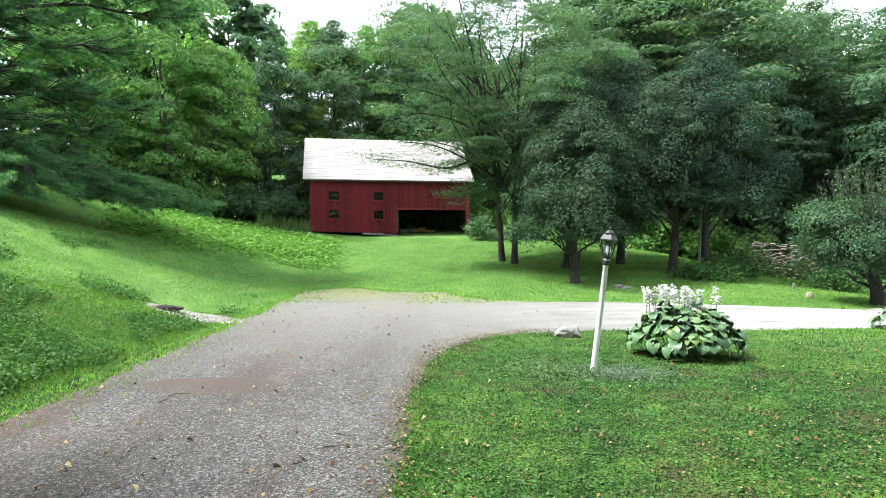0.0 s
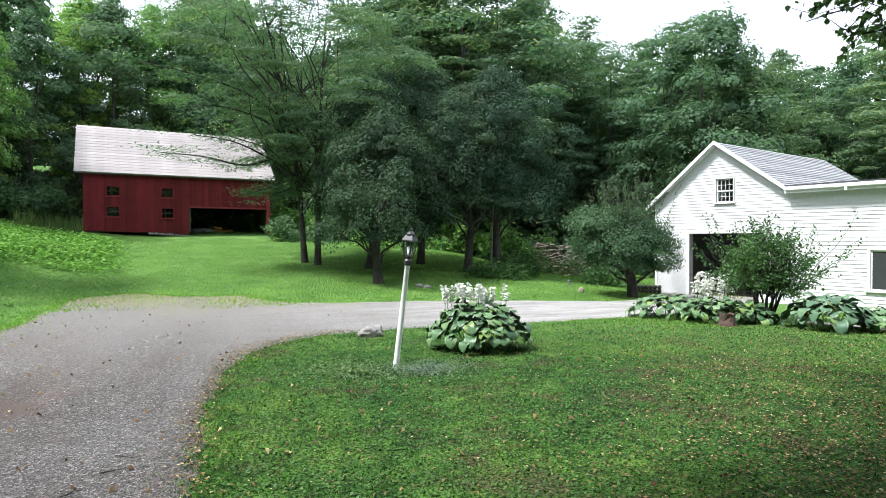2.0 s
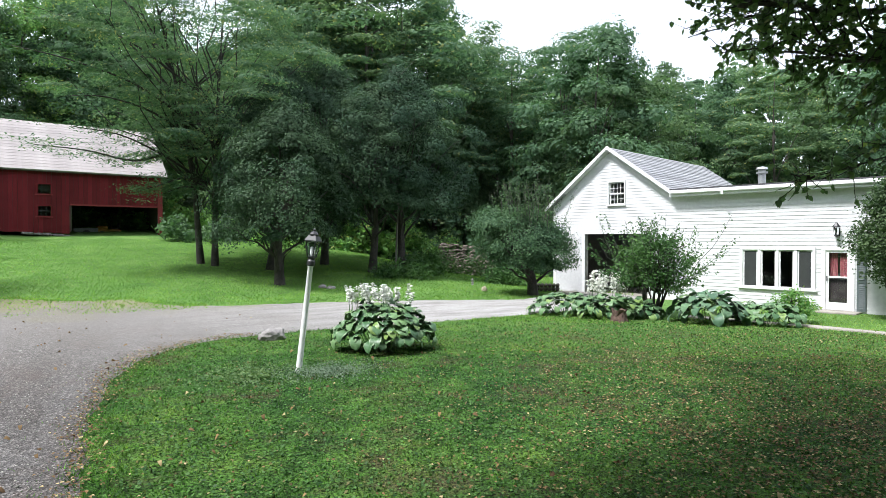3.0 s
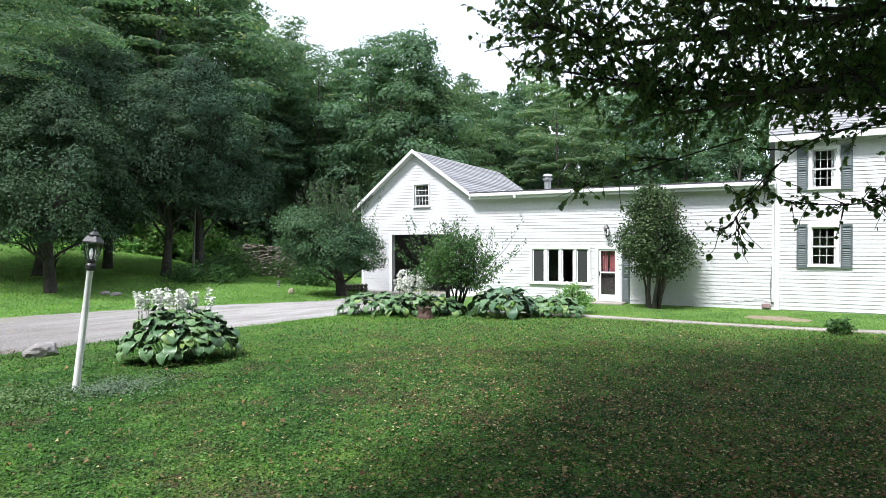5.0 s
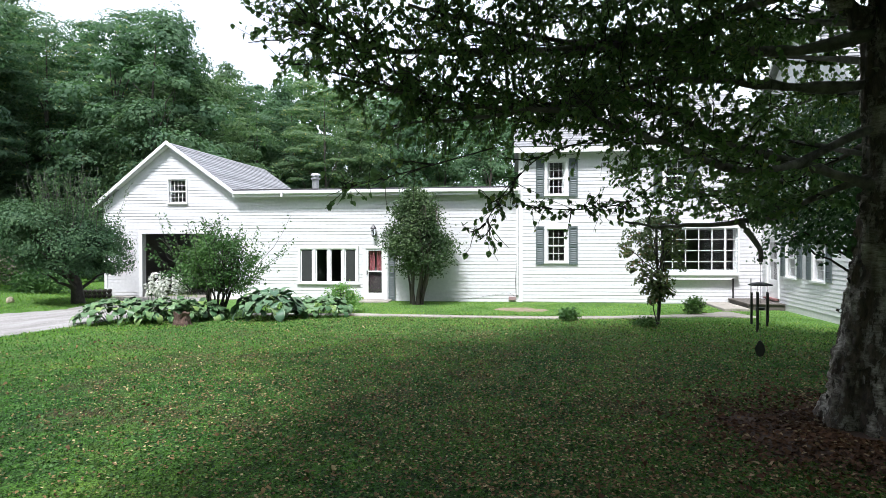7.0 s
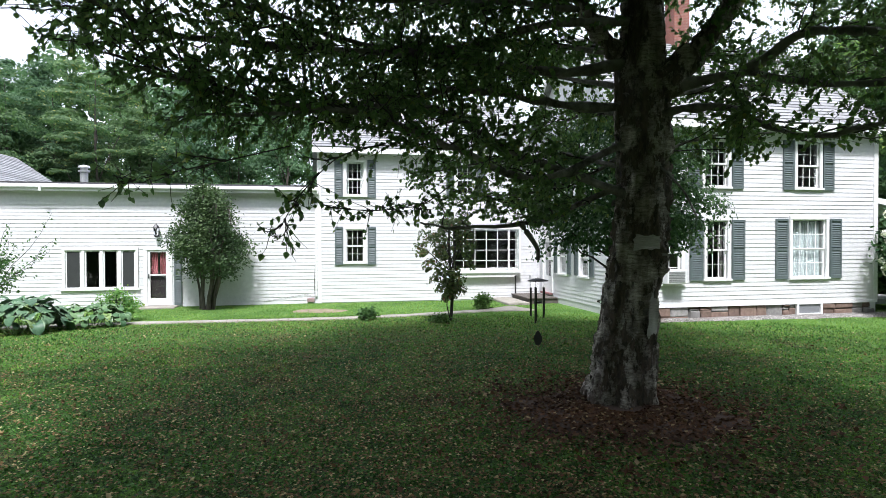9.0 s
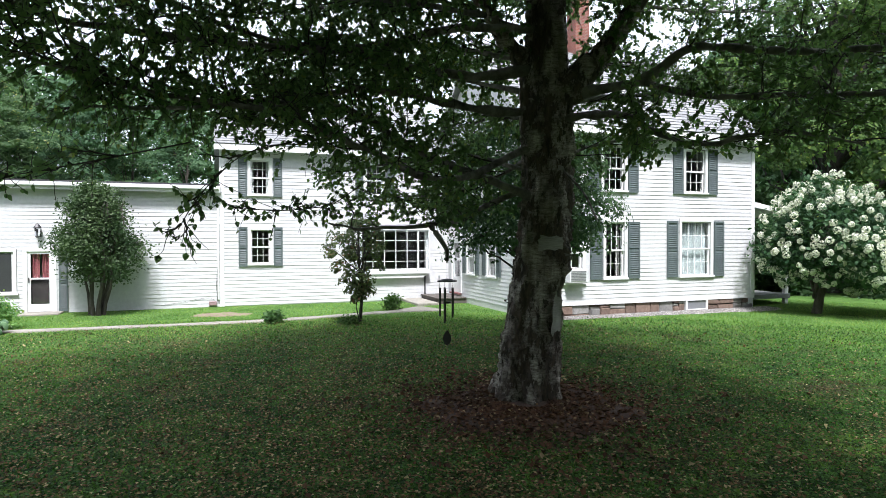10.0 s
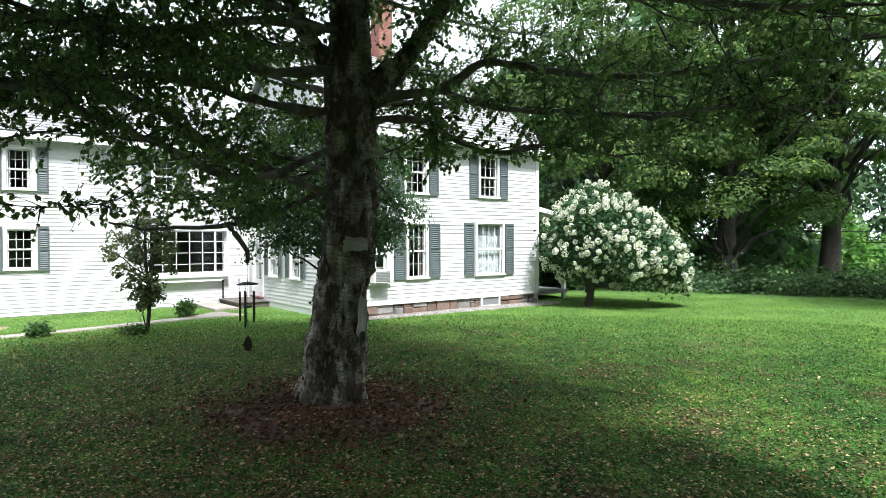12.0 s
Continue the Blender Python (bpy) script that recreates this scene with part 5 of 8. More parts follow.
BARN = pose(0, 0, 0, 0, 0, 10.5)
mower = tagged(new("riding_mower"), "small yellow riding mower parked in the barn", "mower")
mower.matrix_world = BARN @ Matrix.Translation((7.75, BY + 3.0, 2.5))
part("body", boxes((-0.75, 0.75, -0.3, 0.3, 0.35, 0.62), (-0.75, -0.1, -0.28, 0.28, 0.62, 0.85), bevel=0.05), YELLOW_PAINT, mower)
part("mower_seat", boxes((0.2, 0.6, -0.22, 0.22, 0.62, 0.72), (0.55, 0.66, -0.22, 0.22, 0.72, 1.05), bevel=0.03), BLACK_METAL, mower)
for x in (-0.5, 0.5):
    for y in (-0.4, 0.3):
        part("wheel", lathe([(0.12, 0), (0.25, 0.02), (0.25, 0.1), (0.12, 0.12)], 16), BLACK_METAL, mower, at=pose(x, y, 0.25, -90, 0, 0))
cart = tagged(new("trailer"), "grey farm trailer standing in the dark barn bay", "trailer")
cart.matrix_world = BARN @ Matrix.Translation((6.3, BY + 3.0, 2.5))
part("bed", boxes((-0.7, 0.7, -0.5, 0.5, 0.4, 0.48), (-0.7, 0.7, -0.5, -0.45, 0.48, 0.7), (-0.7, 0.7, 0.45, 0.5, 0.48, 0.7)), surface("dull_grey_paint", (0.10, 0.105, 0.105), (0.20, 0.21, 0.21), 2, 22, 0.6), cart)
for y in (-0.6, 0.5):
    part("wheel", lathe([(0.1, 0), (0.28, 0.02), (0.28, 0.1), (0.1, 0.12)], 16), BLACK_METAL, cart, at=pose(0, y, 0.28, -90, 0, 0))

# ---- trees and shrubs ----
def bent(rng, a, b, n, wob, sag=0.0):
    """A limb from a to b with small bends."""
    a, b = np.asarray(a, float), np.asarray(b, float)
    ln = np.linalg.norm(b - a)
    p = [a + (b - a) * i / (n - 1) for i in range(n)]
    for i in range(1, n):
        p[i] = p[i] + rng.normal(size=3) * wob * ln * (i / n) ** 0.7 * 0.5
        p[i][2] += sag * ln * math.sin(math.pi * i / (n - 1) * 0.8)
    return np.array(p)


def taper(r0, r1, n):
    return [r0 + (r1 - r0) * (i / (n - 1)) ** 0.8 for i in range(n)]


def crown_tree(rng, height, bare, radius, clumps, per, leaf, width, leaf_mat, bark=None, trunk_r=0.22, shape="round", clump_r=0.9, flat=0.35, squash=0.55, limbs=9, lean=(0, 0), single=True, size_mix=(0.55, 1.35), droop=0.25):
    """Meshes of a broad-leaved tree: a tapered trunk with limbs, and a crown of leaf clumps with gaps between them."""
    bark = bark or BARK
    top = np.array((lean[0], lean[1], height * 0.93))
    tr = spline([(0, 0, -0.3), (lean[0] * 0.15 + rng.normal() * 0.1, lean[1] * 0.15 + rng.normal() * 0.1, height * 0.3), (lean[0] * 0.6 + rng.normal() * 0.25, lean[1] * 0.6 + rng.normal() * 0.25, height * 0.62), top], 12)
    lines = [(tr, [trunk_r * 1.35] + taper(trunk_r, 0.03, 11))]
    C = []
    mid = bare + (height - bare) * 0.5
    for i in range(clumps):
        for _ in range(20):
            z = rng.uniform(bare, height)
            f = (z - bare) / (height - bare)
            if shape == "round":
                r = radius * math.sqrt(max(0.02, 1 - (2 * f - 0.9) ** 2 / 1.25))
            elif shape == "cone":
                r = radius * (1 - f) ** 0.8 + 0.25
            elif shape == "vase":
                r = radius * (0.22 + 1.0 * f if f < 0.7 else 0.92 * math.sqrt(max(0.05, 1 - ((f - 0.7) / 0.32) ** 2)))
            elif shape == "umbrella":
                r = radius * (0.55 + 0.45 * math.sin(math.pi * min(1, f * 1.1)))
            else:
                r = radius * (0.75 + 0.25 * math.sin(math.pi * f)) * (1 - f ** 4)
            a = rng.uniform(0, 2 * math.pi)
            d = r * math.sqrt(rng.uniform(0.12, 1.0))
            lobes = 1 + 0.18 * math.sin(a * 3 + height) + 0.12 * math.sin(a * 5 + f * 7)
            c = np.array((d * lobes * math.cos(a) + lean[0] * f, d * lobes * math.sin(a) + lean[1] * f, z))
            if all(np.linalg.norm((c - k) * (1, 1, 1.5)) > clump_r * 0.55 for k in C[-40:]):
                break
        C.append(c)
    C = np.array(C)
    pick = C[rng.choice(len(C), min(limbs, len(C)), replace=False)]
    for c in pick:
        h0 = max(bare * 0.55, c[2] * rng.uniform(0.5, 0.8))
        k = min(11, max(0, int(h0 / (height * 0.93) * 11)))
        p = bent(rng, tr[k], c, 6, 0.12, 0.05)
        lines.append((p, taper(trunk_r * 0.33, 0.012, 6)))
    # each clump is a leafy dome that looks up and outwards, open beneath
    n = clumps * per
    axis = np.stack([C[:, 0] - lean[0] * C[:, 2] / height, C[:, 1] - lean[1] * C[:, 2] / height, np.full(clumps, radius * 0.9)], 1)
    axis = (axis / np.linalg.norm(axis, axis=1)[:, None]).repeat(per, 0)
    g = rng.normal(size=(n, 3))
    g /= np.linalg.norm(g, axis=1)[:, None]
    low = (g * axis).sum(axis=1)
    turn = (low < -0.15)[:, None]
    g = np.where(turn, g - 2 * axis * low[:, None], g)
    face = g.copy()
    face[:, 2] = face[:, 2] / max(squash, 0.25) * 0.6 + 0.25
    face /= np.linalg.norm(face, axis=1)[:, None]
    rag = 1 + 0.28 * np.sin(g[:, 0] * 5 + C.repeat(per, 0)[:, 1] * 3) * np.cos(g[:, 1] * 5 + C.repeat(per, 0)[:, 0] * 2)
    g *= (1 - 0.5 * rng.uniform(0, 1, size=(n, 1)) ** 2.2) * clump_r * rng.uniform(*size_mix, size=(clumps, 1)).repeat(per, 0) * rag[:, None]
    g[:, 2] *= squash
    g[:, 2] -= 0.5 * droop * (g[:, 0] ** 2 + g[:, 1] ** 2) / clump_r
    P = C.repeat(per, 0) + g
    return tubes("trunk", lines, bark, 6 if trunk_r < 0.3 else 8), leaf_mesh("crown", rng, P, leaf, width, leaf_mat, droop, flat, facing=face, single=single)


def plant(name, meshes, x, y, label, category, group="", turn=0.0, size=1.0, tall=1.0, parts=("trunk", "crown"), sink=0.0):
    ob = empty(name, label, category, group, at=Matrix.LocRotScale((x, y, land(x, y) - sink), Euler((0, 0, turn)), (size, size, size * tall)))
    for pn, me in zip(parts, meshes):
        if isinstance(me, list):
            for one in me:
                part(pn, one, None, ob)
        else:
            made = part(pn, me, None, ob)
            if pn in ("crown", "foliage", "flower_head", "twig"):
                made["kind"] = "stuff"
    return ob


nr = np.random.default_rng(11)

# woodland behind the barn, behind the house and beyond the lawn, with added trees out of view
KINDS = [
    crown_tree(nr, 17, 1.2, 4.6, 120, 230, 0.235, 0.19, LEAF_WOOD, shape="round", clump_r=1.45, flat=0.2, squash=0.6),
    crown_tree(nr, 19, 1.5, 4.2, 125, 230, 0.235, 0.19, LEAF_WOOD, shape="oval", clump_r=1.45, flat=0.2, squash=0.6),
    crown_tree(nr, 15, 0.9, 4.4, 115, 230, 0.225, 0.185, LEAF_LIGHT, shape="round", clump_r=1.35, flat=0.3, squash=0.45),
    crown_tree(nr, 18, 1.0, 3.6, 120, 230, 0.235, 0.17, LEAF_LIGHT, shape="oval", clump_r=1.35, flat=0.5, squash=0.4),
    crown_tree(nr, 20, 3.0, 5.0, 95, 260, 0.26, 0.14, LEAF_LOCUST, shape="umbrella", clump_r=1.7, flat=0.6, squash=0.25),
]
LITE = [crown_tree(nr, 17, 1.2, 4.8, 105, 44, 0.66, 0.5, LEAF_WOOD, shape="round", clump_r=1.5), crown_tree(nr, 19, 1.5, 4.4, 105, 44, 0.66, 0.5, LEAF_WOOD, shape="oval", clump_r=1.5),
        crown_tree(nr, 15, 0.9, 4.6, 95, 44, 0.64, 0.5, LEAF_WOOD, shape="round", clump_r=1.45)]
LABELS = ["full dark green broad-leaved woodland tree", "tall oval dark green woodland tree", "light green maple at the wood's edge", "slender light green tree with layered boughs", "tall spreading locust with open feathery crown"]
# compass angle, distance, kind, size
WOODS = [
    (-47, 40, 2, 1.0), (-42, 36, 2, 0.9), (-30, 46, 2, 1.0), (-24, 47, 2, 1.0), 
    (-20.5, 50, 2, 0.85), (-15.5, 56, 1, 0.84), (-12, 60, 3, 0.95), (-10, 58, 1, 0.95), (-7, 60, 3, 0.92), (-4, 62, 1, 1.0), (-1, 60, 1, 1.05),
    (2, 60, 0, 0.9), (6, 58, 4, 0.72), (9, 54, 1, 0.75), (12.5, 46, 4, 1.05), (15.5, 45, 4, 1.12), (18, 50, 0, 1.1), (20, 43, 4, 1.1), (23, 46, 4, 1.15), (26, 50, 1, 1.1), (33.2, 51, 4, 0.9),
    (29, 56, 4, 0.95), (32, 62, 4, 1.0), (35, 56, 0, 0.9), (38, 50, 4, 0.9),
    (41, 44, 0, 0.98), (44, 46, 0, 0.9), (46.5, 60, 1, 0.9), (49, 54, 4, 0.75), (52, 58, 0, 0.85), (55, 52, 4, 0.75), (58, 60, 1, 0.8), (62, 54, 1, 0.7), (66, 58, 4, 0.8), (70, 54, 0, 0.8),
    # unseen tree, added to shade the undergrowth at the lawn's edge
    (157, 27, 0, 0.85),
]
BACK_WOODS = [
    (75, 60, 0, 0.8), (80, 62, 1, 0.8), (86, 66, 0, 0.8), (92, 70, 2, 0.8), (-40, 54, 1, 1.0), (-34, 54, 0, 1.05), (-26, 58, 1, 1.1), (-19, 64, 0, 1.1), (10, 66, 0, 0.95), (16, 60, 1, 1.2), (21, 58, 0, 1.2), (28, 66, 1, 1.1),
    (36, 70, 1, 1.0), (43, 66, 0, 1.0), (53, 72, 1, 1.0), (61, 72, 0, 1.0),
    (-44, 60, 0, 1.0), (-30, 62, 2, 1.1), (-23, 66, 0, 1.0), (-16, 70, 1, 0.95), (-11, 72, 0, 1.0), (-5, 74, 1, 1.05), (-2, 70, 0, 1.15), (3, 68, 1, 0.9), (7, 66, 0, 0.95), (14, 58, 1, 1.1), (18, 56, 0, 1.2), (25, 62, 0, 1.2), (31, 70, 0, 1.0), (34, 66, 2, 1.1), (39, 64, 1, 0.95), (41, 56, 0, 1.0), (46, 72, 0, 1.05), (49, 66, 1, 0.85), (51, 64, 2, 0.95), (56, 66, 0, 0.9), (60, 60, 1, 0.75), (64, 66, 0, 0.85), (68, 70, 1, 0.8), (72, 64, 0, 0.75),
    (121, 40, 1, 0.75), (124, 44, 2, 0.9), (131, 48, 0, 0.9), (136, 40, 3, 1.0), (139, 60, 1, 1.0), (146, 66, 2, 0.9), (152, 64, 0, 1.0), (118, 52, 0, 1.0), (128, 56, 1, 1.1), (139, 62, 0, 1.0), (156, 50, 1, 1.0),
    # unseen trees, added to hold back sky light and shade the bank
    (-80, 14.0, 0, 0.75), (168, 26, 0, 0.95), (186, 24, 2, 1.0), (204, 26, 1, 0.9), (222, 24, 0, 0.95), (240, 27, 2, 0.95), (258, 30, 1, 0.85), (276, 30, 0, 0.8), (292, 34, 2, 0.9), (305, 40, 1, 0.95), (178, 36, 1, 1.1), (213, 36, 0, 1.1), (246, 38, 1, 1.1),
]


def woods():
    first = {}
    for i, (a, d, k, s) in enumerate(WOODS + [(a, d, 5 + k % 3, s) for a, d, k, s in BACK_WOODS]):
        x, y = az(a, d)
        turn, tall = (i * 2.39996) % 6.283, 0.92 + 0.16 * ((i * 0.618) % 1)
        m = Matrix.LocRotScale((x, y, land(x, y) - 0.1), Euler((0, 0, turn)), (s, s, s * tall))
        if k not in first:
            first[k] = plant("woodland_tree", (KINDS + LITE)[k], x, y, (LABELS + LABELS[:2] + ["broad dark green tree deep in the wood"])[k], "tree", "woodland trees")
            first[k].matrix_world = m
        else:
            ob = copy_thing(first[k], Matrix.Translation(m.translation) @ Euler((0, 0, turn)).to_matrix().to_4x4())
            ob.scale = (s, s, s * tall)


woods()

# ---- the old birch on the lawn ----
def reach(a, e, d):
    """A point by compass angle, rise angle and level distance from the hovering point."""
    return np.array((d * math.sin(radians(a)), d * math.cos(radians(a)), EYE[2] + d * math.tan(radians(e))))


STEM = [(100.0, -15.2, 8.75), (100.2, -13.2, 8.74), (100.6, -10.1, 8.7), (101.2, -4.9, 8.7), (101.8, -0.5, 8.7), (102.2, 5.0, 8.7), (102.1, 10.6, 8.7), (102.0, 15.5, 8.7), (102.1, 21.1, 8.7), (102.5, 27.9, 8.8), (102.3, 37.0, 8.9), (102.8, 46.0, 8.9)]
STEM_R = [0.54, 0.44, 0.385, 0.345, 0.335, 0.315, 0.33, 0.29, 0.225, 0.19, 0.12, 0.04]
FORKS = [
    (0.235, [(102.7, 11.6, 8.7), (105.6, 14.9, 8.6), (107.6, 17.2, 8.5), (110.1, 20.0, 8.4), (111.8, 23.1, 8.3), (114.2, 28.4, 8.0), (117.0, 36.0, 7.8)]),
    (0.155, [(101.3, 14.5, 8.7), (98.9, 17.2, 8.5), (96.8, 19.8, 8.3), (94.7, 22.9, 8.1), (92.4, 27.1, 7.8), (89.0, 35.0, 7.4)]),
    (0.085, [(101.2, 15.3, 8.65), (94.9, 14.7, 8.3), (88.7, 15.7, 7.8), (83.7, 16.5, 7.3), (76.5, 17.0, 6.6), (69.5, 18.6, 5.9), (63.3, 19.3, 5.4)]),
    (0.08, [(101.2, 11.6, 8.65), (94.9, 12.2, 8.2), (89.8, 13.3, 7.9), (85.2, 13.6, 7.4), (80.0, 12.6, 6.9), (75.5, 12.0, 6.4), (69.0, 11.6, 5.8), (61.5, 11.0, 5.3)]),
    (0.085, [(101.3, 3.8, 8.65), (95.9, 6.0, 8.2), (90.2, 8.3, 7.8), (84.7, 11.4, 7.4), (79.8, 12.9, 7.0), (75.2, 12.0, 6.6)]),
    (0.055, [(101.3, 5.0, 8.65), (95.9, 2.7, 8.3), (92.3, 1.4, 8.1), (87.6, 1.1, 7.7), (84.6, 1.3, 7.3), (81.7, 2.2, 7.0)]),
    (0.075, [(101.6, 18.4, 8.65), (95.0, 19.0, 7.8), (85.1, 16.8, 6.9), (74.8, 16.9, 6.2), (61.5, 17.0, 5.6), (57.0, 18.3, 5.2), (53.0, 19.2, 5.0)]),
    (0.06, [(101.3, 8.6, 8.65), (93.5, 5.8, 7.6), (86.5, 8.0, 6.7), (82.8, 9.6, 6.1), (77.3, 11.5, 5.7), (68.1, 12.6, 5.4), (61.5, 13.6, 5.1), (56.5, 14.8, 5.0)]),
    (0.09, [(102.6, 12.8, 8.65), (110.4, 13.7, 8.4), (114.2, 16.1, 8.2), (117.1, 15.8, 8.0), (122.0, 14.7, 7.6), (126.5, 14.2, 7.2), (133.3, 14.3, 6.8), (139.9, 14.8, 6.0), (146.1, 15.1, 5.4)]),
    (0.075, [(102.6, 10.8, 8.65), (107.9, 11.2, 8.4), (111.3, 9.7, 8.1), (115.7, 8.2, 7.6), (121.7, 8.6, 7.0), (127.6, 7.2, 6.4)]),
    (0.05, [(110.4, 13.7, 8.4), (116.6, 12.2, 7.6), (122.7, 11.6, 6.8), (129.0, 11.0, 6.0), (135.7, 11.6, 5.2), (141.4, 10.6, 4.8)]),
    (0.05, [(111.8, 23.1, 8.3), (121.7, 22.0, 7.0), (131.3, 19.8, 6.0), (139.8, 17.8, 5.4), (146.1, 17.8, 5.0)]),
    (0.05, [(113.0, 26.0, 8.2), (122.0, 27.0, 6.8), (133.0, 25.0, 5.8), (146.0, 23.0, 5.0), (158.0, 22.0, 4.6)]),
    (0.07, [(103.0, 15.0, 8.8), (107.5, 15.5, 10.4), (112.0, 14.5, 12.2), (116.0, 13.0, 13.6)]),
    (0.07, [(101.3, 16.5, 8.85), (96.0, 16.8, 10.6), (91.0, 16.0, 12.4)]),
    (0.07, [(102.0, 20.0, 8.9), (101.5, 21.5, 11.0), (100.5, 20.5, 13.2)]),
    (0.06, [(103.0, 12.0, 8.9), (112.0, 12.5, 10.4), (121.0, 12.5, 11.4)]),
    (0.06, [(101.5, 11.0, 8.9), (97.0, 11.0, 10.6), (93.0, 10.0, 12.2)]),
    (0.06, [(102.5, 22.0, 8.9), (109.0, 20.0, 10.8), (117.0, 18.5, 12.0), (124.0, 17.5, 12.6)]),
    (0.05, [(101.5, 18.0, 8.9), (92.0, 21.0, 9.5), (84.0, 20.5, 10.0), (76.0, 19.0, 10.4)]),
    (0.05, [(100.5, 16.0, 8.8), (92.0, 17.5, 9.8), (83.0, 17.2, 10.4), (74.0, 16.0, 10.6)]),
    (0.05, [(96.8, 19.8, 8.3), (88.0, 21.0, 7.0), (78.0, 21.0, 6.2), (68.0, 21.5, 5.6)]),
    (0.05, [(101.0, 13.0, 8.8), (93.0, 14.5, 10.2), (85.0, 14.2, 11.0), (77.0, 14.0, 11.2)]),
    (0.04, [(101.5, 6.0, 8.9), (95.0, 7.5, 9.8), (88.0, 7.0, 10.4), (82.0, 6.0, 10.6)]),
    (0.04, [(101.5, 8.0, 8.9), (96.0, 5.0, 10.0), (91.0, 3.8, 10.6), (86.0, 3.6, 10.8)]),
    (0.04, [(102.5, 7.0, 8.9), (107.0, 8.5, 9.8), (112.0, 8.5, 10.4)]),
    (0.05, [(101.8, 22.0, 8.7), (90.0, 24.5, 7.2), (76.0, 24.0, 6.0), (62.0, 24.0, 5.2)]),
]
SPRAYS = [
    (0.007, [(78.9, 8.8, 5.2), (74.8, 7.6, 4.9), (72.0, 5.0, 4.7), (70.4, 2.8, 4.6), (69.4, 1.0, 4.5)]),
    (0.007, [(70.4, 8.4, 5.2), (63.7, 6.6, 4.9), (59.2, 5.4, 4.8), (56.5, 4.8, 4.7)]),
    (0.007, [(85.6, 5.5, 6.4), (82.6, 3.4, 5.8), (80.9, 3.0, 5.4), (77.5, 2.7, 5.2), (73.6, 3.0, 5.0)]),
    (0.007, [(133.6, 18.0, 5.6), (135.7, 14.0, 5.0), (137.6, 11.2, 4.7), (138.7, 8.6, 4.5)]),
    (0.007, [(61.0, 16.8, 5.5), (55.5, 15.6, 5.2), (51.0, 15.4, 5.0)]),
    (0.02, [(102.9, 7.0, 8.5), (105.3, 4.4, 8.3), (106.6, 1.8, 8.2)]),
    (0.042, [(91.3, 1.6, 8.05), (92.0, 0.6, 8.0), (92.6, -0.3, 8.0), (92.95, -1.0, 8.0), (92.95, -1.9, 8.0)]),
]
BARE_SPRAYS = 2


BIRCH_PLATE = surface("papery_birch_bark", (0.09, 0.077, 0.066), (0.42, 0.40, 0.375), 3.0, 16.0, 0.75, 0.5, 0.012, per_piece=0.6, stretch=(1, 1, 5))


PAPER = surface("pale_birch_paper", (0.16, 0.15, 0.14), (0.50, 0.48, 0.455), 3.4, 9.0, 0.6, 0.4, 0.008, per_piece=0.3, stretch=(1, 1, 9))


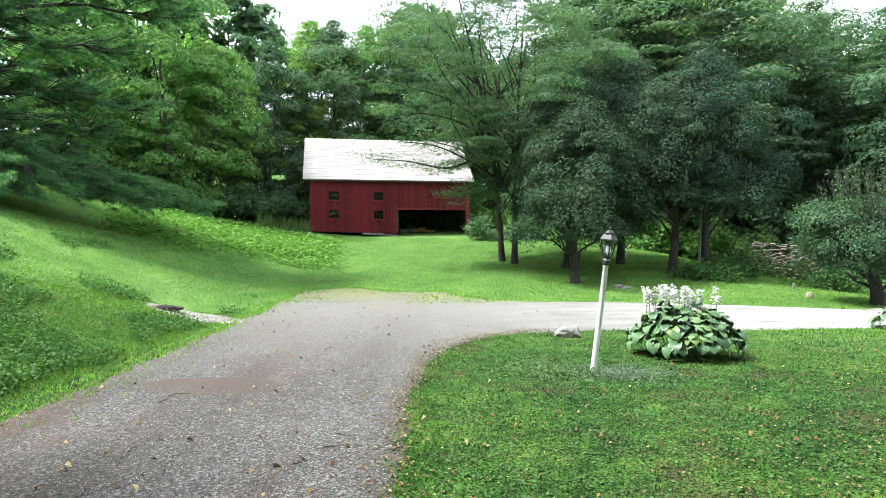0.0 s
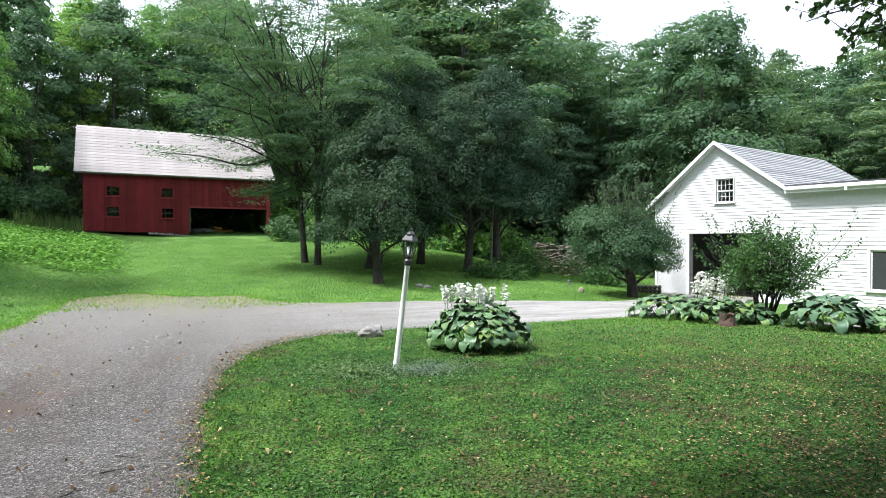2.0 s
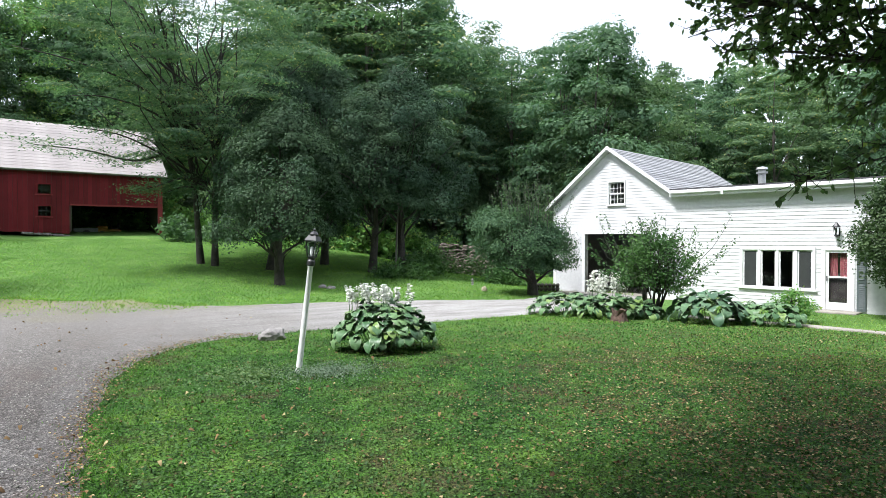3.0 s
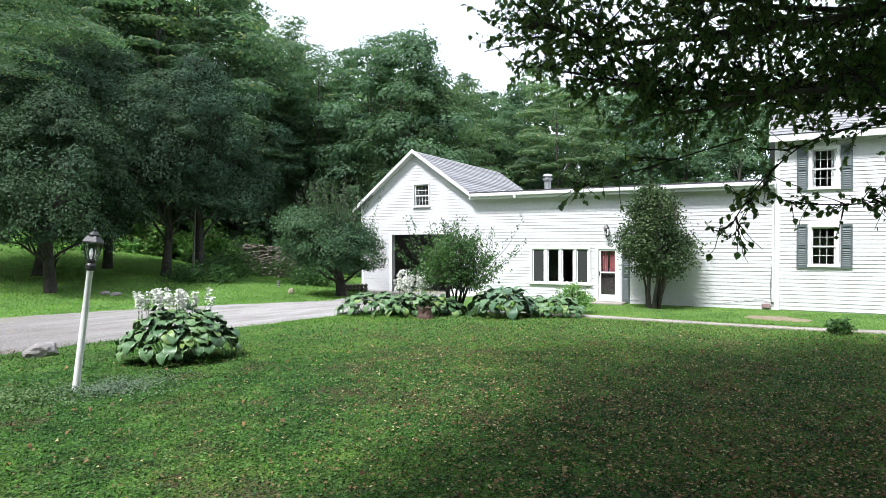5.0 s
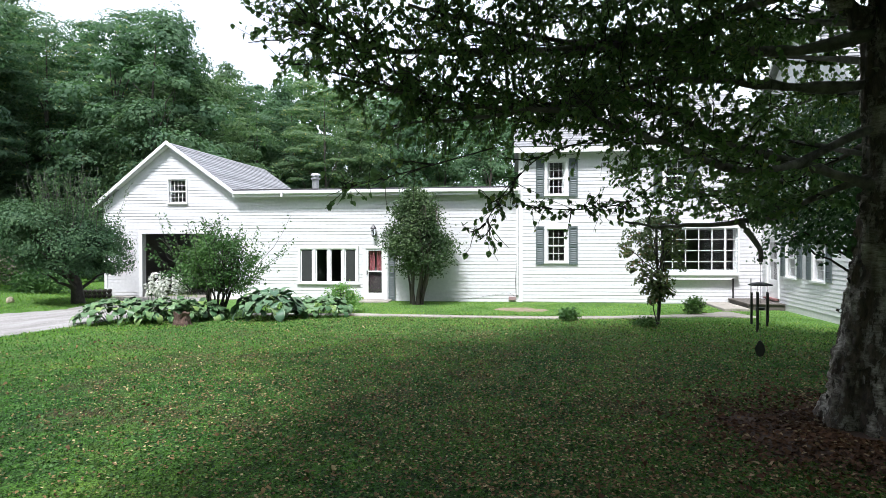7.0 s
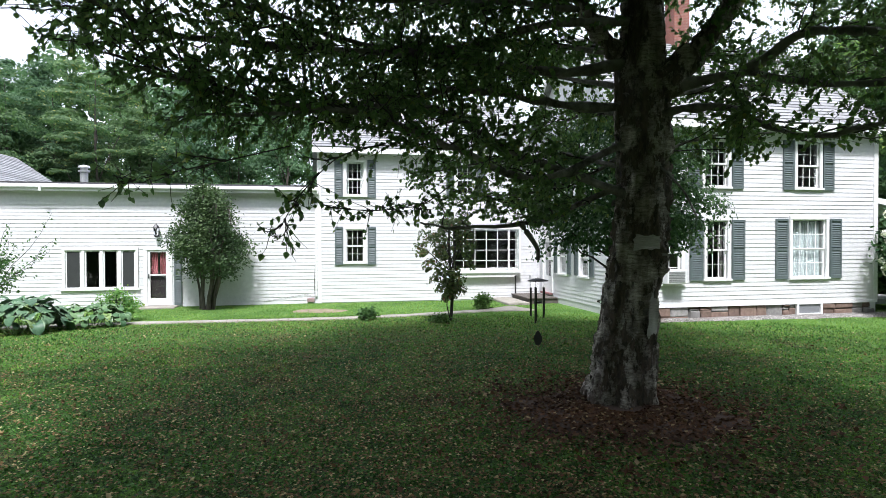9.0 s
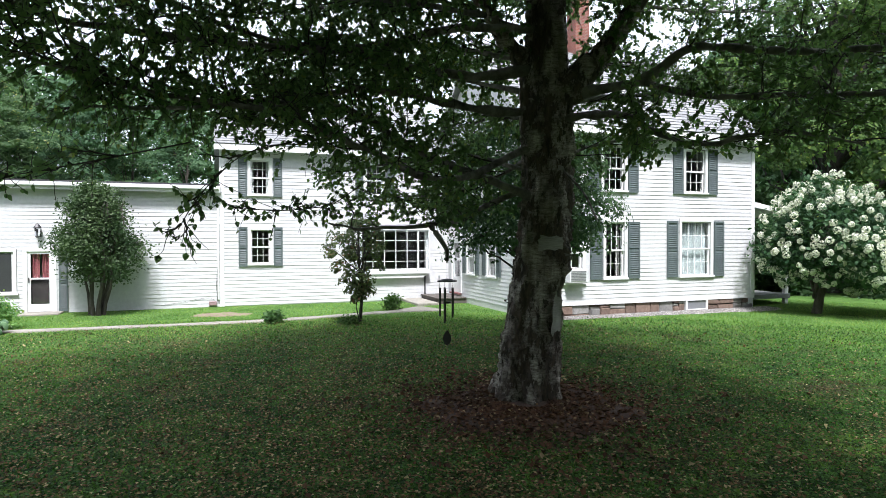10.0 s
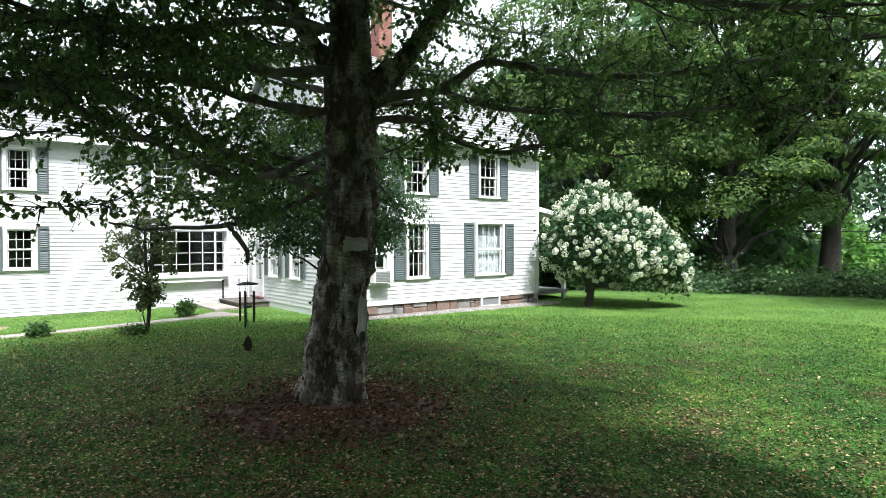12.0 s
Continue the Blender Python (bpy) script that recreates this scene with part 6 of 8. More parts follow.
def birch():
    rng = np.random.default_rng(21)
    ob = empty("birch_tree", "old leaning birch with peeling grey-brown bark", "tree", at=Matrix.Translation((8.6, -1.55, 0.08)))
    inv = np.array((8.6, -1.55, 0.08))
    # stem with flutes, flaking bark, knots and a flared foot
    rows, sides = 210, 72
    pts = spline([reach(*p) for p in STEM], rows) - inv
    rad = np.interp(np.linspace(0, 11, rows), range(12), STEM_R)
    KNOTS = ((2.72, -0.15, 0.10, 0.17, 0.4), (1.95, 0.75, 0.12, 0.15, 0.35), (3.45, 0.9, 0.08, 0.12, 0.3), (2.2, -0.9, 0.06, 0.1, 0.3), (1.2, 1.0, 0.05, 0.1, 0.3))

    def girth(a, z, r):
        q = Vector((math.cos(a) * 1.1, math.sin(a) * 1.1, z * 0.5))
        foot = math.exp(-max(0.0, z) / 0.30)
        k = 1 + 0.10 * noise.noise(q * 2.1) + 0.05 * noise.noise(q * 6) + foot * 0.20 * math.sin(a * 6 + 1.0 + 0.8 * math.sin(a * 2))
        flake = noise.noise(Vector((q.x * 3.2, q.y * 3.2, z * 2.6)))
        rough = noise.noise(Vector((q.x * 9, q.y * 9, z * 7)))
        fine = noise.noise(Vector((q.x * 22, q.y * 22, z * 30)))
        r = r * k + (0.026 if flake > 0.08 else -0.014) + 0.05 * abs(rough) + 0.011 * fine
        for hz, ha, hs, wz, wa in KNOTS:
            da = (a - (math.pi + 0.1 + ha) + math.pi) % (2 * math.pi) - math.pi
            d2 = ((z - hz) / wz) ** 2 + (da / wa) ** 2
            r += hs * math.exp(-d2) - hs * 0.9 * math.exp(-d2 * 7) + hs * 0.3 * math.exp(-d2) * noise.noise(q * 17)
        return r

    V, Fc = [], []
    for i in range(rows):
        for k in range(sides):
            a = 2 * math.pi * k / sides
            r = girth(a, pts[i][2], rad[i])
            V.append((pts[i][0] + r * math.cos(a), pts[i][1] + r * math.sin(a), pts[i][2]))
    for i in range(rows - 1):
        for k in range(sides):
            a, b = i * sides + k, i * sides + (k + 1) % sides
            Fc.append((a, b, b + sides, a + sides))
    trunk = part("trunk", mesh_of("trunk", V, Fc, BIRCH_BARK, True), None, ob)
    # wide sheets of pale paper bark that still cling to the stem
    for z0, ha, w, h in ((2.20, -0.05, 0.8, 0.19), (1.25, 0.45, 0.35, 0.5)):
        V2, F2 = [], []
        for u in range(7):
            for v in range(7):
                a = math.pi + 0.1 + ha + w * (u / 6 - 0.5) * (1 + 0.3 * noise.noise((v * 1.7, z0 * 9, 1.0)))
                zz = z0 + h * (v / 6 - 0.5) * (1 + 0.35 * noise.noise((u * 1.7, z0 * 7, 4.0)))
                j = min(rows - 2, max(0, int(np.searchsorted(pts[:, 2], zz)) - 1))
                r = rad[j] * 1.07 + 0.055 + 0.02 * noise.noise((a * 3, zz * 4, 8.0)) + 0.02 * (u in (0, 6) or v in (0, 6)) * rng.random()
                V2.append((pts[j][0] + r * math.cos(a), pts[j][1] + r * math.sin(a), zz))
        for u in range(6):
            for v in range(6):
                q0 = u * 7 + v
                F2.append((q0, q0 + 7, q0 + 8, q0 + 1))
        part("bark_sheet", mesh_of("bark_sheet", V2, F2, PAPER, True), None, trunk)
    # loose curls of bark
    for i in range(110):
        z0 = rng.uniform(0.35, 4.4)
        a0, w, h = rng.uniform(0, 6.283), rng.uniform(0.05, 0.2), rng.uniform(0.03, 0.11)
        V2, F2 = [], []
        lift, skew = rng.uniform(0.015, 0.055), rng.normal() * 0.3
        for u in range(4):
            for v in range(4):
                a = a0 + w * (u / 3 - 0.5) * (1 + 0.4 * rng.normal() * (v in (0, 3)))
                zz = z0 + h * (v / 3 - 0.5) * (1 - 0.25 * u * rng.random()) + skew * w * u / 3 * 0.2
                j = min(rows - 2, max(0, int(np.searchsorted(pts[:, 2], zz)) - 1))
                c, r = pts[j], rad[j]
                r = girth(a, zz, r) + 0.004 + (lift * (u / 3) ** 2 if i % 2 else lift * (v / 3) ** 2)
                V2.append((c[0] + r * math.cos(a), c[1] + r * math.sin(a), zz))
        for u in range(3):
            for v in range(3):
                q0 = u * 4 + v
                F2.append((q0, q0 + 4, q0 + 5, q0 + 1))
        part("bark_curl", mesh_of("bark_curl", V2, F2, BARK if i % 3 == 0 else BIRCH_PLATE, True), None, trunk)
    for i, (r0, line) in enumerate(FORKS):
        p = spline([reach(*q) for q in line], 5 * len(line)) - inv
        p += np.cumsum(rng.normal(size=p.shape) * 0.011, axis=0)
        gnarl = 1 + 0.16 * rng.normal(size=len(p)).clip(-1.4, 1.6)
        part("limb", tubes("limb", [(p, np.array(taper(r0 if i < 2 else r0 * 0.85, 0.012, len(p))) * gnarl)], BIRCH_BARK if i < 2 else LIMB_BARK, 10), None, ob)
    # side branches, twigs and hanging leaves
    twigs, C, H = [], [], []

    LOW_A = (48, 53, 58, 62, 70, 80, 84, 90, 96, 101, 106, 113, 120, 126, 131, 140, 150)
    LOW_E = (17, 14.5, 8.5, 6.8, 6.6, 5.0, 2.2, 1.5, 0.5, 0.5, 4.2, 7, 5.5, 4.0, 3.5, 4.5, 5)

    def hangs_low(p):
        w = p + inv
        a = math.degrees(math.atan2(w[0], w[1]))
        return math.degrees(math.atan2(w[2] - EYE[2], math.hypot(w[0], w[1]))) < np.interp(a, LOW_A, LOW_E)

    def thin(p):
        w = p + inv
        return rng.random() < np.interp(math.degrees(math.atan2(w[0], w[1])), (50, 58, 64, 71, 74, 82, 86, 118, 132, 140), (0.42, 0.16, 0.04, 0.0, 0.03, 0.05, 0.02, 0.0, 0.4, 0.55))

    def dress(line, r0, n_side, reach_m, start=0.2, leaves=18, free=False):
        for j in range(n_side):
            f = start + (1 - start) * (j + rng.uniform(0, 1)) / n_side
            k = min(len(line) - 2, int(f * (len(line) - 1)))
            d = line[k + 1] - line[k]
            d /= np.linalg.norm(d) + 1e-9
            side = np.cross(d, (0, 0, 1)) * (1 if rng.random() < 0.5 else -1)
            go = d * rng.uniform(0.3, 0.9) + side * rng.uniform(0.3, 1.0) + np.array((0, 0, rng.uniform(-0.12, 0.5)))
            go /= np.linalg.norm(go)
            ln = reach_m * rng.uniform(0.5, 1.15) * (1.1 - 0.5 * f)
            b = bent(rng, line[k], line[k] + go * ln, 6, 0.10, -0.06)
            if not free and hangs_low(b[3]):
                continue
            twigs.append((b, taper(0.012, 0.004, 6)))
            for q in range(7):
                g = rng.uniform(0.2, 1.0)
                s = b[min(4, int(g * 5))] * (1 - (g * 5) % 1) + b[min(5, int(g * 5) + 1)] * ((g * 5) % 1)
                t = go * rng.uniform(0.1, 0.8) + rng.normal(size=3) * 0.6 + np.array((0, 0, -0.10))
                t /= np.linalg.norm(t)
                tl = rng.uniform(0.10, 0.24) if free else rng.uniform(0.25, 0.6)
                tw = bent(rng, s, s + t * tl, 4, 0.12, -0.1)
                if not free and hangs_low(tw[-1]):
                    continue
                if not free and thin(tw[0]):
                    continue
                twigs.append((tw, taper(0.004, 0.002, 4)))
                m = int(rng.uniform(0.6, 1.3) * leaves)
                u = rng.uniform(0.1, 1.0, size=m)
                base = tw[0] + (tw[-1] - tw[0]) * u[:, None]
                C.append(base)
                hd = rng.normal(size=(m, 3)) * 0.55 + t * 0.5
                hd[:, 2] -= 0.75
                H.append(hd)

    for i, (r0, line) in enumerate(FORKS):
        p = spline([reach(*q) for q in line], 30) - inv
        ln = np.linalg.norm(np.diff(p, axis=0), axis=1).sum()
        thick = 6.4 if i in (0, 1, 13, 14, 15, 16, 17, 18, 19, 20, 22, 23, 24, 25) else 7.6 if i in (2, 3, 6, 7, 21, 26) else 6.0
        dress(p, r0, int(ln * thick), 1.05, 0.22 if r0 > 0.07 else 0.15)
    for i, (r0, line) in enumerate(SPRAYS):
        p = spline([reach(*q) for q in line], 16) - inv
        if i >= len(SPRAYS) - BARE_SPRAYS:
            part("limb", tubes("limb", [(p, taper(r0, r0 * 0.6, 16))], LIMB_BARK, 8), None, ob)
        else:
            twigs.append((p, taper(r0, 0.004, 16)))
        if i < len(SPRAYS) - BARE_SPRAYS:
            ln = np.linalg.norm(np.diff(p, axis=0), axis=1).sum()
            dress(p, r0, int(ln * 4) + 2, 0.22, 0.25, 3.5, True)
    part("twig", tubes("twig", twigs, BARK_DARK, 3), None, ob)["kind"] = "stuff"
    C, H = np.vstack(C), np.vstack(H)
    size = np.interp(np.linalg.norm(C[:, :2], axis=1), (1.0, 4.2), (0.070, 0.048))[:, None]
    part("leaves", broad_leaf_mesh("leaves", rng, C, H, size, size * 0.82, LEAF_BIRCH), None, ob, "hanging dark green birch leaves")["kind"] = "stuff"
    # upper crown, overhead and out of view, placed to shade the lawn
    n = 64000
    g = rng.normal(size=(n, 3))
    g /= np.linalg.norm(g, axis=1)[:, None]
    lob = 1 + 0.2 * np.sin(np.arctan2(g[:, 1], g[:, 0]) * 4 + 1) + 0.12 * np.sin(np.arctan2(g[:, 1], g[:, 0]) * 9)
    P = g * (rng.uniform(0.05, 1, size=(n, 1)) ** 0.6) * (8.4, 7.4, 3.0) * lob[:, None] + (-3.4, 0.3, 8.8)
    # outline trimmed by where its shade lands: cut back south-east, thin on the north
    X, Y = P[:, 0] + inv[0], P[:, 1] + inv[1]
    edge = -5.6 + 0.35 * (X + 0.6 * P[:, 2] - 9.0)
    P = P[((Y > edge) | (rng.random(n) < 0.12)) & ((Y < 4.6) | (rng.random(n) < 0.45))]
    away = np.hypot(P[:, 0] + inv[0], P[:, 1] + inv[1])
    P = P[(P[:, 2] > 5.2 + 0.12 * np.hypot(P[:, 0], P[:, 1])) & (P[:, 2] + inv[2] - EYE[2] > away * 0.46)]
    # added low leaf mass overhead, out of view, that shades the near lawn
    g = rng.normal(size=(15000, 3))
    g /= np.linalg.norm(g, axis=1)[:, None]
    Q = g * (rng.uniform(0.05, 1, size=(15000, 1)) ** 0.5) * (3.6, 5.2, 0.9) + (1.0, -0.4, 5.7)
    Q = Q[Q[:, 2] - EYE[2] > 0.5 * np.hypot(Q[:, 0], Q[:, 1])] - inv
    P = np.vstack([P, Q])
    part("upper_crown", leaf_mesh("upper_crown", rng, P, 0.24, 0.22, LEAF_BIRCH, 0.3, 0.4, single=True), None, ob)["kind"] = "stuff"
    return ob


birch()

# ---- trees round the barn lawn ----
pr = np.random.default_rng(31)
for a, d, h, bare, r, lean, lab in ((5.5, 33, 15.5, 5.0, 5.8, (-2.5, -0.6), "tall forked locust with airy layered boughs"), (6.6, 32.2, 13.5, 5.0, 5.0, (0.4, -0.6), "slim locust with airy layered boughs")):
    t = crown_tree(pr, h, bare, r, 85, 480, 0.15, 0.066, LEAF_LOCUST, bark=BARK_DARK, trunk_r=0.16, shape="umbrella", clump_r=1.5, flat=0.6, squash=0.22, limbs=34, lean=lean, droop=0.35)
    plant("locust_tree", t, *az(a, d), lab, "tree", "trees by the barn lawn")
# a low bough that reaches across the barn roof
lo = np.array(az(4.8, 31.5))
ob = empty("locust_bough", "long low locust bough hanging across the barn roof", "branch", at=Matrix.Translation((*lo, 0)))
inv = np.array((*lo, 0.0))
tip_lines, P = [], []
for ends in ([(5.6, 5.2, 32.8), (2.5, 7.2, 31.5), (-0.6, 8.6, 30.5), (-4.0, 9.0, 29.8)], [(2.5, 7.2, 31.5), (0.2, 6.6, 30.6), (-3.0, 7.2, 30.0), (-6.6, 7.4, 29.5)], [(6.0, 9.0, 32.8), (1.0, 12.5, 31.0), (-4.0, 14.0, 30.0), (-8.0, 14.5, 30.0)], [(6.0, 12.0, 32.8), (0.0, 16.0, 31.0), (-6.5, 17.5, 30.0)], [(6.0, 5.0, 32.6), (4.4, 5.4, 31.6), (2.6, 4.8, 30.8), (0.4, 4.0, 30.3)], [(5.8, 4.4, 32.6), (4.2, 4.6, 31.4), (2.4, 3.9, 30.6)], [(6.0, 7.0, 32.8), (2.6, 10.2, 31.4), (-1.5, 11.5, 30.4), (-5.0, 11.2, 30.0)]):
    p = spline([np.array((d * math.sin(radians(a)), d * math.cos(radians(a)), EYE[2] + d * math.tan(radians(e)))) for a, e, d in ends], 14) - inv
    tip_lines.append((p, taper(0.08, 0.015, 14)))
    for q in p[4:]:
        for _ in range(2):
            P.append(q + pr.normal(size=3) * (0.7, 0.7, 0.16) + pr.normal(size=(60, 3)) * (0.42, 0.42, 0.08))
for ln in tip_lines:
    part("bough", tubes("bough", [ln], BARK_DARK, 7), None, ob)
part("foliage", leaf_mesh("foliage", pr, np.vstack(P), 0.15, 0.06, LEAF_LOCUST, 0.1, 0.7), None, ob)["kind"] = "stuff"
for a, d, h, bare, r, lab in ((11.2, 31, 9.5, 2.6, 2.8, "dense dark green apple tree"), (12.1, 26.5, 7.2, 1.9, 2.3, "bushy grey-green apple tree on several stems"), (16.0, 33, 10.5, 3.0, 3.2, "dense dark green fruit tree"), (20.3, 30.5, 9.2, 3.0, 3.0, "shaggy dark green apple tree"), (23.1, 31, 10.0, 3.2, 3.0, "old apple tree with a bare trunk")):
    t = crown_tree(pr, h, bare, r * 1.08, 120, 440, 0.098, 0.068, LEAF_APPLE, bark=BARK_DARK, trunk_r=0.2, shape="oval", clump_r=0.85, flat=0.1, squash=0.6, limbs=36, size_mix=(0.4, 1.5), droop=0.5, lean=(pr.normal() * 0.4, 0))
    plant("apple_tree", t, *az(a, d), lab, "tree", "trees by the barn lawn")
# dead tip standing out of the old apple tree
dead = empty("dead_branch", "bare grey dead branch rising through the apple crown", "branch", at=Matrix.Translation((*az(22.5, 30.4), land(*az(22.5, 30.4)))))
lines = [(bent(pr, (0, 0, 0.0), (0.2, 0, 9.9), 8, 0.02), taper(0.06, 0.012, 8))]
for i in range(26):
    z = pr.uniform(6.2, 9.6)
    b = bent(pr, (0.15, 0, z), (0.15 + pr.normal() * 0.55, pr.normal() * 0.55, z + pr.uniform(0.4, 1.2)), 5, 0.15)
    lines.append((b, taper(0.012, 0.005, 5)))
part("dead_wood", tubes("dead_wood", lines, surface("dead_wood", (0.10, 0.095, 0.085), (0.19, 0.18, 0.16), 2, 14, 0.9), 5), None, dead)

# spreading apple tree by the garage corner
t = crown_tree(pr, 3.25, 1.1, 1.72, 150, 300, 0.078, 0.052, LEAF_GARDEN_APPLE, bark=BARK_DARK, trunk_r=0.24, shape="round", clump_r=0.55, flat=0.1, squash=0.75, limbs=34, lean=(-1.2, 0.4), single=False)
plant("apple_tree", t, *az(35.2, 25.2), "low spreading apple tree with a leaning trunk", "tree")


def shoots(rng, n, z0, z1, r, leaf, w, mat, per=34, spread=0.25, bark=None):
    """Upright young shoots with leaves along them."""
    lines, P = [], []
    for i in range(n):
        a, d = rng.uniform(0, 6.283), r * math.sqrt(rng.uniform(0, 1))
        p0 = np.array((d * math.cos(a), d * math.sin(a), z0))
        p1 = p0 + (rng.normal() * spread + 0.2 * p0[0], rng.normal() * spread + 0.2 * p0[1], (z1 - z0) * rng.uniform(0.5, 1.0))
        b = bent(rng, p0, p1, 6, 0.06)
        lines.append((b, taper(0.012, 0.004, 6)))
        u = rng.uniform(0.15, 1, per)
        P.append(b[0] + (b[-1] - b[0]) * u[:, None] + rng.normal(size=(per, 3)) * 0.05)
    return tubes("shoots", lines, bark or BARK_DARK, 4), leaf_mesh("shoot_leaves", rng, np.vstack(P), leaf, w, mat, 0, 0.2)


a1, a2 = az(34.6, 25.0)
ob = empty("apple_shoots", "upright water shoots on the spreading apple tree", "shoots", at=Matrix.Translation((a1, a2, land(a1, a2) + 2.75)))
for nm, me in zip(("shoot", "shoot_leaves"), shoots(pr, 80, -0.3, 2.0, 1.35, 0.085, 0.05, LEAF_GARDEN_APPLE, 34, 0.3)):
    part(nm, me, None, ob)["kind"] = "stuff"


# ---- shrubs ----
def shrub(rng, height, radius, stems, clumps, per, leaf, width, mat, bark, clump_r=0.3, foot=0.25, low=0.35, squash=0.8, shape=1.0, droop=0.15):
    """A many-stemmed shrub: stems fan out from the foot and carry leaf clumps."""
    lines, C = [], []
    for i in range(stems):
        a = 2 * math.pi * i / stems + rng.normal() * 0.3
        r = radius * rng.uniform(0.25, 0.85)
        p0 = np.array((foot * rng.uniform(0.2, 1) * math.cos(a), foot * rng.uniform(0.2, 1) * math.sin(a), -0.1))
        p1 = np.array((r * math.cos(a), r * math.sin(a), height * rng.uniform(0.65, 0.95)))
        b = bent(rng, p0, p1, 8, 0.06, 0.03)
        lines.append((b, taper(0.045 * height / 3, 0.01, 8)))
    for i in range(clumps):
        f = rng.uniform(0, 1) ** 0.9
        z = height * (low + (1 - low) * f)
        env = radius * (math.sin(math.pi * (0.18 + 0.8 * f)) ** 0.7) * shape
        a, d = rng.uniform(0, 6.283), env * math.sqrt(rng.uniform(0.05, 1.0)) * (1 + 0.15 * math.sin(7 * f))
        c = np.array((d * math.cos(a), d * math.sin(a), z))
        C.append(c)
        if i % 3 == 0:
            src = lines[rng.integers(0, stems)][0][rng.integers(3, 8)]
            lines.append((bent(rng, src, c, 4, 0.1), taper(0.012, 0.004, 4)))
    C = np.array(C)
    n = clumps * per
    g = rng.normal(size=(n, 3)) * clump_r * 0.55
    g[:, 2] *= squash
    return [tubes("stem", [ln], bark, 7) for ln in lines[:stems]], tubes("twig", lines[stems:], bark, 5), leaf_mesh("foliage", rng, C.repeat(per, 0) + g, leaf, width, mat, droop, 0.25)


SP = ("stem", "twig", "foliage")
t = shrub(pr, 2.35, 1.15, 16, 105, 62, 0.085, 0.05, LEAF_SHRUB, BARK_DARK, 0.26, 0.25, 0.34, 0.6, 1.1)
ob = plant("garden_shrub", t, *az(45.6, 19.3), "loose light green shrub in the hosta bed", "shrub", parts=SP)
for nm, me in zip(("shoot", "shoot_leaves"), shoots(pr, 90, 0.7, 3.0, 0.75, 0.085, 0.05, LEAF_SHRUB, 60, 0.62)):
    part(nm, me, None, ob)["kind"] = "stuff"
t = shrub(pr, 4.0, 1.2, 11, 230, 84, 0.10, 0.056, LEAF_LILAC, BARK, 0.33, 0.3, 0.30, 0.8)
plant("lilac_bush", t, *az(63.3, 22.3), "tall grey-green lilac against the white wall", "shrub", parts=SP)
t = crown_tree(pr, 2.8, 0.62, 0.88, 95, 46, 0.105, 0.055, LEAF_YOUNG, bark=BARK_DARK, single=False, trunk_r=0.05, shape="vase", clump_r=0.2, flat=0.3, squash=0.8, limbs=20)
plant("young_tree", t, *az(84.8, 17.1), "small young tree with dark reddish-green leaves", "tree")
t = crown_tree(pr, 4.7, 2.05, 1.9, 130, 175, 0.09, 0.065, LEAF_GARDEN_APPLE, bark=BARK_DARK, single=False, trunk_r=0.1, shape="round", clump_r=0.6, flat=0.3, squash=0.7, limbs=20)
plant("garden_tree", t, *az(100.2, 14.2), "bushy green tree in front of the house corner", "tree")


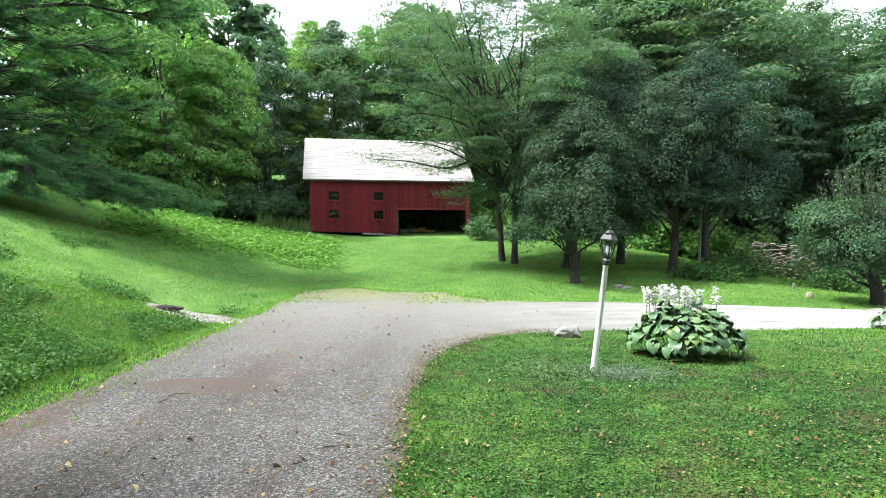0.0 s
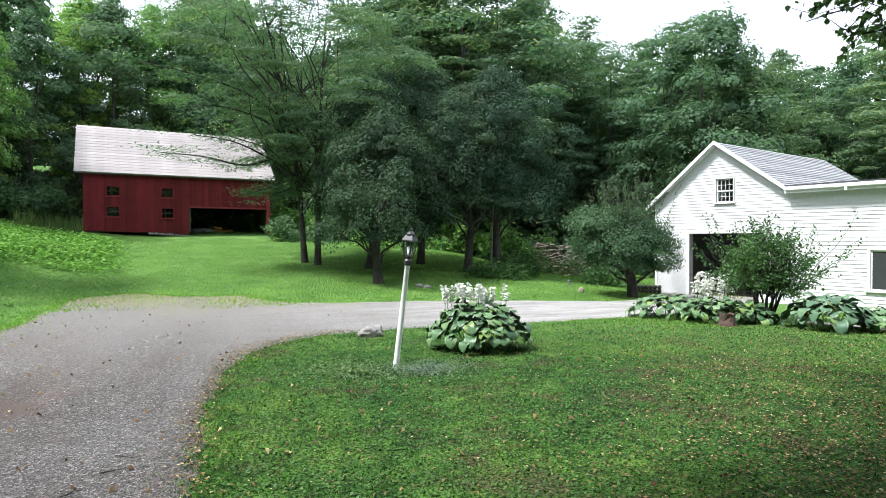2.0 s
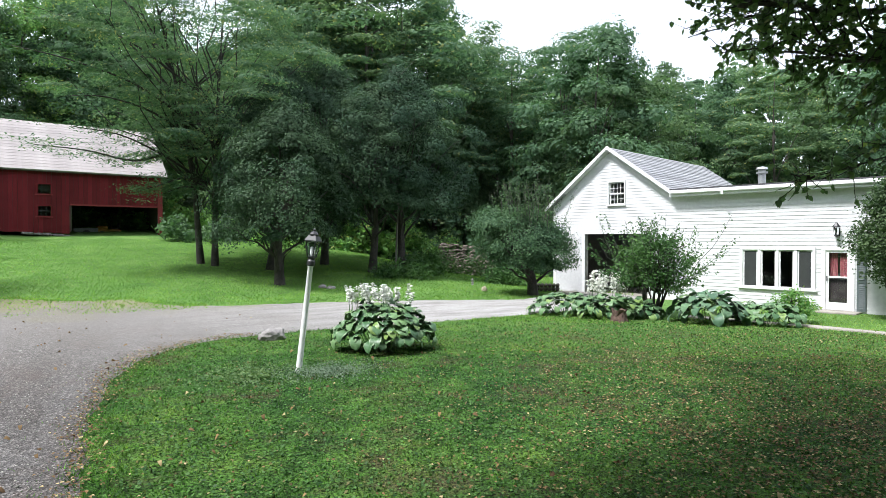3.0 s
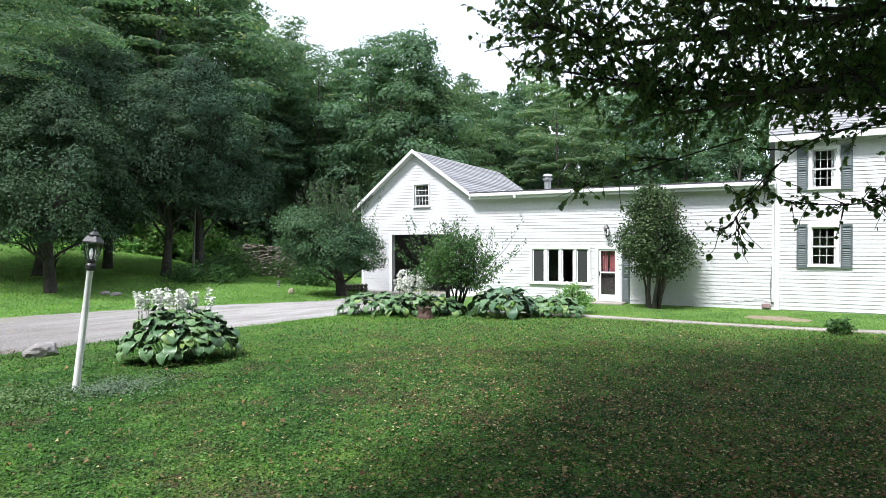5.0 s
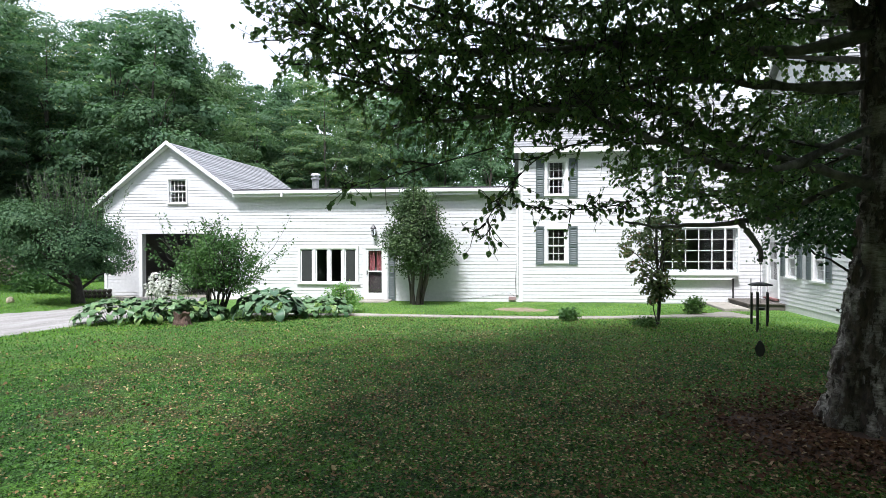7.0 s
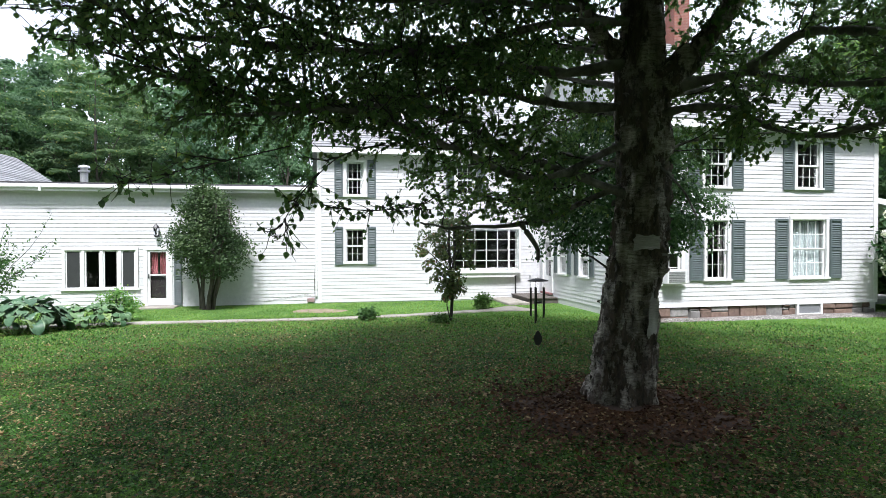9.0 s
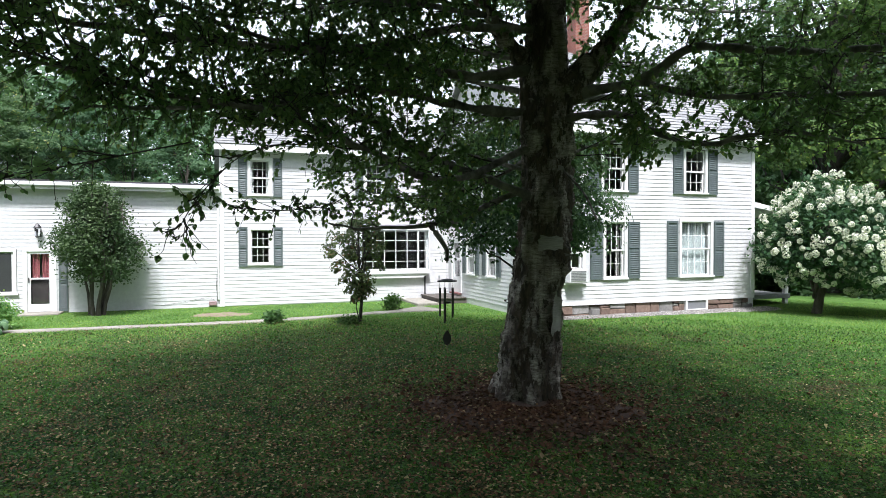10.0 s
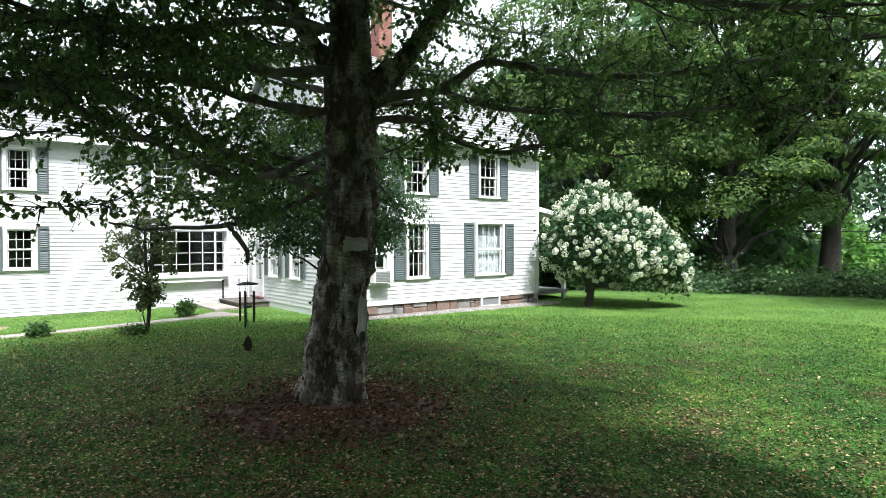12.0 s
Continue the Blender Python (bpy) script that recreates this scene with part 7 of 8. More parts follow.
def flowering(rng):
    """The white-flowering hydrangea: a short trunk, spreading stems, leaves and round flower heads made of petals. It leans out to one side (+x)."""
    def rim(u):
        return np.interp(u, (-1.7, -1.0, 0.0, 1.0, 1.8, 3.0, 3.7), (3.0, 4.1, 4.8, 4.25, 3.75, 2.9, 1.8)), np.interp(u, (-1.7, -1.0, 0.0, 1.8, 3.0, 3.7), (1.5, 1.2, 1.2, 0.95, 0.8, 1.0))

    lines = [(bent(rng, (0, 0, -0.1), (0.25, 0, 1.3), 5, 0.03), taper(0.17, 0.12, 5))]
    for i in range(15):
        u, v = rng.uniform(-1.5, 3.0), rng.uniform(-1.6, 1.6)
        lines.append((bent(rng, (rng.uniform(-0.1, 0.3), 0, rng.uniform(0.4, 1.2)), (u, v, rim(u)[0] * 0.85), 7, 0.08, 0.05), taper(0.07, 0.015, 7)))
    C, H, N = [], [], []
    while len(C) < 1700:
        u, t = rng.uniform(-1.7, 3.7), rng.uniform(0, 6.283)
        hi, lo = rim(u)
        deep = 2.1 * math.sqrt(max(0.05, 1 - ((u - 1.0) / 2.8) ** 2))
        n = np.array((0.35 * (u - 0.8), math.cos(t), math.sin(t)))
        c = np.array((u, deep * math.cos(t), (hi + lo) / 2 + (hi - lo) / 2 * math.sin(t)))
        bump = 1 + 0.42 * noise.noise((u * 1.5, t * 1.7, 2.0))
        c[1] *= bump
        c[2] = 2.4 + (c[2] - 2.4) * bump
        if math.sin(5 * u + 3 * t) * math.cos(4 * t - 2 * u) < -0.75:
            continue
        C.append(c)
        N.append(n / np.linalg.norm(n))
    C, N = np.array(C), np.array(N)
    inner = (C - N * 0.35).repeat(8, 0) + rng.normal(size=(len(C) * 8, 3)) * 0.24
    leaves = leaf_mesh("foliage", rng, inner, 0.16, 0.11, LEAF_GARDEN_APPLE, 0.2, 0.2)
    P, F = [], []
    kept = []
    for c, n in zip(C, N):
        if any(np.linalg.norm(c - k) < 0.185 for k in kept):
            continue
        kept.append(c)
        if noise.noise((c[0] * 1.4, c[1] * 1.4, c[2] * 1.4)) > 0.18 + 0.05 * c[0] or rng.random() < 0.05:
            continue
        g = rng.normal(size=(84, 3))
        g /= np.linalg.norm(g, axis=1)[:, None]
        size = rng.uniform(0.075, 0.135)
        P.append(c + g * size * (1, 1, 1.05) * rng.uniform(0.82, 1.0, size=(84, 1)) + n * rng.uniform(-0.04, 0.12))
        F.append(g)
    heads = leaf_mesh("flower_head", rng, np.vstack(P), 0.056, 0.054, PETAL, 0, 0, facing=np.vstack(F))
    return [tubes("stem", [ln], BARK, 7) for ln in lines], leaves, heads


plant("hydrangea_tree", flowering(pr), *az(123.7, 22.6), "large hydrangea covered in creamy white flower heads", "shrub", parts=("stem", "foliage", "flower_head"), turn=radians(-123.7), size=0.93, tall=0.98)

# big dark trees beyond the side lawn
for a, d, h, bare, r, lab in ((135.2, 33, 17, 2.6, 6.2, "huge dark maple with a thick trunk"), (124.8, 32, 16, 2.4, 5.4, "tall dark maple behind the hydrangea"), (142.5, 36, 15, 6.2, 5.6, "broad dark maple at the lawn's edge")):
    t = crown_tree(pr, h, bare, r, 112, 430, 0.165, 0.14, LEAF_MAPLE, bark=BARK_DARK, trunk_r=0.5, shape="round", clump_r=1.5, flat=0.3, squash=0.45, limbs=40)
    plant("maple_tree", t, *az(a, d), lab, "tree", "maples beyond the side lawn")


def thicket(rng, n, x_r, y_r, h, leaf, w, mat, per=42, clump=0.45):
    """Low tangled growth as one mesh of leaf clumps."""
    C = np.stack([rng.uniform(-x_r, x_r, n), rng.uniform(-y_r, y_r, n), rng.uniform(0.1, 1.0, n) ** 1.0], 1)
    C[:, 2] *= h * (0.55 + 0.45 * np.sin(C[:, 0] * 1.3 + 1) * np.cos(C[:, 0] * 0.7)) * (1 - 0.5 * (C[:, 1] / y_r) ** 2)
    return leaf_mesh("thicket", rng, C.repeat(per, 0) + rng.normal(size=(n * per, 3)) * clump * 0.6, leaf, w * 1.35, mat, 0.1, 0.3, single=True)


def hedge(a, d, x_r, y_r, h, n, mat, label, leaf=0.16, w=0.10, turn=None, name="undergrowth", per=44):
    x, y = az(a, d)
    ob = new(name, thicket(pr, n, x_r, y_r, h, leaf, w, mat, per))
    ob.matrix_world = pose(x, y, land(x, y), 0, 0, -a if turn is None else turn)
    return tagged(ob, label, "undergrowth", kind="stuff")


hedge(137.5, 30, 6.0, 1.5, 1.25, 150, LEAF_WOOD, "dark tangled undergrowth at the lawn's edge")
hedge(147, 30, 5.5, 1.6, 1.2, 130, LEAF_WOOD, "leafy undergrowth at the lawn's edge")
# added growth; its dark leaves stand in for shade at the porch corner
hedge(118.0, 30.5, 2.6, 1.5, 6.5, 190, LEAF_GARDEN_APPLE, "dark leafy mass standing in for shade behind the porch", 0.26, 0.17)
hedge(128, 32, 5.0, 1.6, 1.6, 110, LEAF_WOOD, "dark undergrowth behind the hydrangea")
hedge(143, 44, 14, 2.5, 5.5, 260, LEAF_LIGHT, "sunlit light green thicket beyond the road", 0.3, 0.2)
for a, d in ((-33, 46), (-22, 48), (-15, 52)):
    hedge(a, d, 7, 2.0, 3.0, 170, LEAF_WOOD, "dark shrubby growth along the wood's edge", 0.26, 0.17)
for a, d, h in ((3, 52, 2.6), (11, 44, 2.4), (19, 42, 2.6), (27, 42, 3.0), (33, 44, 3.0)):
    hedge(a, d, 6.5, 2.0, h, 160, LEAF_LIGHT if a in (3, 19) else LEAF_WOOD, "green shrubby growth under the trees", 0.24, 0.16)
for a, d in ((48, 46), (58, 46), (68, 46), (40, 40)):
    hedge(a, d, 7, 2.5, 6.0, 200, LEAF_WOOD, "dark woodland edge behind the house", 0.3, 0.2)
for a, d, xr, yr, h in ((24.8, 31.0, 1.3, 0.7, 1.0), (25.2, 33.5, 1.4, 0.8, 1.3), (23.0, 29.0, 1.2, 0.5, 0.5), (32.6, 30.0, 0.8, 0.6, 1.0)):
    hedge(a, d, xr, yr, h, 40, LEAF_SHRUB, "low garden shrubs under the apple trees", 0.12, 0.06, per=70)

# ---- white pine at the bank ----
def pine():
    rng = np.random.default_rng(8)
    x, y = az(-44.0, 31.0)
    z0 = land(x, y)
    ob = empty("pine_tree", "white pine with long drooping dark green boughs", "tree", at=Matrix.Translation((x, y, z0)))
    o = np.array((x, y, z0))
    part("trunk", tubes("trunk", [(spline([(0, 0, -0.3), (0.05, 0, 4), (0, 0.1, 12), (0, 0, 21)], 12), taper(0.45, 0.06, 12))], BARK, 12), None, ob)
    # bough ends by compass angle, rise angle and distance
    low = [(-20.9 - 2.4 * k, 1.9 + 0.30 * k + (k % 2) * 0.9, 11.0 - 0.15 * k) for k in range(8)]
    top = [(-21.5, 17.0, 11.4), (-23.0, 18.8, 11.2), (-25.0, 20.0, 11.0), (-27.5, 20.5, 10.8), (-30.5, 21.2, 10.6), (-33.5, 22.0, 10.3), (-25.5, 22.5, 11.2), (-29.0, 24.0, 10.8)]
    mid = [(-27.0, 14.5, 11.6), (-30.0, 11.5, 11.0), (-32.0, 16.5, 10.6), (-28.5, 8.2, 11.6), (-34.0, 13.0, 10.4), (-36.0, 9.5, 10.6), (-25.0, 10.5, 11.8), (-31.0, 6.8, 11.4), (-35.5, 18.0, 10.4)]
    ends = low + top + mid
    lines, twigs, C, H = [], [], [], []
    for i, e in enumerate(ends):
        tip = reach(e[0], e[1], e[2] * 2.6) - o
        root = np.array((0, 0, max(1.6, tip[2] + (rng.uniform(-0.3, 0.9) if e in low else rng.uniform(-1.2, 0.3)))))
        p = bent(rng, root, tip, 12, 0.03, 0.08 if e in top else 0.03)
        lines.append((p, taper(0.14, 0.03, 12)))
        for j in range(74):
            f = rng.uniform(0.3, 1.0)
            k = min(10, int(f * 11))
            d = p[k + 1] - p[k]
            d /= np.linalg.norm(d)
            side = np.cross(d, (0, 0, 1)) * rng.choice((-1, 1))
            go = d * 0.7 + side * rng.uniform(0.2, 1.0) + np.array((0, 0, rng.uniform(-0.2, 0.25)))
            go /= np.linalg.norm(go)
            ln = rng.uniform(0.9, 2.5) * (1.25 - 0.3 * f)
            b = bent(rng, p[k], p[k] + go * ln, 4, 0.08, 0.04)
            twigs.append((b, taper(0.028, 0.010, 4)))
            bare = e in mid and (f < 0.5 or rng.random() < 0.3)
            if bare or (e in top and f < 0.55):
                continue
            for q in range(6):
                u = 0.3 + 0.7 * (q + rng.random()) / 6
                c = b[0] + (b[-1] - b[0]) * u
                m = 26
                hd = rng.normal(size=(m, 3)) * 0.75 + go * 0.9 + np.array((0, 0, 0.15))
                C.append(np.tile(c, (m, 1)) + rng.normal(size=(m, 3)) * 0.02)
                H.append(hd)
    for ln in lines:
        part("bough", tubes("bough", [ln], BARK_DARK, 7), None, ob)
    part("twig", tubes("twig", twigs, BARK_DARK, 3), None, ob)["kind"] = "stuff"
    C, H = np.vstack(C), np.vstack(H)
    H /= np.linalg.norm(H, axis=1)[:, None]
    n = len(C)
    s = np.cross(H, rng.normal(size=(n, 3)))
    s /= np.linalg.norm(s, axis=1)[:, None]
    L = rng.uniform(0.18, 0.32, size=(n, 1))
    V = np.stack([C - s * 0.015, C + s * 0.015, C + H * L], 1).reshape(-1, 3)
    part("needles", tri_mesh("needles", V, np.arange(n * 3).reshape(-1, 3), NEEDLE), None, ob, "soft dark green needle tufts")["kind"] = "stuff"
    # rest of the crown above
    P = []
    for i in range(22):
        z = rng.uniform(15.0, 22.0)
        a, d = rng.uniform(0, 6.283), (23.0 - z) * 0.4 * math.sqrt(rng.uniform(0.1, 1))
        P.append(np.array((d * math.cos(a), d * math.sin(a), z)) + rng.normal(size=(60, 3)) * (0.5, 0.5, 0.15))
    part("upper_crown", leaf_mesh("upper_crown", rng, np.vstack(P), 0.4, 0.05, NEEDLE, 0, 0.5), None, ob)["kind"] = "stuff"


pine()

# ---- hostas, lilies and garden things ----
def hosta_leaf(length, width, droop, name, mat):
    """A broad pointed leaf with a sunken midrib, arching over."""
    V, Fc = [], []
    for i in range(7):
        f = i / 6
        w = 1.04 * math.sqrt(max(0.012, 1 - ((f - 0.44) / 0.565) ** 2))
        back = 0.20 * max(0.0, 1 - 3.2 * f)
        z = droop * length * (0.24 * math.sin(f * 2.4) - 0.40 * f * f)
        for k in (-1, -0.55, 0, 0.55, 1):
            V.append((length * (f - back * abs(k)), k * width * 0.5 * w, z + width * 0.16 * abs(k) * w - 0.10 * width * abs(k) ** 3 + 0.014 * math.sin(i * 2.1 + k * 5)))
    for i in range(6):
        for k in range(4):
            a = i * 5 + k
            Fc.append((a, a + 1, a + 6, a + 5))
    return mesh_of(name, V, Fc, mat, True)


def hosta(rng, x, y, rx, ry, height, n, size, mat, label, turn=0.0, group="hosta bed"):
    ob = empty("hosta_plant", label, "hosta", group, at=pose(x, y, land(x, y), 0, 0, turn))
    kinds = [hosta_leaf(size * k, size * k * w, d, "leaf", mat) for k, w, d in ((1.0, 0.92, 0.8), (0.85, 0.96, 0.6), (1.12, 0.86, 1.0), (0.7, 0.95, 0.5))]
    for i in range(n):
        f = math.sqrt((i + 0.5) / n)
        a = i * 2.39996 + rng.normal() * 0.25
        px, py = rx * f * math.cos(a), ry * f * math.sin(a)
        z = height * (1 - 0.66 * f ** 3.0) * rng.uniform(0.82, 1.1)
        out = math.degrees(math.atan2(py / ry, px / rx)) + rng.normal() * 36
        pitch = 2 + 52 * f ** 3 + rng.normal() * 12
        m = Matrix.Translation((px * 0.93, py * 0.93, z)) @ Euler((radians(rng.normal() * 12), radians(pitch - 8), radians(out))).to_matrix().to_4x4()
        part("leaf", kinds[i % 4], None, ob, at=m)
    # leaf stalks in the heart of the plant
    lines = []
    for i in range(40):
        a, f = rng.uniform(0, 6.283), math.sqrt(rng.uniform(0.02, 0.8))
        lines.append((bent(rng, (rx * 0.5 * f * math.cos(a), ry * 0.5 * f * math.sin(a), -0.05), (rx * f * math.cos(a), ry * f * math.sin(a), height * (1 - 0.72 * f ** 2.2)), 4, 0.05), taper(0.009, 0.005, 4)))
    part("leaf_stalk", tubes("leaf_stalk", lines, mat, 4), None, ob)["kind"] = "stuff"
    return ob


def blooms(rng, parent, n, rx, ry, z0, z1, bell, mat, dx=0.0, dy=0.0, name="flower_stalk"):
    """Upright stalks with hanging white bells near the top."""
    for i in range(n):
        a, f = rng.uniform(0, 6.283), math.sqrt(rng.uniform(0, 1))
        p0 = np.array((dx + rx * f * math.cos(a), dy + ry * f * math.sin(a), z0))
        h = (z1 - z0) * rng.uniform(0.75, 1.05)
        p1 = p0 + (rng.normal() * 0.09, rng.normal() * 0.09, h)
        b = bent(rng, p0, p1, 6, 0.05)
        st = part(name, tubes(name, [(b, taper(0.006, 0.004, 6))], LEAF_HOSTA, 4), None, parent)
        m = 40
        u = rng.uniform(0.62, 1.0, m)
        c = b[0] + (b[-1] - b[0]) * u[:, None]
        hd = rng.normal(size=(m, 3))
        hd[:, 2] = -0.35 + 0.5 * (u - 0.7) * 3
        part("blossom", broad_leaf_mesh("blossom", rng, c, hd, bell, bell * 0.62, mat), None, st)


gr = np.random.default_rng(51)
hx, hy = az(21.4, 12.65)
h1 = hosta(gr, hx, hy, 1.05, 0.80, 0.84, 230, 0.235, LEAF_HOSTA, "large round hosta clump with broad green leaves", -21.4, "")
blooms(gr, h1, 36, 0.62, 0.36, 0.62, 1.30, 0.072, LILY, -0.12, 0.12)
for a, d, rx, ry, h, n, s, mat, lab in ((38.2, 18.9, 1.15, 0.75, 0.58, 150, 0.215, LEAF_HOSTA, "green hosta clump edging the bed"), (41.8, 18.4, 1.0, 0.75, 0.60, 135, 0.215, LEAF_HOSTA, "green hosta clump beside the stump"),
                                        (44.2, 18.6, 0.8, 0.6, 0.48, 80, 0.21, LEAF_HOSTA, "green hosta clump under the shrub"), (50.0, 18.2, 0.95, 0.75, 0.74, 95, 0.32, LEAF_HOSTA_BLUE, "blue-green hosta with very large leaves"),
                                        (54.4, 18.7, 1.05, 0.7, 0.52, 130, 0.21, LEAF_HOSTA, "spreading green hosta clump by the house")):
    ob = hosta(gr, *az(a, d), rx, ry, h, n, s, mat, lab, -a)
lx, ly = az(42.0, 20.0)
lil = empty("lily_clump", "clump of tall white lilies in bloom", "flowers", at=pose(lx, ly, land(lx, ly), 0, 0, -42))
blooms(gr, lil, 32, 0.7, 0.4, 0.0, 1.22, 0.095, LILY, name="lily_stalk")
for a, d, rx, h, lab in ((56.4, 19.8, 0.5, 0.8, "small lime-green shrub by the path"),):
    t = shrub(gr, h, rx, 6, 40, 50, 0.08, 0.05, LEAF_LIGHT, BARK_DARK, 0.2, 0.12, 0.25)
    plant("low_shrub", t, *az(a, d), lab, "shrub", parts=SP)
for a, d, h, r in ((87.9, 20.6, 0.42, 0.4), (77.2, 17.7, 0.22, 0.2), (84.0, 17.2, 0.12, 0.26)):
    t = shrub(gr, h, r, 6, 26, 34, 0.11, 0.05, LEAF_SHRUB, BARK_DARK, 0.16, 0.1, 0.15)
    plant("garden_tuft", t, *az(a, d), "small leafy tuft on the lawn", "plant", parts=SP)

# stump in the bed
sx, sy = az(42.8, 17.6)
stump = tagged(new("tree_stump"), "low weathered reddish tree stump in the bed", "stump")
stump.matrix_world = Matrix.Translation((sx, sy, land(sx, sy))) @ Matrix.Scale(0.74, 4)
bm = lathe([(0.36, -0.1), (0.31, 0.05), (0.28, 0.15), (0.26, 0.25), (0.25, 0.35), (0.26, 0.44), (0.19, 0.40), (0.08, 0.36)], 28)
for v in bm.verts:
    k = 1 + 0.22 * noise.noise(v.co * 6) + 0.12 * noise.noise(Vector((v.co.x * 22, v.co.y * 22, v.co.z * 2)))
    v.co.x *= k
    v.co.y *= k
    v.co.z += 0.13 * noise.noise(v.co * 5 + Vector((3, 0, 0)))
part("stump_wood", bm, surface("weathered_stump", (0.022, 0.014, 0.010), (0.17, 0.105, 0.078), 5, 12, 0.9, 0.8, 0.03, stretch=(6, 6, 1)), stump)


# lamp post, leaning
def lamp_post():
    x, y = az(13.62, 10.65)
    z = land(x, y) - 0.08
    ob = empty("lamp_post", "leaning white lamp post with a black lantern", "lamp post")
    lean = Vector((0.27, -0.06, 2.42)).normalized()
    ob.matrix_world = Matrix.Translation((x, y, z)) @ Vector((0, 0, 1)).rotation_difference(lean).to_matrix().to_4x4()
    part("post", lathe([(0.055, -0.25), (0.052, 0.0), (0.047, 1.0), (0.043, 1.86), (0.05, 1.87), (0.05, 1.9)], 20), POST_WHITE, ob, smooth=True)
    part("collar", lathe([(0.052, 1.88), (0.07, 1.9), (0.07, 1.96), (0.05, 1.99), (0.06, 2.02)], 20), BLACK_METAL, ob)
    lan = part("lantern_frame", lathe([(0.055, 2.02), (0.077, 2.03), (0.077, 2.05)], 4), BLACK_METAL, ob, "black metal lantern")
    lan_bm = bmesh.new()
    for k in range(4):
        a = math.pi / 2 * k
        p0, p1 = Vector((0.077 * math.cos(a), 0.077 * math.sin(a), 2.05)), Vector((0.13 * math.cos(a), 0.13 * math.sin(a), 2.30))
        d = (p1 - p0)
        m = Matrix.Translation((p0 + p1) / 2) @ Vector((0, 0, 1)).rotation_difference(d.normalized()).to_matrix().to_4x4() @ Matrix.Diagonal((0.016, 0.016, d.length, 1))
        bmesh.ops.create_cube(lan_bm, size=1.0, matrix=m)
    part("corner_bars", lan_bm, BLACK_METAL, lan)
    g = part("lamp_glass", lathe([(0.071, 2.05), (0.122, 2.295)], 4), GLASS, lan, "clear tapering glass")
    g.visible_shadow = False
    part("bulb", lathe([(0.015, 2.06), (0.02, 2.1), (0.03, 2.15), (0.02, 2.2), (0.006, 2.22)], 12), POST_WHITE, lan, smooth=True)
    part("roof", lathe([(0.148, 2.295), (0.152, 2.315), (0.09, 2.40)], 4), surface("dull_lantern_metal", (0.016, 0.018, 0.018), (0.045, 0.048, 0.048), 4, 30, 0.55), lan, "dull metal lantern roof")
    part("finial", lathe([(0.078, 2.395), (0.082, 2.42), (0.05, 2.455), (0.02, 2.475), (0.025, 2.5), (0.008, 2.52)], 12), BLACK_METAL, lan)


lamp_post()


def stone_at(name, a, d, size, label, mat=STONE_GREY, lift=0.0, group=""):
    x, y = az(a, d)
    ob = tagged(new(name), label, "stone", group)
    ob.matrix_world = Matrix.Translation((x, y, land(x, y) - 0.03 + lift))
    part("stone", lump(None, size, (a, d, 1), 0.3, 3), mat, ob, smooth=False)
    return ob


PALE_STONE = surface("pale_stone", (0.15, 0.14, 0.132), (0.34, 0.32, 0.305), 4.0, 14.0, 0.9, 0.6, 0.02)
stone_at("boulder", 11.4, 14.3, (0.6, 0.42, 0.36), "pale flat-topped boulder at the drive edge", PALE_STONE)
stone_at("boulder", 15.8, 25.6, (0.34, 0.3, 0.2), "small pale stone on the lawn", PALE_STONE)
stone_at("boulder", 16.6, 25.4, (0.36, 0.3, 0.18), "small pale stone on the lawn", PALE_STONE)
stone_at("boulder", 30.7, 25.8, (0.24, 0.22, 0.28), "small upright cream stone on the grass", surface("cream_stone", (0.36, 0.31, 0.22), (0.5, 0.44, 0.33), 2, 12, 0.9))
ox, oy = az(29.6, 28.0)
orn = tagged(new("garden_ornament"), "short pale stacked garden ornament", "ornament")
orn.matrix_world = Matrix.Translation((ox, oy, land(ox, oy))) @ Matrix.Scale(0.5, 4)
for k in range(3):
    part("tier", lathe([(0.1, k * 0.2), (0.14, k * 0.2 + 0.03), (0.07, k * 0.2 + 0.12), (0.09, k * 0.2 + 0.19)], 12), STONE_GREY, orn)


heap = stone_at("soil_heap", -24.2, 17.7, (0.8, 0.4, 0.2), "low heap of dark damp soil by the gravel spill", surface("damp_soil", (0.012, 0.010, 0.008), (0.05, 0.042, 0.034), 4.0, 18.0, 0.95, 0.8, 0.03))
tagged(heap, "low heap of dark damp soil by the gravel spill", "soil heap")

STONE_WALL = surface("weathered_wall_stone", (0.085, 0.068, 0.056), (0.26, 0.215, 0.18), 1.6, 13.0, 0.9, 0.6, 0.02, per_piece=0.45, dirt=(0.10, 0.12, 0.06))


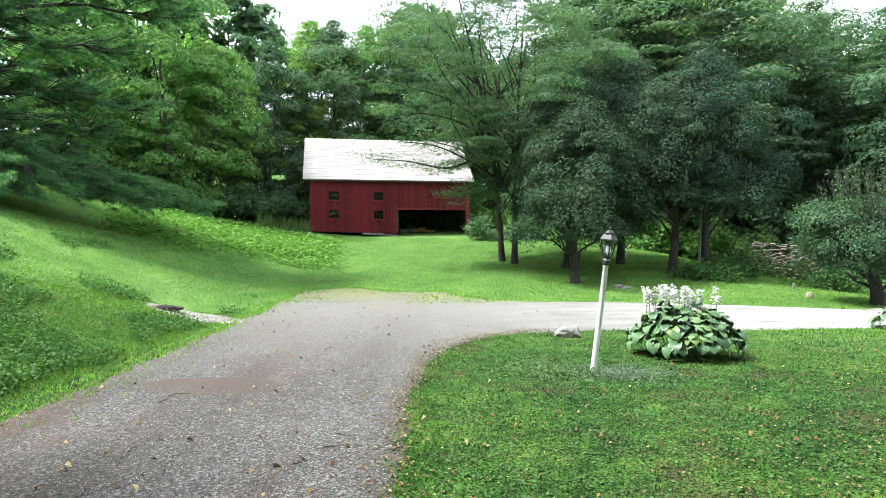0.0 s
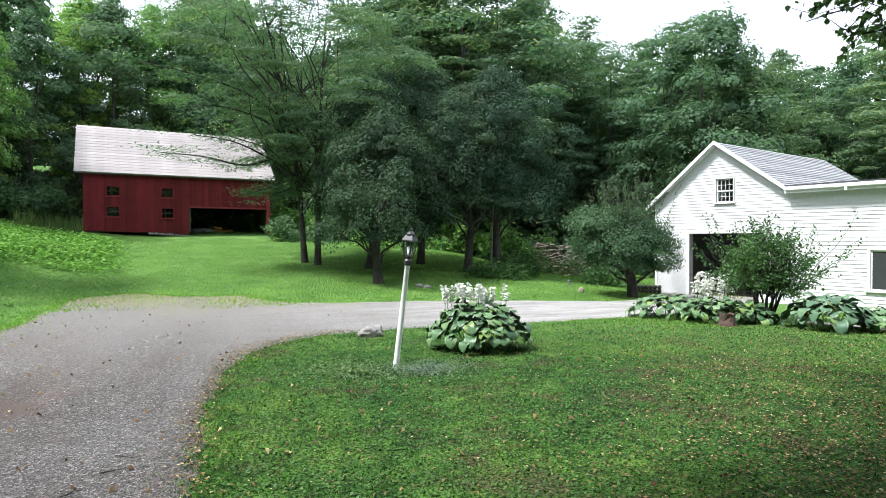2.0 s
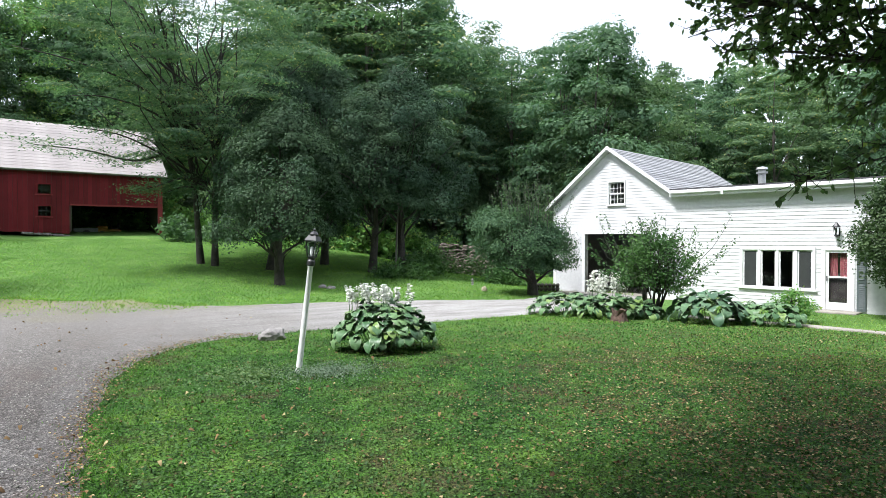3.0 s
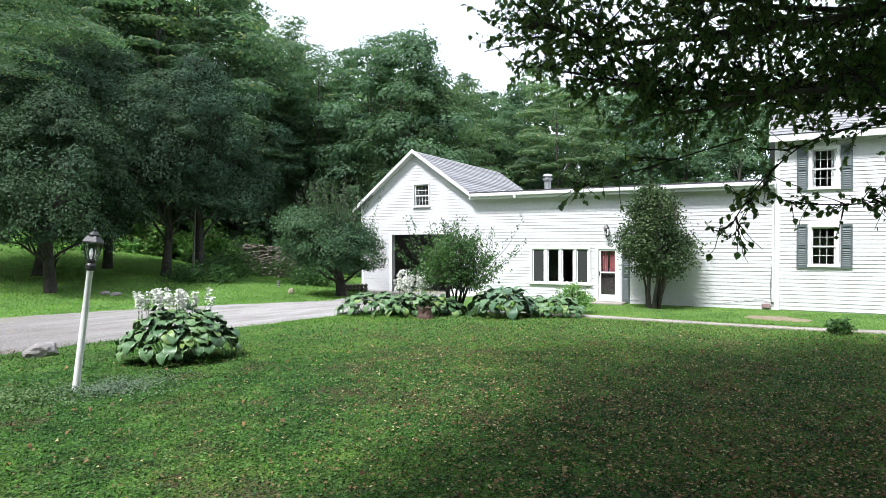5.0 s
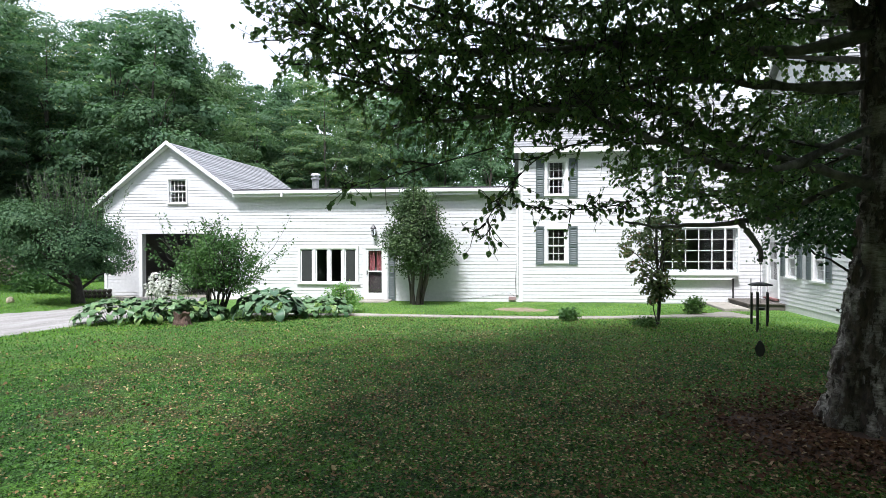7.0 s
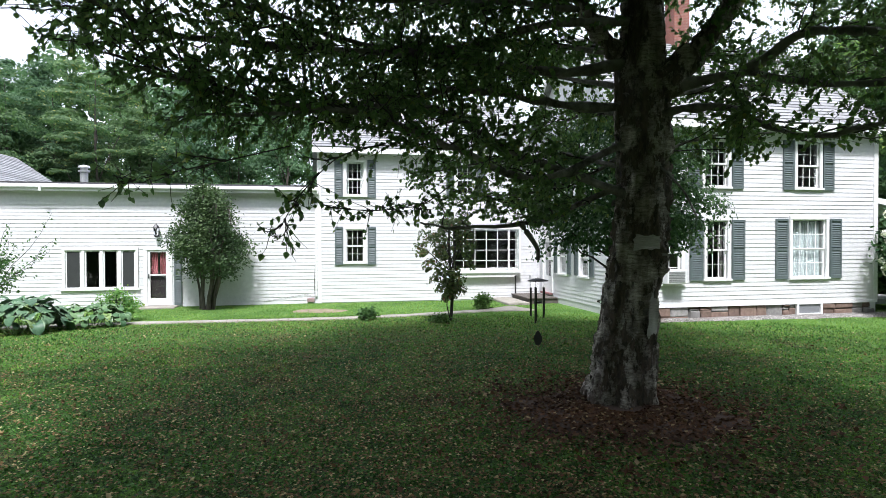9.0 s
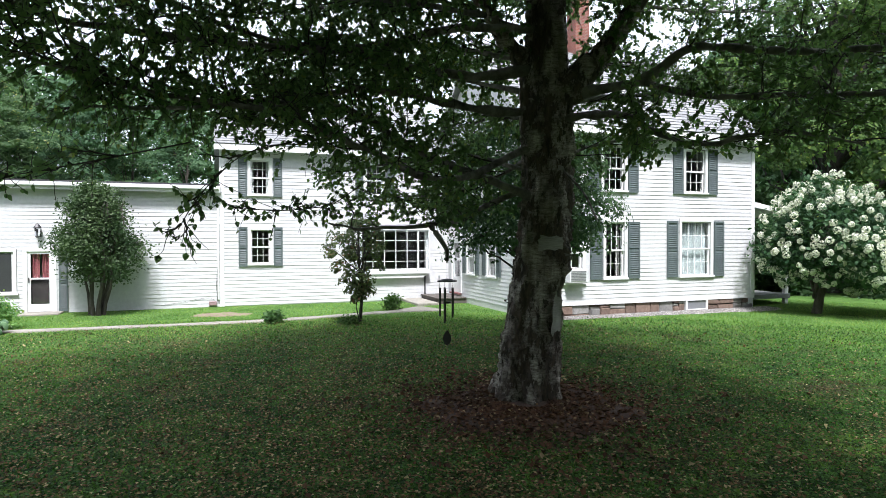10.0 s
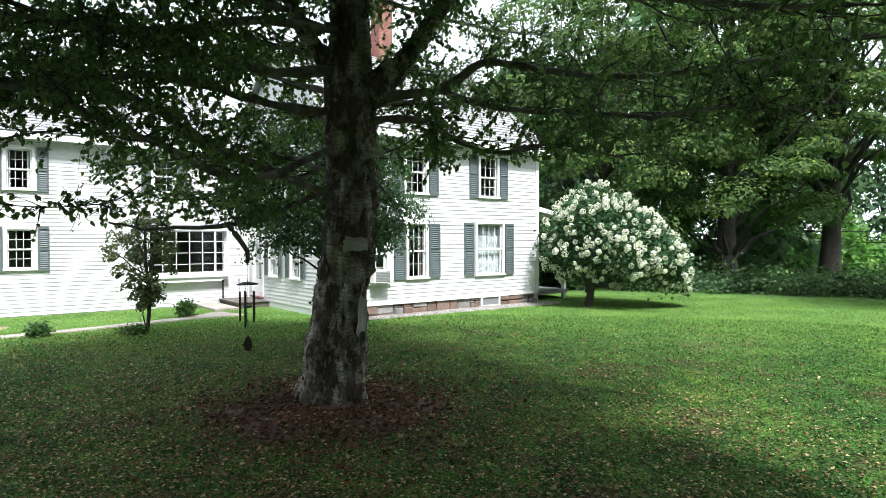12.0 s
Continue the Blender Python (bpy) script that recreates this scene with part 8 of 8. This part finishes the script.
# dry stone wall beneath the trees
def stone_wall():
    ob = empty("stone_wall", "tumbled dry stone wall at the garden's edge", "wall")
    rng = random.Random(4)
    base = [lump(rng, (0.46, 0.34, 0.12), (k, 1, 2), 0.34, 1) for k in range(5)]
    meshes = []
    for bm in base:
        me = bpy.data.meshes.new("stone")
        bm.to_mesh(me)
        bm.free()
        me.materials.append(STONE_WALL)
        meshes.append(me)
    p0, p1 = Vector(az(26.6, 38.5)), Vector(az(32.8, 37.0))
    ln = (p1 - p0).length
    for row in range(19):
        x = rng.uniform(0, 0.3)
        while x < ln:
            q = p0.lerp(p1, x / ln)
            if rng.random() < 1.0 - 0.45 * max(0.0, (row - 12) / 6):
                m = Matrix.LocRotScale((q.x + rng.uniform(-0.06, 0.06), q.y + rng.uniform(-0.08, 0.08), land(q.x, q.y) + row * 0.098 - 0.04), Euler((rng.uniform(-0.15, 0.15), rng.uniform(-0.1, 0.1), rng.uniform(-0.4, 0.4) + math.atan2(p1.y - p0.y, p1.x - p0.x))), (rng.uniform(0.7, 1.6), 1, rng.uniform(0.8, 1.25)))
                part("stone", rng.choice(meshes), None, ob, at=m)
            x += rng.uniform(0.34, 0.6)


stone_wall()
hedge(30.0, 35.4, 2.6, 0.6, 1.15, 90, LEAF_SHRUB, "leafy undergrowth before the stone wall", leaf=0.10, w=0.06)


# wind chime under the low bough
def wind_chime():
    x, y = az(92.95, 8.0)
    top = EYE[2] + 8.0 * math.tan(radians(-2.5))
    ob = empty("wind_chime", "black wind chime with tubes and a drop sail", "wind chime", at=Matrix.LocRotScale((x, y, top), None, (0.7, 0.7, 0.83)))
    part("cord", tubes("cord", [([(0, 0, 0.17), (0, 0, -0.13)], [0.003, 0.003]), ([(0, 0, -0.13), (-0.15, 0, -0.20)], [0.0025] * 2), ([(0, 0, -0.13), (0.15, 0, -0.20)], [0.0025] * 2), ([(0, 0, -0.13), (0, 0, -1.02)], [0.0025] * 2)], BLACK_METAL, 5), None, ob)
    part("hook", tubes("hook", [(np.array([(0.02 * math.cos(t), 0, -0.06 + 0.03 * math.sin(t)) for t in np.linspace(0, 5.5, 12)]), [0.003] * 12)], GREY_METAL, 5), None, ob)
    part("canopy", lathe([(0.185, -0.22), (0.19, -0.21), (0.13, -0.195), (0.05, -0.18)], 24), BLACK_METAL, ob)
    part("striker", lathe([(0.07, -0.56), (0.075, -0.545), (0.07, -0.53)], 20), BLACK_METAL, ob)
    for k in range(5):
        a = 2 * math.pi * k / 5 + 0.3
        cx, cy = 0.13 * math.cos(a), 0.13 * math.sin(a)
        ln = (0.56, 0.44, 0.50, 0.40, 0.47)[k]
        part("tube", lathe([(0.017, -0.32 - ln), (0.019, -0.32 - ln), (0.019, -0.32), (0.017, -0.32)], 12, at=(cx, cy)), BLACK_METAL, ob)
        part("tube_cord", tubes("tube_cord", [([(cx, cy, -0.21), (cx, cy, -0.33)], [0.002] * 2)], BLACK_METAL, 4), None, ob)
    pts = []
    for i in range(24):
        t = 2 * math.pi * i / 24
        pts.append((0.075 * math.sin(t) * (1 - 0.45 * math.cos(t) * 0.9 if math.cos(t) > 0 else 1), -1.1 + 0.115 * math.cos(t)))
    part("sail", prism(pts, -0.006, 0.006), BLACK_METAL, ob, "dark drop-shaped sail", at=pose(0, 0, 0, 0, 0, -93))


wind_chime()

# bench-like log pile behind the apple tree, against the garage corner
lg = empty("log_stack", "small stack of grey firewood by the garage corner", "firewood")
lx, ly = az(36.3, 27.6)
lg.matrix_world = pose(lx, ly, land(lx, ly), 0, 0, -40)
for k in range(14):
    part("log", lathe([(0.07, 0), (0.08, 0.02), (0.08, 0.68), (0.07, 0.7)], 10), BARK, lg, at=pose(-0.5 + 0.17 * (k % 7), -0.35, 0.09 + 0.15 * (k // 7), -90, 0, 0))

# overhead lines past the side lawn
for dz in (0.0, 0.55):
    p, q = reach(128, 1.6, 46), reach(152, 0.6, 38)
    pts = [p + (q - p) * t + np.array((0, 0, -1.2 * t * (1 - t) - dz)) for t in np.linspace(0, 1, 16)]
    tagged(new("power_line", tubes("power_line", [(np.array(pts), [0.022] * 16)], BLACK_METAL, 5)), "black overhead line crossing behind the lawn", "cable", "overhead lines")
# flag pole-like aerial mast beside the house roof
mast = empty("aerial_mast", "thin grey metal mast beside the house", "mast", at=HOUSE @ Matrix.Translation((4.02, FY - 0.7, 0)))
part("mast_tube", tubes("mast_tube", [([(0, 0.0, 4.5), (0, 0.0, 11.5)], [0.035, 0.03]), ([(0, 0.0, 5.0), (0, 0.5, 5.0)], [0.02, 0.02]), ([(0, 0, 6.3), (0, 1.2, 6.3)], [0.02, 0.02])], GREY_METAL, 8), None, mast)


# small fixings on the house
def fixing(name, bm, mat, label, category):
    ob = tagged(new(name), label, category)
    ob.matrix_world = HOUSE
    part(name + "_body", bm, mat, ob)
    return ob


fixing("vent_pipe_stub", lathe([(0.03, 0.0), (0.03, 0.86), (0.04, 0.87), (0.04, 0.92)], 12, at=(7.68, FY - 0.12)), BLACK_METAL, "short black pipe rising by the bay window", "pipe")
fixing("water_tap", lathe([(0.015, 0.2), (0.015, 0.85), (0.03, 0.86), (0.03, 0.93)], 10, at=(8.28, FY - 0.12)), GREY_METAL, "thin grey standpipe in the house corner", "pipe")
fixing("cable_box", boxes((-0.28, -0.02, FY - 0.1, FY - 0.021, 0.06, 0.2), bevel=0.01), surface("rusty_box", (0.22, 0.14, 0.14), (0.36, 0.25, 0.25), 3, 20, 0.8), "small rusty box low on the wall", "box")
fixing("wall_vent", boxes((-6.5, -6.25, FY - 0.05, FY - 0.021, 0.3, 0.42), bevel=0.01), GREY_METAL, "small grey vent below the window", "vent")
fixing("gutter_outlet", boxes((G1 + 2.0, G1 + 2.08, FY - 0.46, FY - 0.4, 3.98, 4.22), bevel=0.01), WHITE_TRIM, "white gutter joint on the ell eave", "gutter")
wire = [(-1.8, FY - 0.03, 0.12), (-1.2, FY - 0.035, 0.2), (-0.6, FY - 0.035, 0.3), (-0.25, FY - 0.04, 0.33), (-0.05, FY - 0.04, 0.2)]
cab = tagged(new("wall_cable"), "thin dark cable looped along the wall", "cable")
cab.matrix_world = HOUSE
part("cable", tubes("cable", [(spline(wire, 14), [0.004] * 14), (spline([(0.0, FY - 0.07, 0.2), (-0.02, FY - 0.07, 0.8), (0.02, FY - 0.07, 1.6), (-0.01, FY - 0.07, 1.75)], 10), [0.01] * 10)], BLACK_METAL, 5), None, cab)

# ---- ground cover: weeds, grass, litter, gravel ----
def meet(a, e, near=4.0, far=90.0):
    """Where a line of sight from the hovering point first meets the ground."""
    d = near
    k = math.tan(radians(e))
    while d < far:
        x, y = az(a, d)
        if EYE[2] + d * k <= land(x, y):
            return x, y
        d += 0.25
    return None


cr = np.random.default_rng(77)


def scatter(n, a0, a1, d0, d1, keep, power=1.25):
    out = []
    A = cr.uniform(a0, a1, n)
    D = d0 + (d1 - d0) * cr.uniform(0, 1, n) ** power
    X, Y = D * np.sin(np.radians(A)), D * np.cos(np.radians(A))
    for x, y in zip(X.tolist(), Y.tolist()):
        if keep(x, y):
            out.append((x, y, land(x, y)))
    return np.array(out)


def on_lawn(x, y):
    return drive_edge(x, y) > cr.random() * 0.5 - 0.18


# mown grass near the hovering point
P = scatter(270000, -75, 180, 0.4, 19.0, on_lawn, 0.95)
n = len(P)
dist = np.hypot(P[:, 0], P[:, 1])[:, None]
tilt = cr.normal(size=(n, 3)) * 0.55
tilt[:, 2] = 1.0
tilt /= np.linalg.norm(tilt, axis=1)[:, None]
side = np.cross(tilt, cr.normal(size=(n, 3)))
side /= np.linalg.norm(side, axis=1)[:, None]
hgt = cr.uniform(0.016, 0.05, size=(n, 1)) * (0.8 + 0.025 * dist)
wid = 0.004 + 0.0006 * dist
V = np.stack([P - side * wid, P + side * wid, P + tilt * hgt], 1).reshape(-1, 3)
V[:, 2] -= 0.004
tagged(new("grass", tri_mesh("grass", V, np.arange(3 * n).reshape(-1, 3), GRASS_BLADE)), "short mown lawn grass", "grass", kind="stuff")

# longer grass on the bank and the slope towards the barn
P = scatter(165000, -42, 44, 17.0, 44.0, lambda x, y: drive_edge(x, y) > 0.2 - (3.4 if y > 20.8 and x < 2 else 0.5) * cr.random() ** 2.0, 1.0)
n = len(P)
tilt = cr.normal(size=(n, 3)) * 0.6
tilt[:, 2] = 1.0
side = np.cross(tilt, cr.normal(size=(n, 3)))
side /= np.linalg.norm(side, axis=1)[:, None]
V = np.stack([P - side * 0.017, P + side * 0.017, P + tilt * cr.uniform(0.018, 0.060, size=(n, 1))], 1).reshape(-1, 3)
tagged(new("meadow_grass", tri_mesh("meadow_grass", V, np.arange(3 * n).reshape(-1, 3), MEADOW)), "bright green rough grass on the slope", "grass", kind="stuff")

# grass creeping over the drive's worn edges and thinning out where the track to the barn begins
P = scatter(75000, -50, 6, 6.0, 28.0, lambda x, y: -2.6 < drive_edge(x, y) < 0.3 and (x < -3.5 or y > 20.0) and cr.random() < math.exp(min(0.0, drive_edge(x, y)) / (1.4 if y > 20.5 else 0.25)), 1.0)
n = len(P)
P[:, 2] += 0.02
tilt = cr.normal(size=(n, 3)) * 0.6
tilt[:, 2] = 1.0
side = np.cross(tilt, cr.normal(size=(n, 3)))
side /= np.linalg.norm(side, axis=1)[:, None]
wid = 0.004 + 0.0007 * np.hypot(P[:, 0], P[:, 1])[:, None]
V = np.stack([P - side * wid, P + side * wid, P + tilt * cr.uniform(0.02, 0.08, size=(n, 1))], 1).reshape(-1, 3)
tagged(new("edge_grass", tri_mesh("edge_grass", V, np.arange(3 * n).reshape(-1, 3), MEADOW)), "sparse yellowish grass creeping over the drive edge", "grass", kind="stuff")

P = scatter(60000, -24, 44, 4.5, 16.5, lambda x, y: -0.7 < drive_edge(x, y) < 0.4 and x > -3.5 and cr.random() < math.exp(min(0.0, drive_edge(x, y) + 0.05) / 0.13), 1.0)
n = len(P)
P[:, 2] += 0.012
tilt = cr.normal(size=(n, 3)) * 0.7
tilt[:, 2] = 1.0
side = np.cross(tilt, cr.normal(size=(n, 3)))
side /= np.linalg.norm(side, axis=1)[:, None]
V = np.stack([P - side * 0.006, P + side * 0.006, P + tilt * cr.uniform(0.02, 0.06, size=(n, 1))], 1).reshape(-1, 3)
tagged(new("lawn_edge_grass", tri_mesh("lawn_edge_grass", V, np.arange(3 * n).reshape(-1, 3), GRASS_BLADE)), "ragged lawn edge along the gravel", "grass", kind="stuff")

# rough grass between the weeds on the near bank
P = scatter(60000, -50, -14, 7.5, 18.0, lambda x, y: x < -5.7 and math.hypot((x + 6.35) / 1.45, (y - 16.3) / 0.65) > 1, 1.0)
n = len(P)
tilt = cr.normal(size=(n, 3)) * 0.6
tilt[:, 2] = 1.0
side = np.cross(tilt, cr.normal(size=(n, 3)))
side /= np.linalg.norm(side, axis=1)[:, None]
V = np.stack([P - side * 0.010, P + side * 0.010, P + tilt * cr.uniform(0.03, 0.10, size=(n, 1))], 1).reshape(-1, 3)
tagged(new("bank_grass", tri_mesh("bank_grass", V, np.arange(3 * n).reshape(-1, 3), BANK_GRASS)), "rough green grass on the near bank", "grass", kind="stuff")

# grass strip before the house and out to the side lawn, in the sunlit tone
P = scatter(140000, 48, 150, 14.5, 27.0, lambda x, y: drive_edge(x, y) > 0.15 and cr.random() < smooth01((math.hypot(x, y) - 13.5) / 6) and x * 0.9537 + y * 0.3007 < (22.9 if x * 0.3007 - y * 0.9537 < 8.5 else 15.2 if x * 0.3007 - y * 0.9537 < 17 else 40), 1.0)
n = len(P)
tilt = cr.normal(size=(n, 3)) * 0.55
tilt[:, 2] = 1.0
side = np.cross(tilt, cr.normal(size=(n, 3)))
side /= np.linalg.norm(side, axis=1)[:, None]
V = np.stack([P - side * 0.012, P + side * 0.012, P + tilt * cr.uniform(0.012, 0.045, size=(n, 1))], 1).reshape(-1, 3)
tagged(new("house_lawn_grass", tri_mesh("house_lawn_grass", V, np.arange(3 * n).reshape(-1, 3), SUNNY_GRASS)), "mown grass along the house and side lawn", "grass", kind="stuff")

# pale ground cover and weeds round the lamp post
def ring(cx, cy, rx, ry, k):
    a, d = cr.uniform(0, 6.283, k), np.abs(cr.normal(size=k)) * 0.6
    q = np.stack([cx + rx * d * np.cos(a), cy + ry * d * np.sin(a), np.zeros(k)], 1)
    q[:, 2] = [land(x, y) + 0.03 for x, y in q[:, :2]]
    q[:, 2] += cr.uniform(0, 0.07, k)
    return q


tagged(new("pale_groundcover", leaf_mesh("pale_groundcover", cr, ring(2.95, 10.0, 1.0, 0.7, 3600), 0.032, 0.022, PALE_WEED, 0.0, 0.5)), "dusty pale ground cover at the lamp post", "weeds", kind="stuff")
tagged(new("weed_clump", leaf_mesh("weed_clump", cr, ring(1.75, 10.3, 0.9, 0.9, 2200), 0.055, 0.032, BANK_WEED, 0.0, 0.4)), "dark grey-green weeds beside the lamp post", "weeds", kind="stuff")

# clover and plantain among the grass
P = scatter(135000, -40, 180, 3.5, 18.0, on_lawn, 0.9)
P[:, 2] += 0.006 + 0.03 * cr.random(len(P)) ** 1.5
tagged(new("lawn_weed", leaf_mesh("lawn_weed", cr, P, 0.038, 0.030, CLOVER, 0.0, 0.5)), "low clover and plantain in the lawn", "weeds", kind="stuff")


# leafy growth on the bank beside the drive
def on_bank(x, y):
    return x < -6.0 - 0.5 * noise.noise((y * 0.5, 1, 1)) and math.hypot((x + 6.35) / 1.6, (y - 16.3) / 0.75) > 1 and noise.noise((x * 0.45, y * 0.45, 4.0)) > -0.22 + 0.06 * max(0.0, y - 11)


BANK_LEAF = leafy("bank_leaf", (0.030, 0.080, 0.020), (0.115, 0.225, 0.052), None, 0, 0.3)
P = scatter(110000, -44, -14, 8.0, 26.0, on_bank, 1.1)
P[:, 2] += 0.02 + 0.22 * cr.random(len(P)) ** 1.7
tagged(new("bank_weeds", leaf_mesh("bank_weeds", cr, P, 0.068, 0.040, BANK_LEAF, 0.1, 0.5)), "leafy weeds and ferns on the bank", "weeds", kind="stuff")

# bright weed patch along the top of the bank
pts = []
for i in range(620):
    f = cr.random()
    a = -28 + 17.5 * f
    e = 2.0 - 3.0 * f + cr.normal() * 0.8
    q = meet(a, min(e, 2.2 - 3.1 * f + 0.6), 12, 60)
    if q:
        pts.append((*q, land(*q)))
pts = np.array(pts)
C = pts.repeat(60, 0) + cr.normal(size=(len(pts) * 60, 3)) * (0.6, 0.6, 0.09) + (0, 0, 0.11)
tagged(new("weed_patch", leaf_mesh("weed_patch", cr, C, 0.17, 0.13, WEED_LEAF, 0.0, 0.7)), "bright yellow-green broad-leaved weed patch", "weeds", kind="stuff")

# tall reeds beside the barn
Q = []
for i in range(420):
    x, y = az(-12.2 - 4.6 * cr.random() ** 1.4, cr.uniform(43, 47))
    Q.append((x, y, land(x, y)))
Q = np.array(Q)
tip = cr.normal(size=(420, 3)) * 0.2
tip[:, 2] = cr.uniform(0.3, 1.25, 420)
s = np.array((0.03, 0, 0))
tagged(new("reeds", tri_mesh("reeds", np.stack([Q - s, Q + s, Q + tip], 1).reshape(-1, 3), np.arange(1260).reshape(-1, 3), TALL_GRASS)), "tall grass and reeds beside the barn", "grass", kind="stuff")

# fallen leaves, thickest under the birch and along the drive's edge
def litter_keep(x, y):
    d = math.hypot(x - 7.5, (y - 0.8) * (1.0 if y > 0.8 else 1.35))
    return drive_edge(x, y) > 0.05 and cr.random() < (0.02 + 0.85 * math.exp(-(d / 8.6) ** 2)) * (0.06 + 0.94 * smooth01((x - 1.2 * y / 3.0) / 6.0))


P = scatter(210000, -5, 180, 1.0, 18.5, litter_keep, 0.8)
edge = []
for i in range(24000):
    y, x = cr.uniform(4.5, 15), cr.uniform(-1.2, 2.6)
    if abs(drive_edge(x, y) + 0.02) < 0.03 + 0.34 * cr.random() ** 2.5 and cr.random() < 0.75:
        edge.append((x, y, land(x, y) + 0.01))
for i in range(9000):
    y, x = cr.uniform(5.5, 20), cr.uniform(-6.2, -4.4)
    if abs(drive_edge(x, y) + 0.1) < 0.06 + 0.2 * cr.random() ** 2 and cr.random() < 0.35:
        edge.append((x, y, land(x, y) + 0.01))
P = np.vstack([P, edge])
P[:, 2] += 0.035
tagged(new("fallen_leaves", leaf_mesh("fallen_leaves", cr, P, 0.042, 0.028, LEAF_DEAD, 0.0, 0.85, 0.5)), "dry brown and yellow fallen leaves", "leaves", kind="stuff")

# single large leaves dropped on the open lawn
P = scatter(800, -2, 150, 5.0, 16.0, lambda x, y: drive_edge(x, y) > 0.1, 1.0)
P[:, 2] += 0.045
hd = cr.normal(size=P.shape) * (1, 1, 0.18)
tagged(new("dropped_leaves", broad_leaf_mesh("dropped_leaves", cr, P, hd, 0.06, 0.04, LEAF_DEAD, 0.8)), "large curled tan leaves on the lawn", "leaves", kind="stuff")

# leaves and sticks dropped on the gravel
P = scatter(260, -42, 12, 4.5, 20.0, lambda x, y: -5.0 < drive_edge(x, y) < -0.15, 1.0)
P[:, 2] += 0.05
hd = cr.normal(size=P.shape) * (1, 1, 0.15)
tagged(new("drive_leaves", broad_leaf_mesh("drive_leaves", cr, P, hd, 0.075, 0.045, LEAF_DEAD, 0.8)), "pale dry leaves scattered on the gravel drive", "leaves", kind="stuff")
for a, d, ln, turn in ((-23.2, 9.6, 0.30, 20), (-24.4, 9.3, 0.22, 75), (-10.0, 6.6, 0.26, 10), (-9.2, 7.0, 0.24, -25), (-24.5, 6.4, 0.22, 110), (-13.0, 6.2, 0.2, 40)):
    x, y = az(a, d)
    stick = new("stick", tubes("stick", [(bent(cr, (-ln / 2, 0, 0), (ln / 2, 0, 0.01), 6, 0.08), taper(0.008, 0.004, 6))], BARK, 5))
    stick.matrix_world = pose(x, y, land(x, y) + 0.038, 0, 0, turn)
    tagged(stick, "thin dry stick lying on the gravel", "stick", "sticks on the drive")

# ring of leaf mould at the foot of the birch
def mulch_height(x, y):
    r = math.hypot((x - 8.3) / 1.35, (y + 1.5) / 1.2) - 1 + 0.55 * noise.noise((x * 0.9, y * 0.9, 6.0)) + 0.25 * noise.noise((x * 3.1, y * 3.1, 2.0))
    return land(x, y) + 0.05 - 0.10 * smooth01(r / 0.4 + 0.35) if r < 0.35 else None


MULCH = surface("leaf_mould", (0.030, 0.018, 0.013), (0.085, 0.048, 0.034), 2.0, 22.0, 0.95, 0.7, 0.03)
tagged(new("leaf_mould", sheet("leaf_mould", 4.0, 12.6, -5.6, 2.6, 0.1, mulch_height, material=MULCH)), "dark reddish leaf mould round the birch", "mulch", kind="structure")
P = []
for i in range(6500):
    a, d = cr.uniform(0, 6.283), abs(cr.normal()) * 0.55 + 0.15
    x, y = 8.2 + 2.1 * d * math.cos(a), -1.5 + 1.85 * d * math.sin(a)
    P.append((x, y, land(x, y) + 0.055))
LITTER = leafy("birch_litter", (0.045, 0.022, 0.016), (0.15, 0.075, 0.045), (0.34, 0.25, 0.16), 0.05, 0.1, 0.85)
tagged(new("leaf_litter", leaf_mesh("leaf_litter", cr, np.array(P), 0.07, 0.05, LITTER, 0.0, 0.7, 0.5)), "rust-brown leaf litter under the birch", "leaves", kind="stuff")

# loose stones on the drive
def on_drive(x, y):
    return drive_edge(x, y) < -0.1


P = scatter(27000, -80, 8, 1.0, 15.0, on_drive, 1.0)
n = len(P)
r = cr.uniform(0.005, 0.012, size=(n, 1, 1)) * np.where(cr.random((n, 1, 1)) < 0.03, 2.0, 1.0)
octa = np.array([(1, 0, 0), (0, 1, 0), (-1, 0, 0), (0, -1, 0), (0, 0, 0.8), (0, 0, -0.6)], float)
V = P[:, None, :] + (octa[None] * r * cr.uniform(0.6, 1.3, size=(n, 1, 3)) + cr.normal(size=(n, 6, 3)) * r * 0.15)
V[:, :, 2] += 0.03
tri = np.array([(0, 1, 4), (1, 2, 4), (2, 3, 4), (3, 0, 4), (1, 0, 5), (2, 1, 5), (3, 2, 5), (0, 3, 5)])
T = (np.arange(n)[:, None, None] * 6 + tri[None]).reshape(-1, 3)
STONE_CHIP = leafy("stone_chip", (0.07, 0.066, 0.062), (0.28, 0.27, 0.255), (0.46, 0.44, 0.41), 0.1, 0.0, 0.9)
tagged(new("gravel", tri_mesh("gravel", V.reshape(-1, 3), T, STONE_CHIP)), "loose grey gravel stones on the drive", "gravel", kind="stuff")
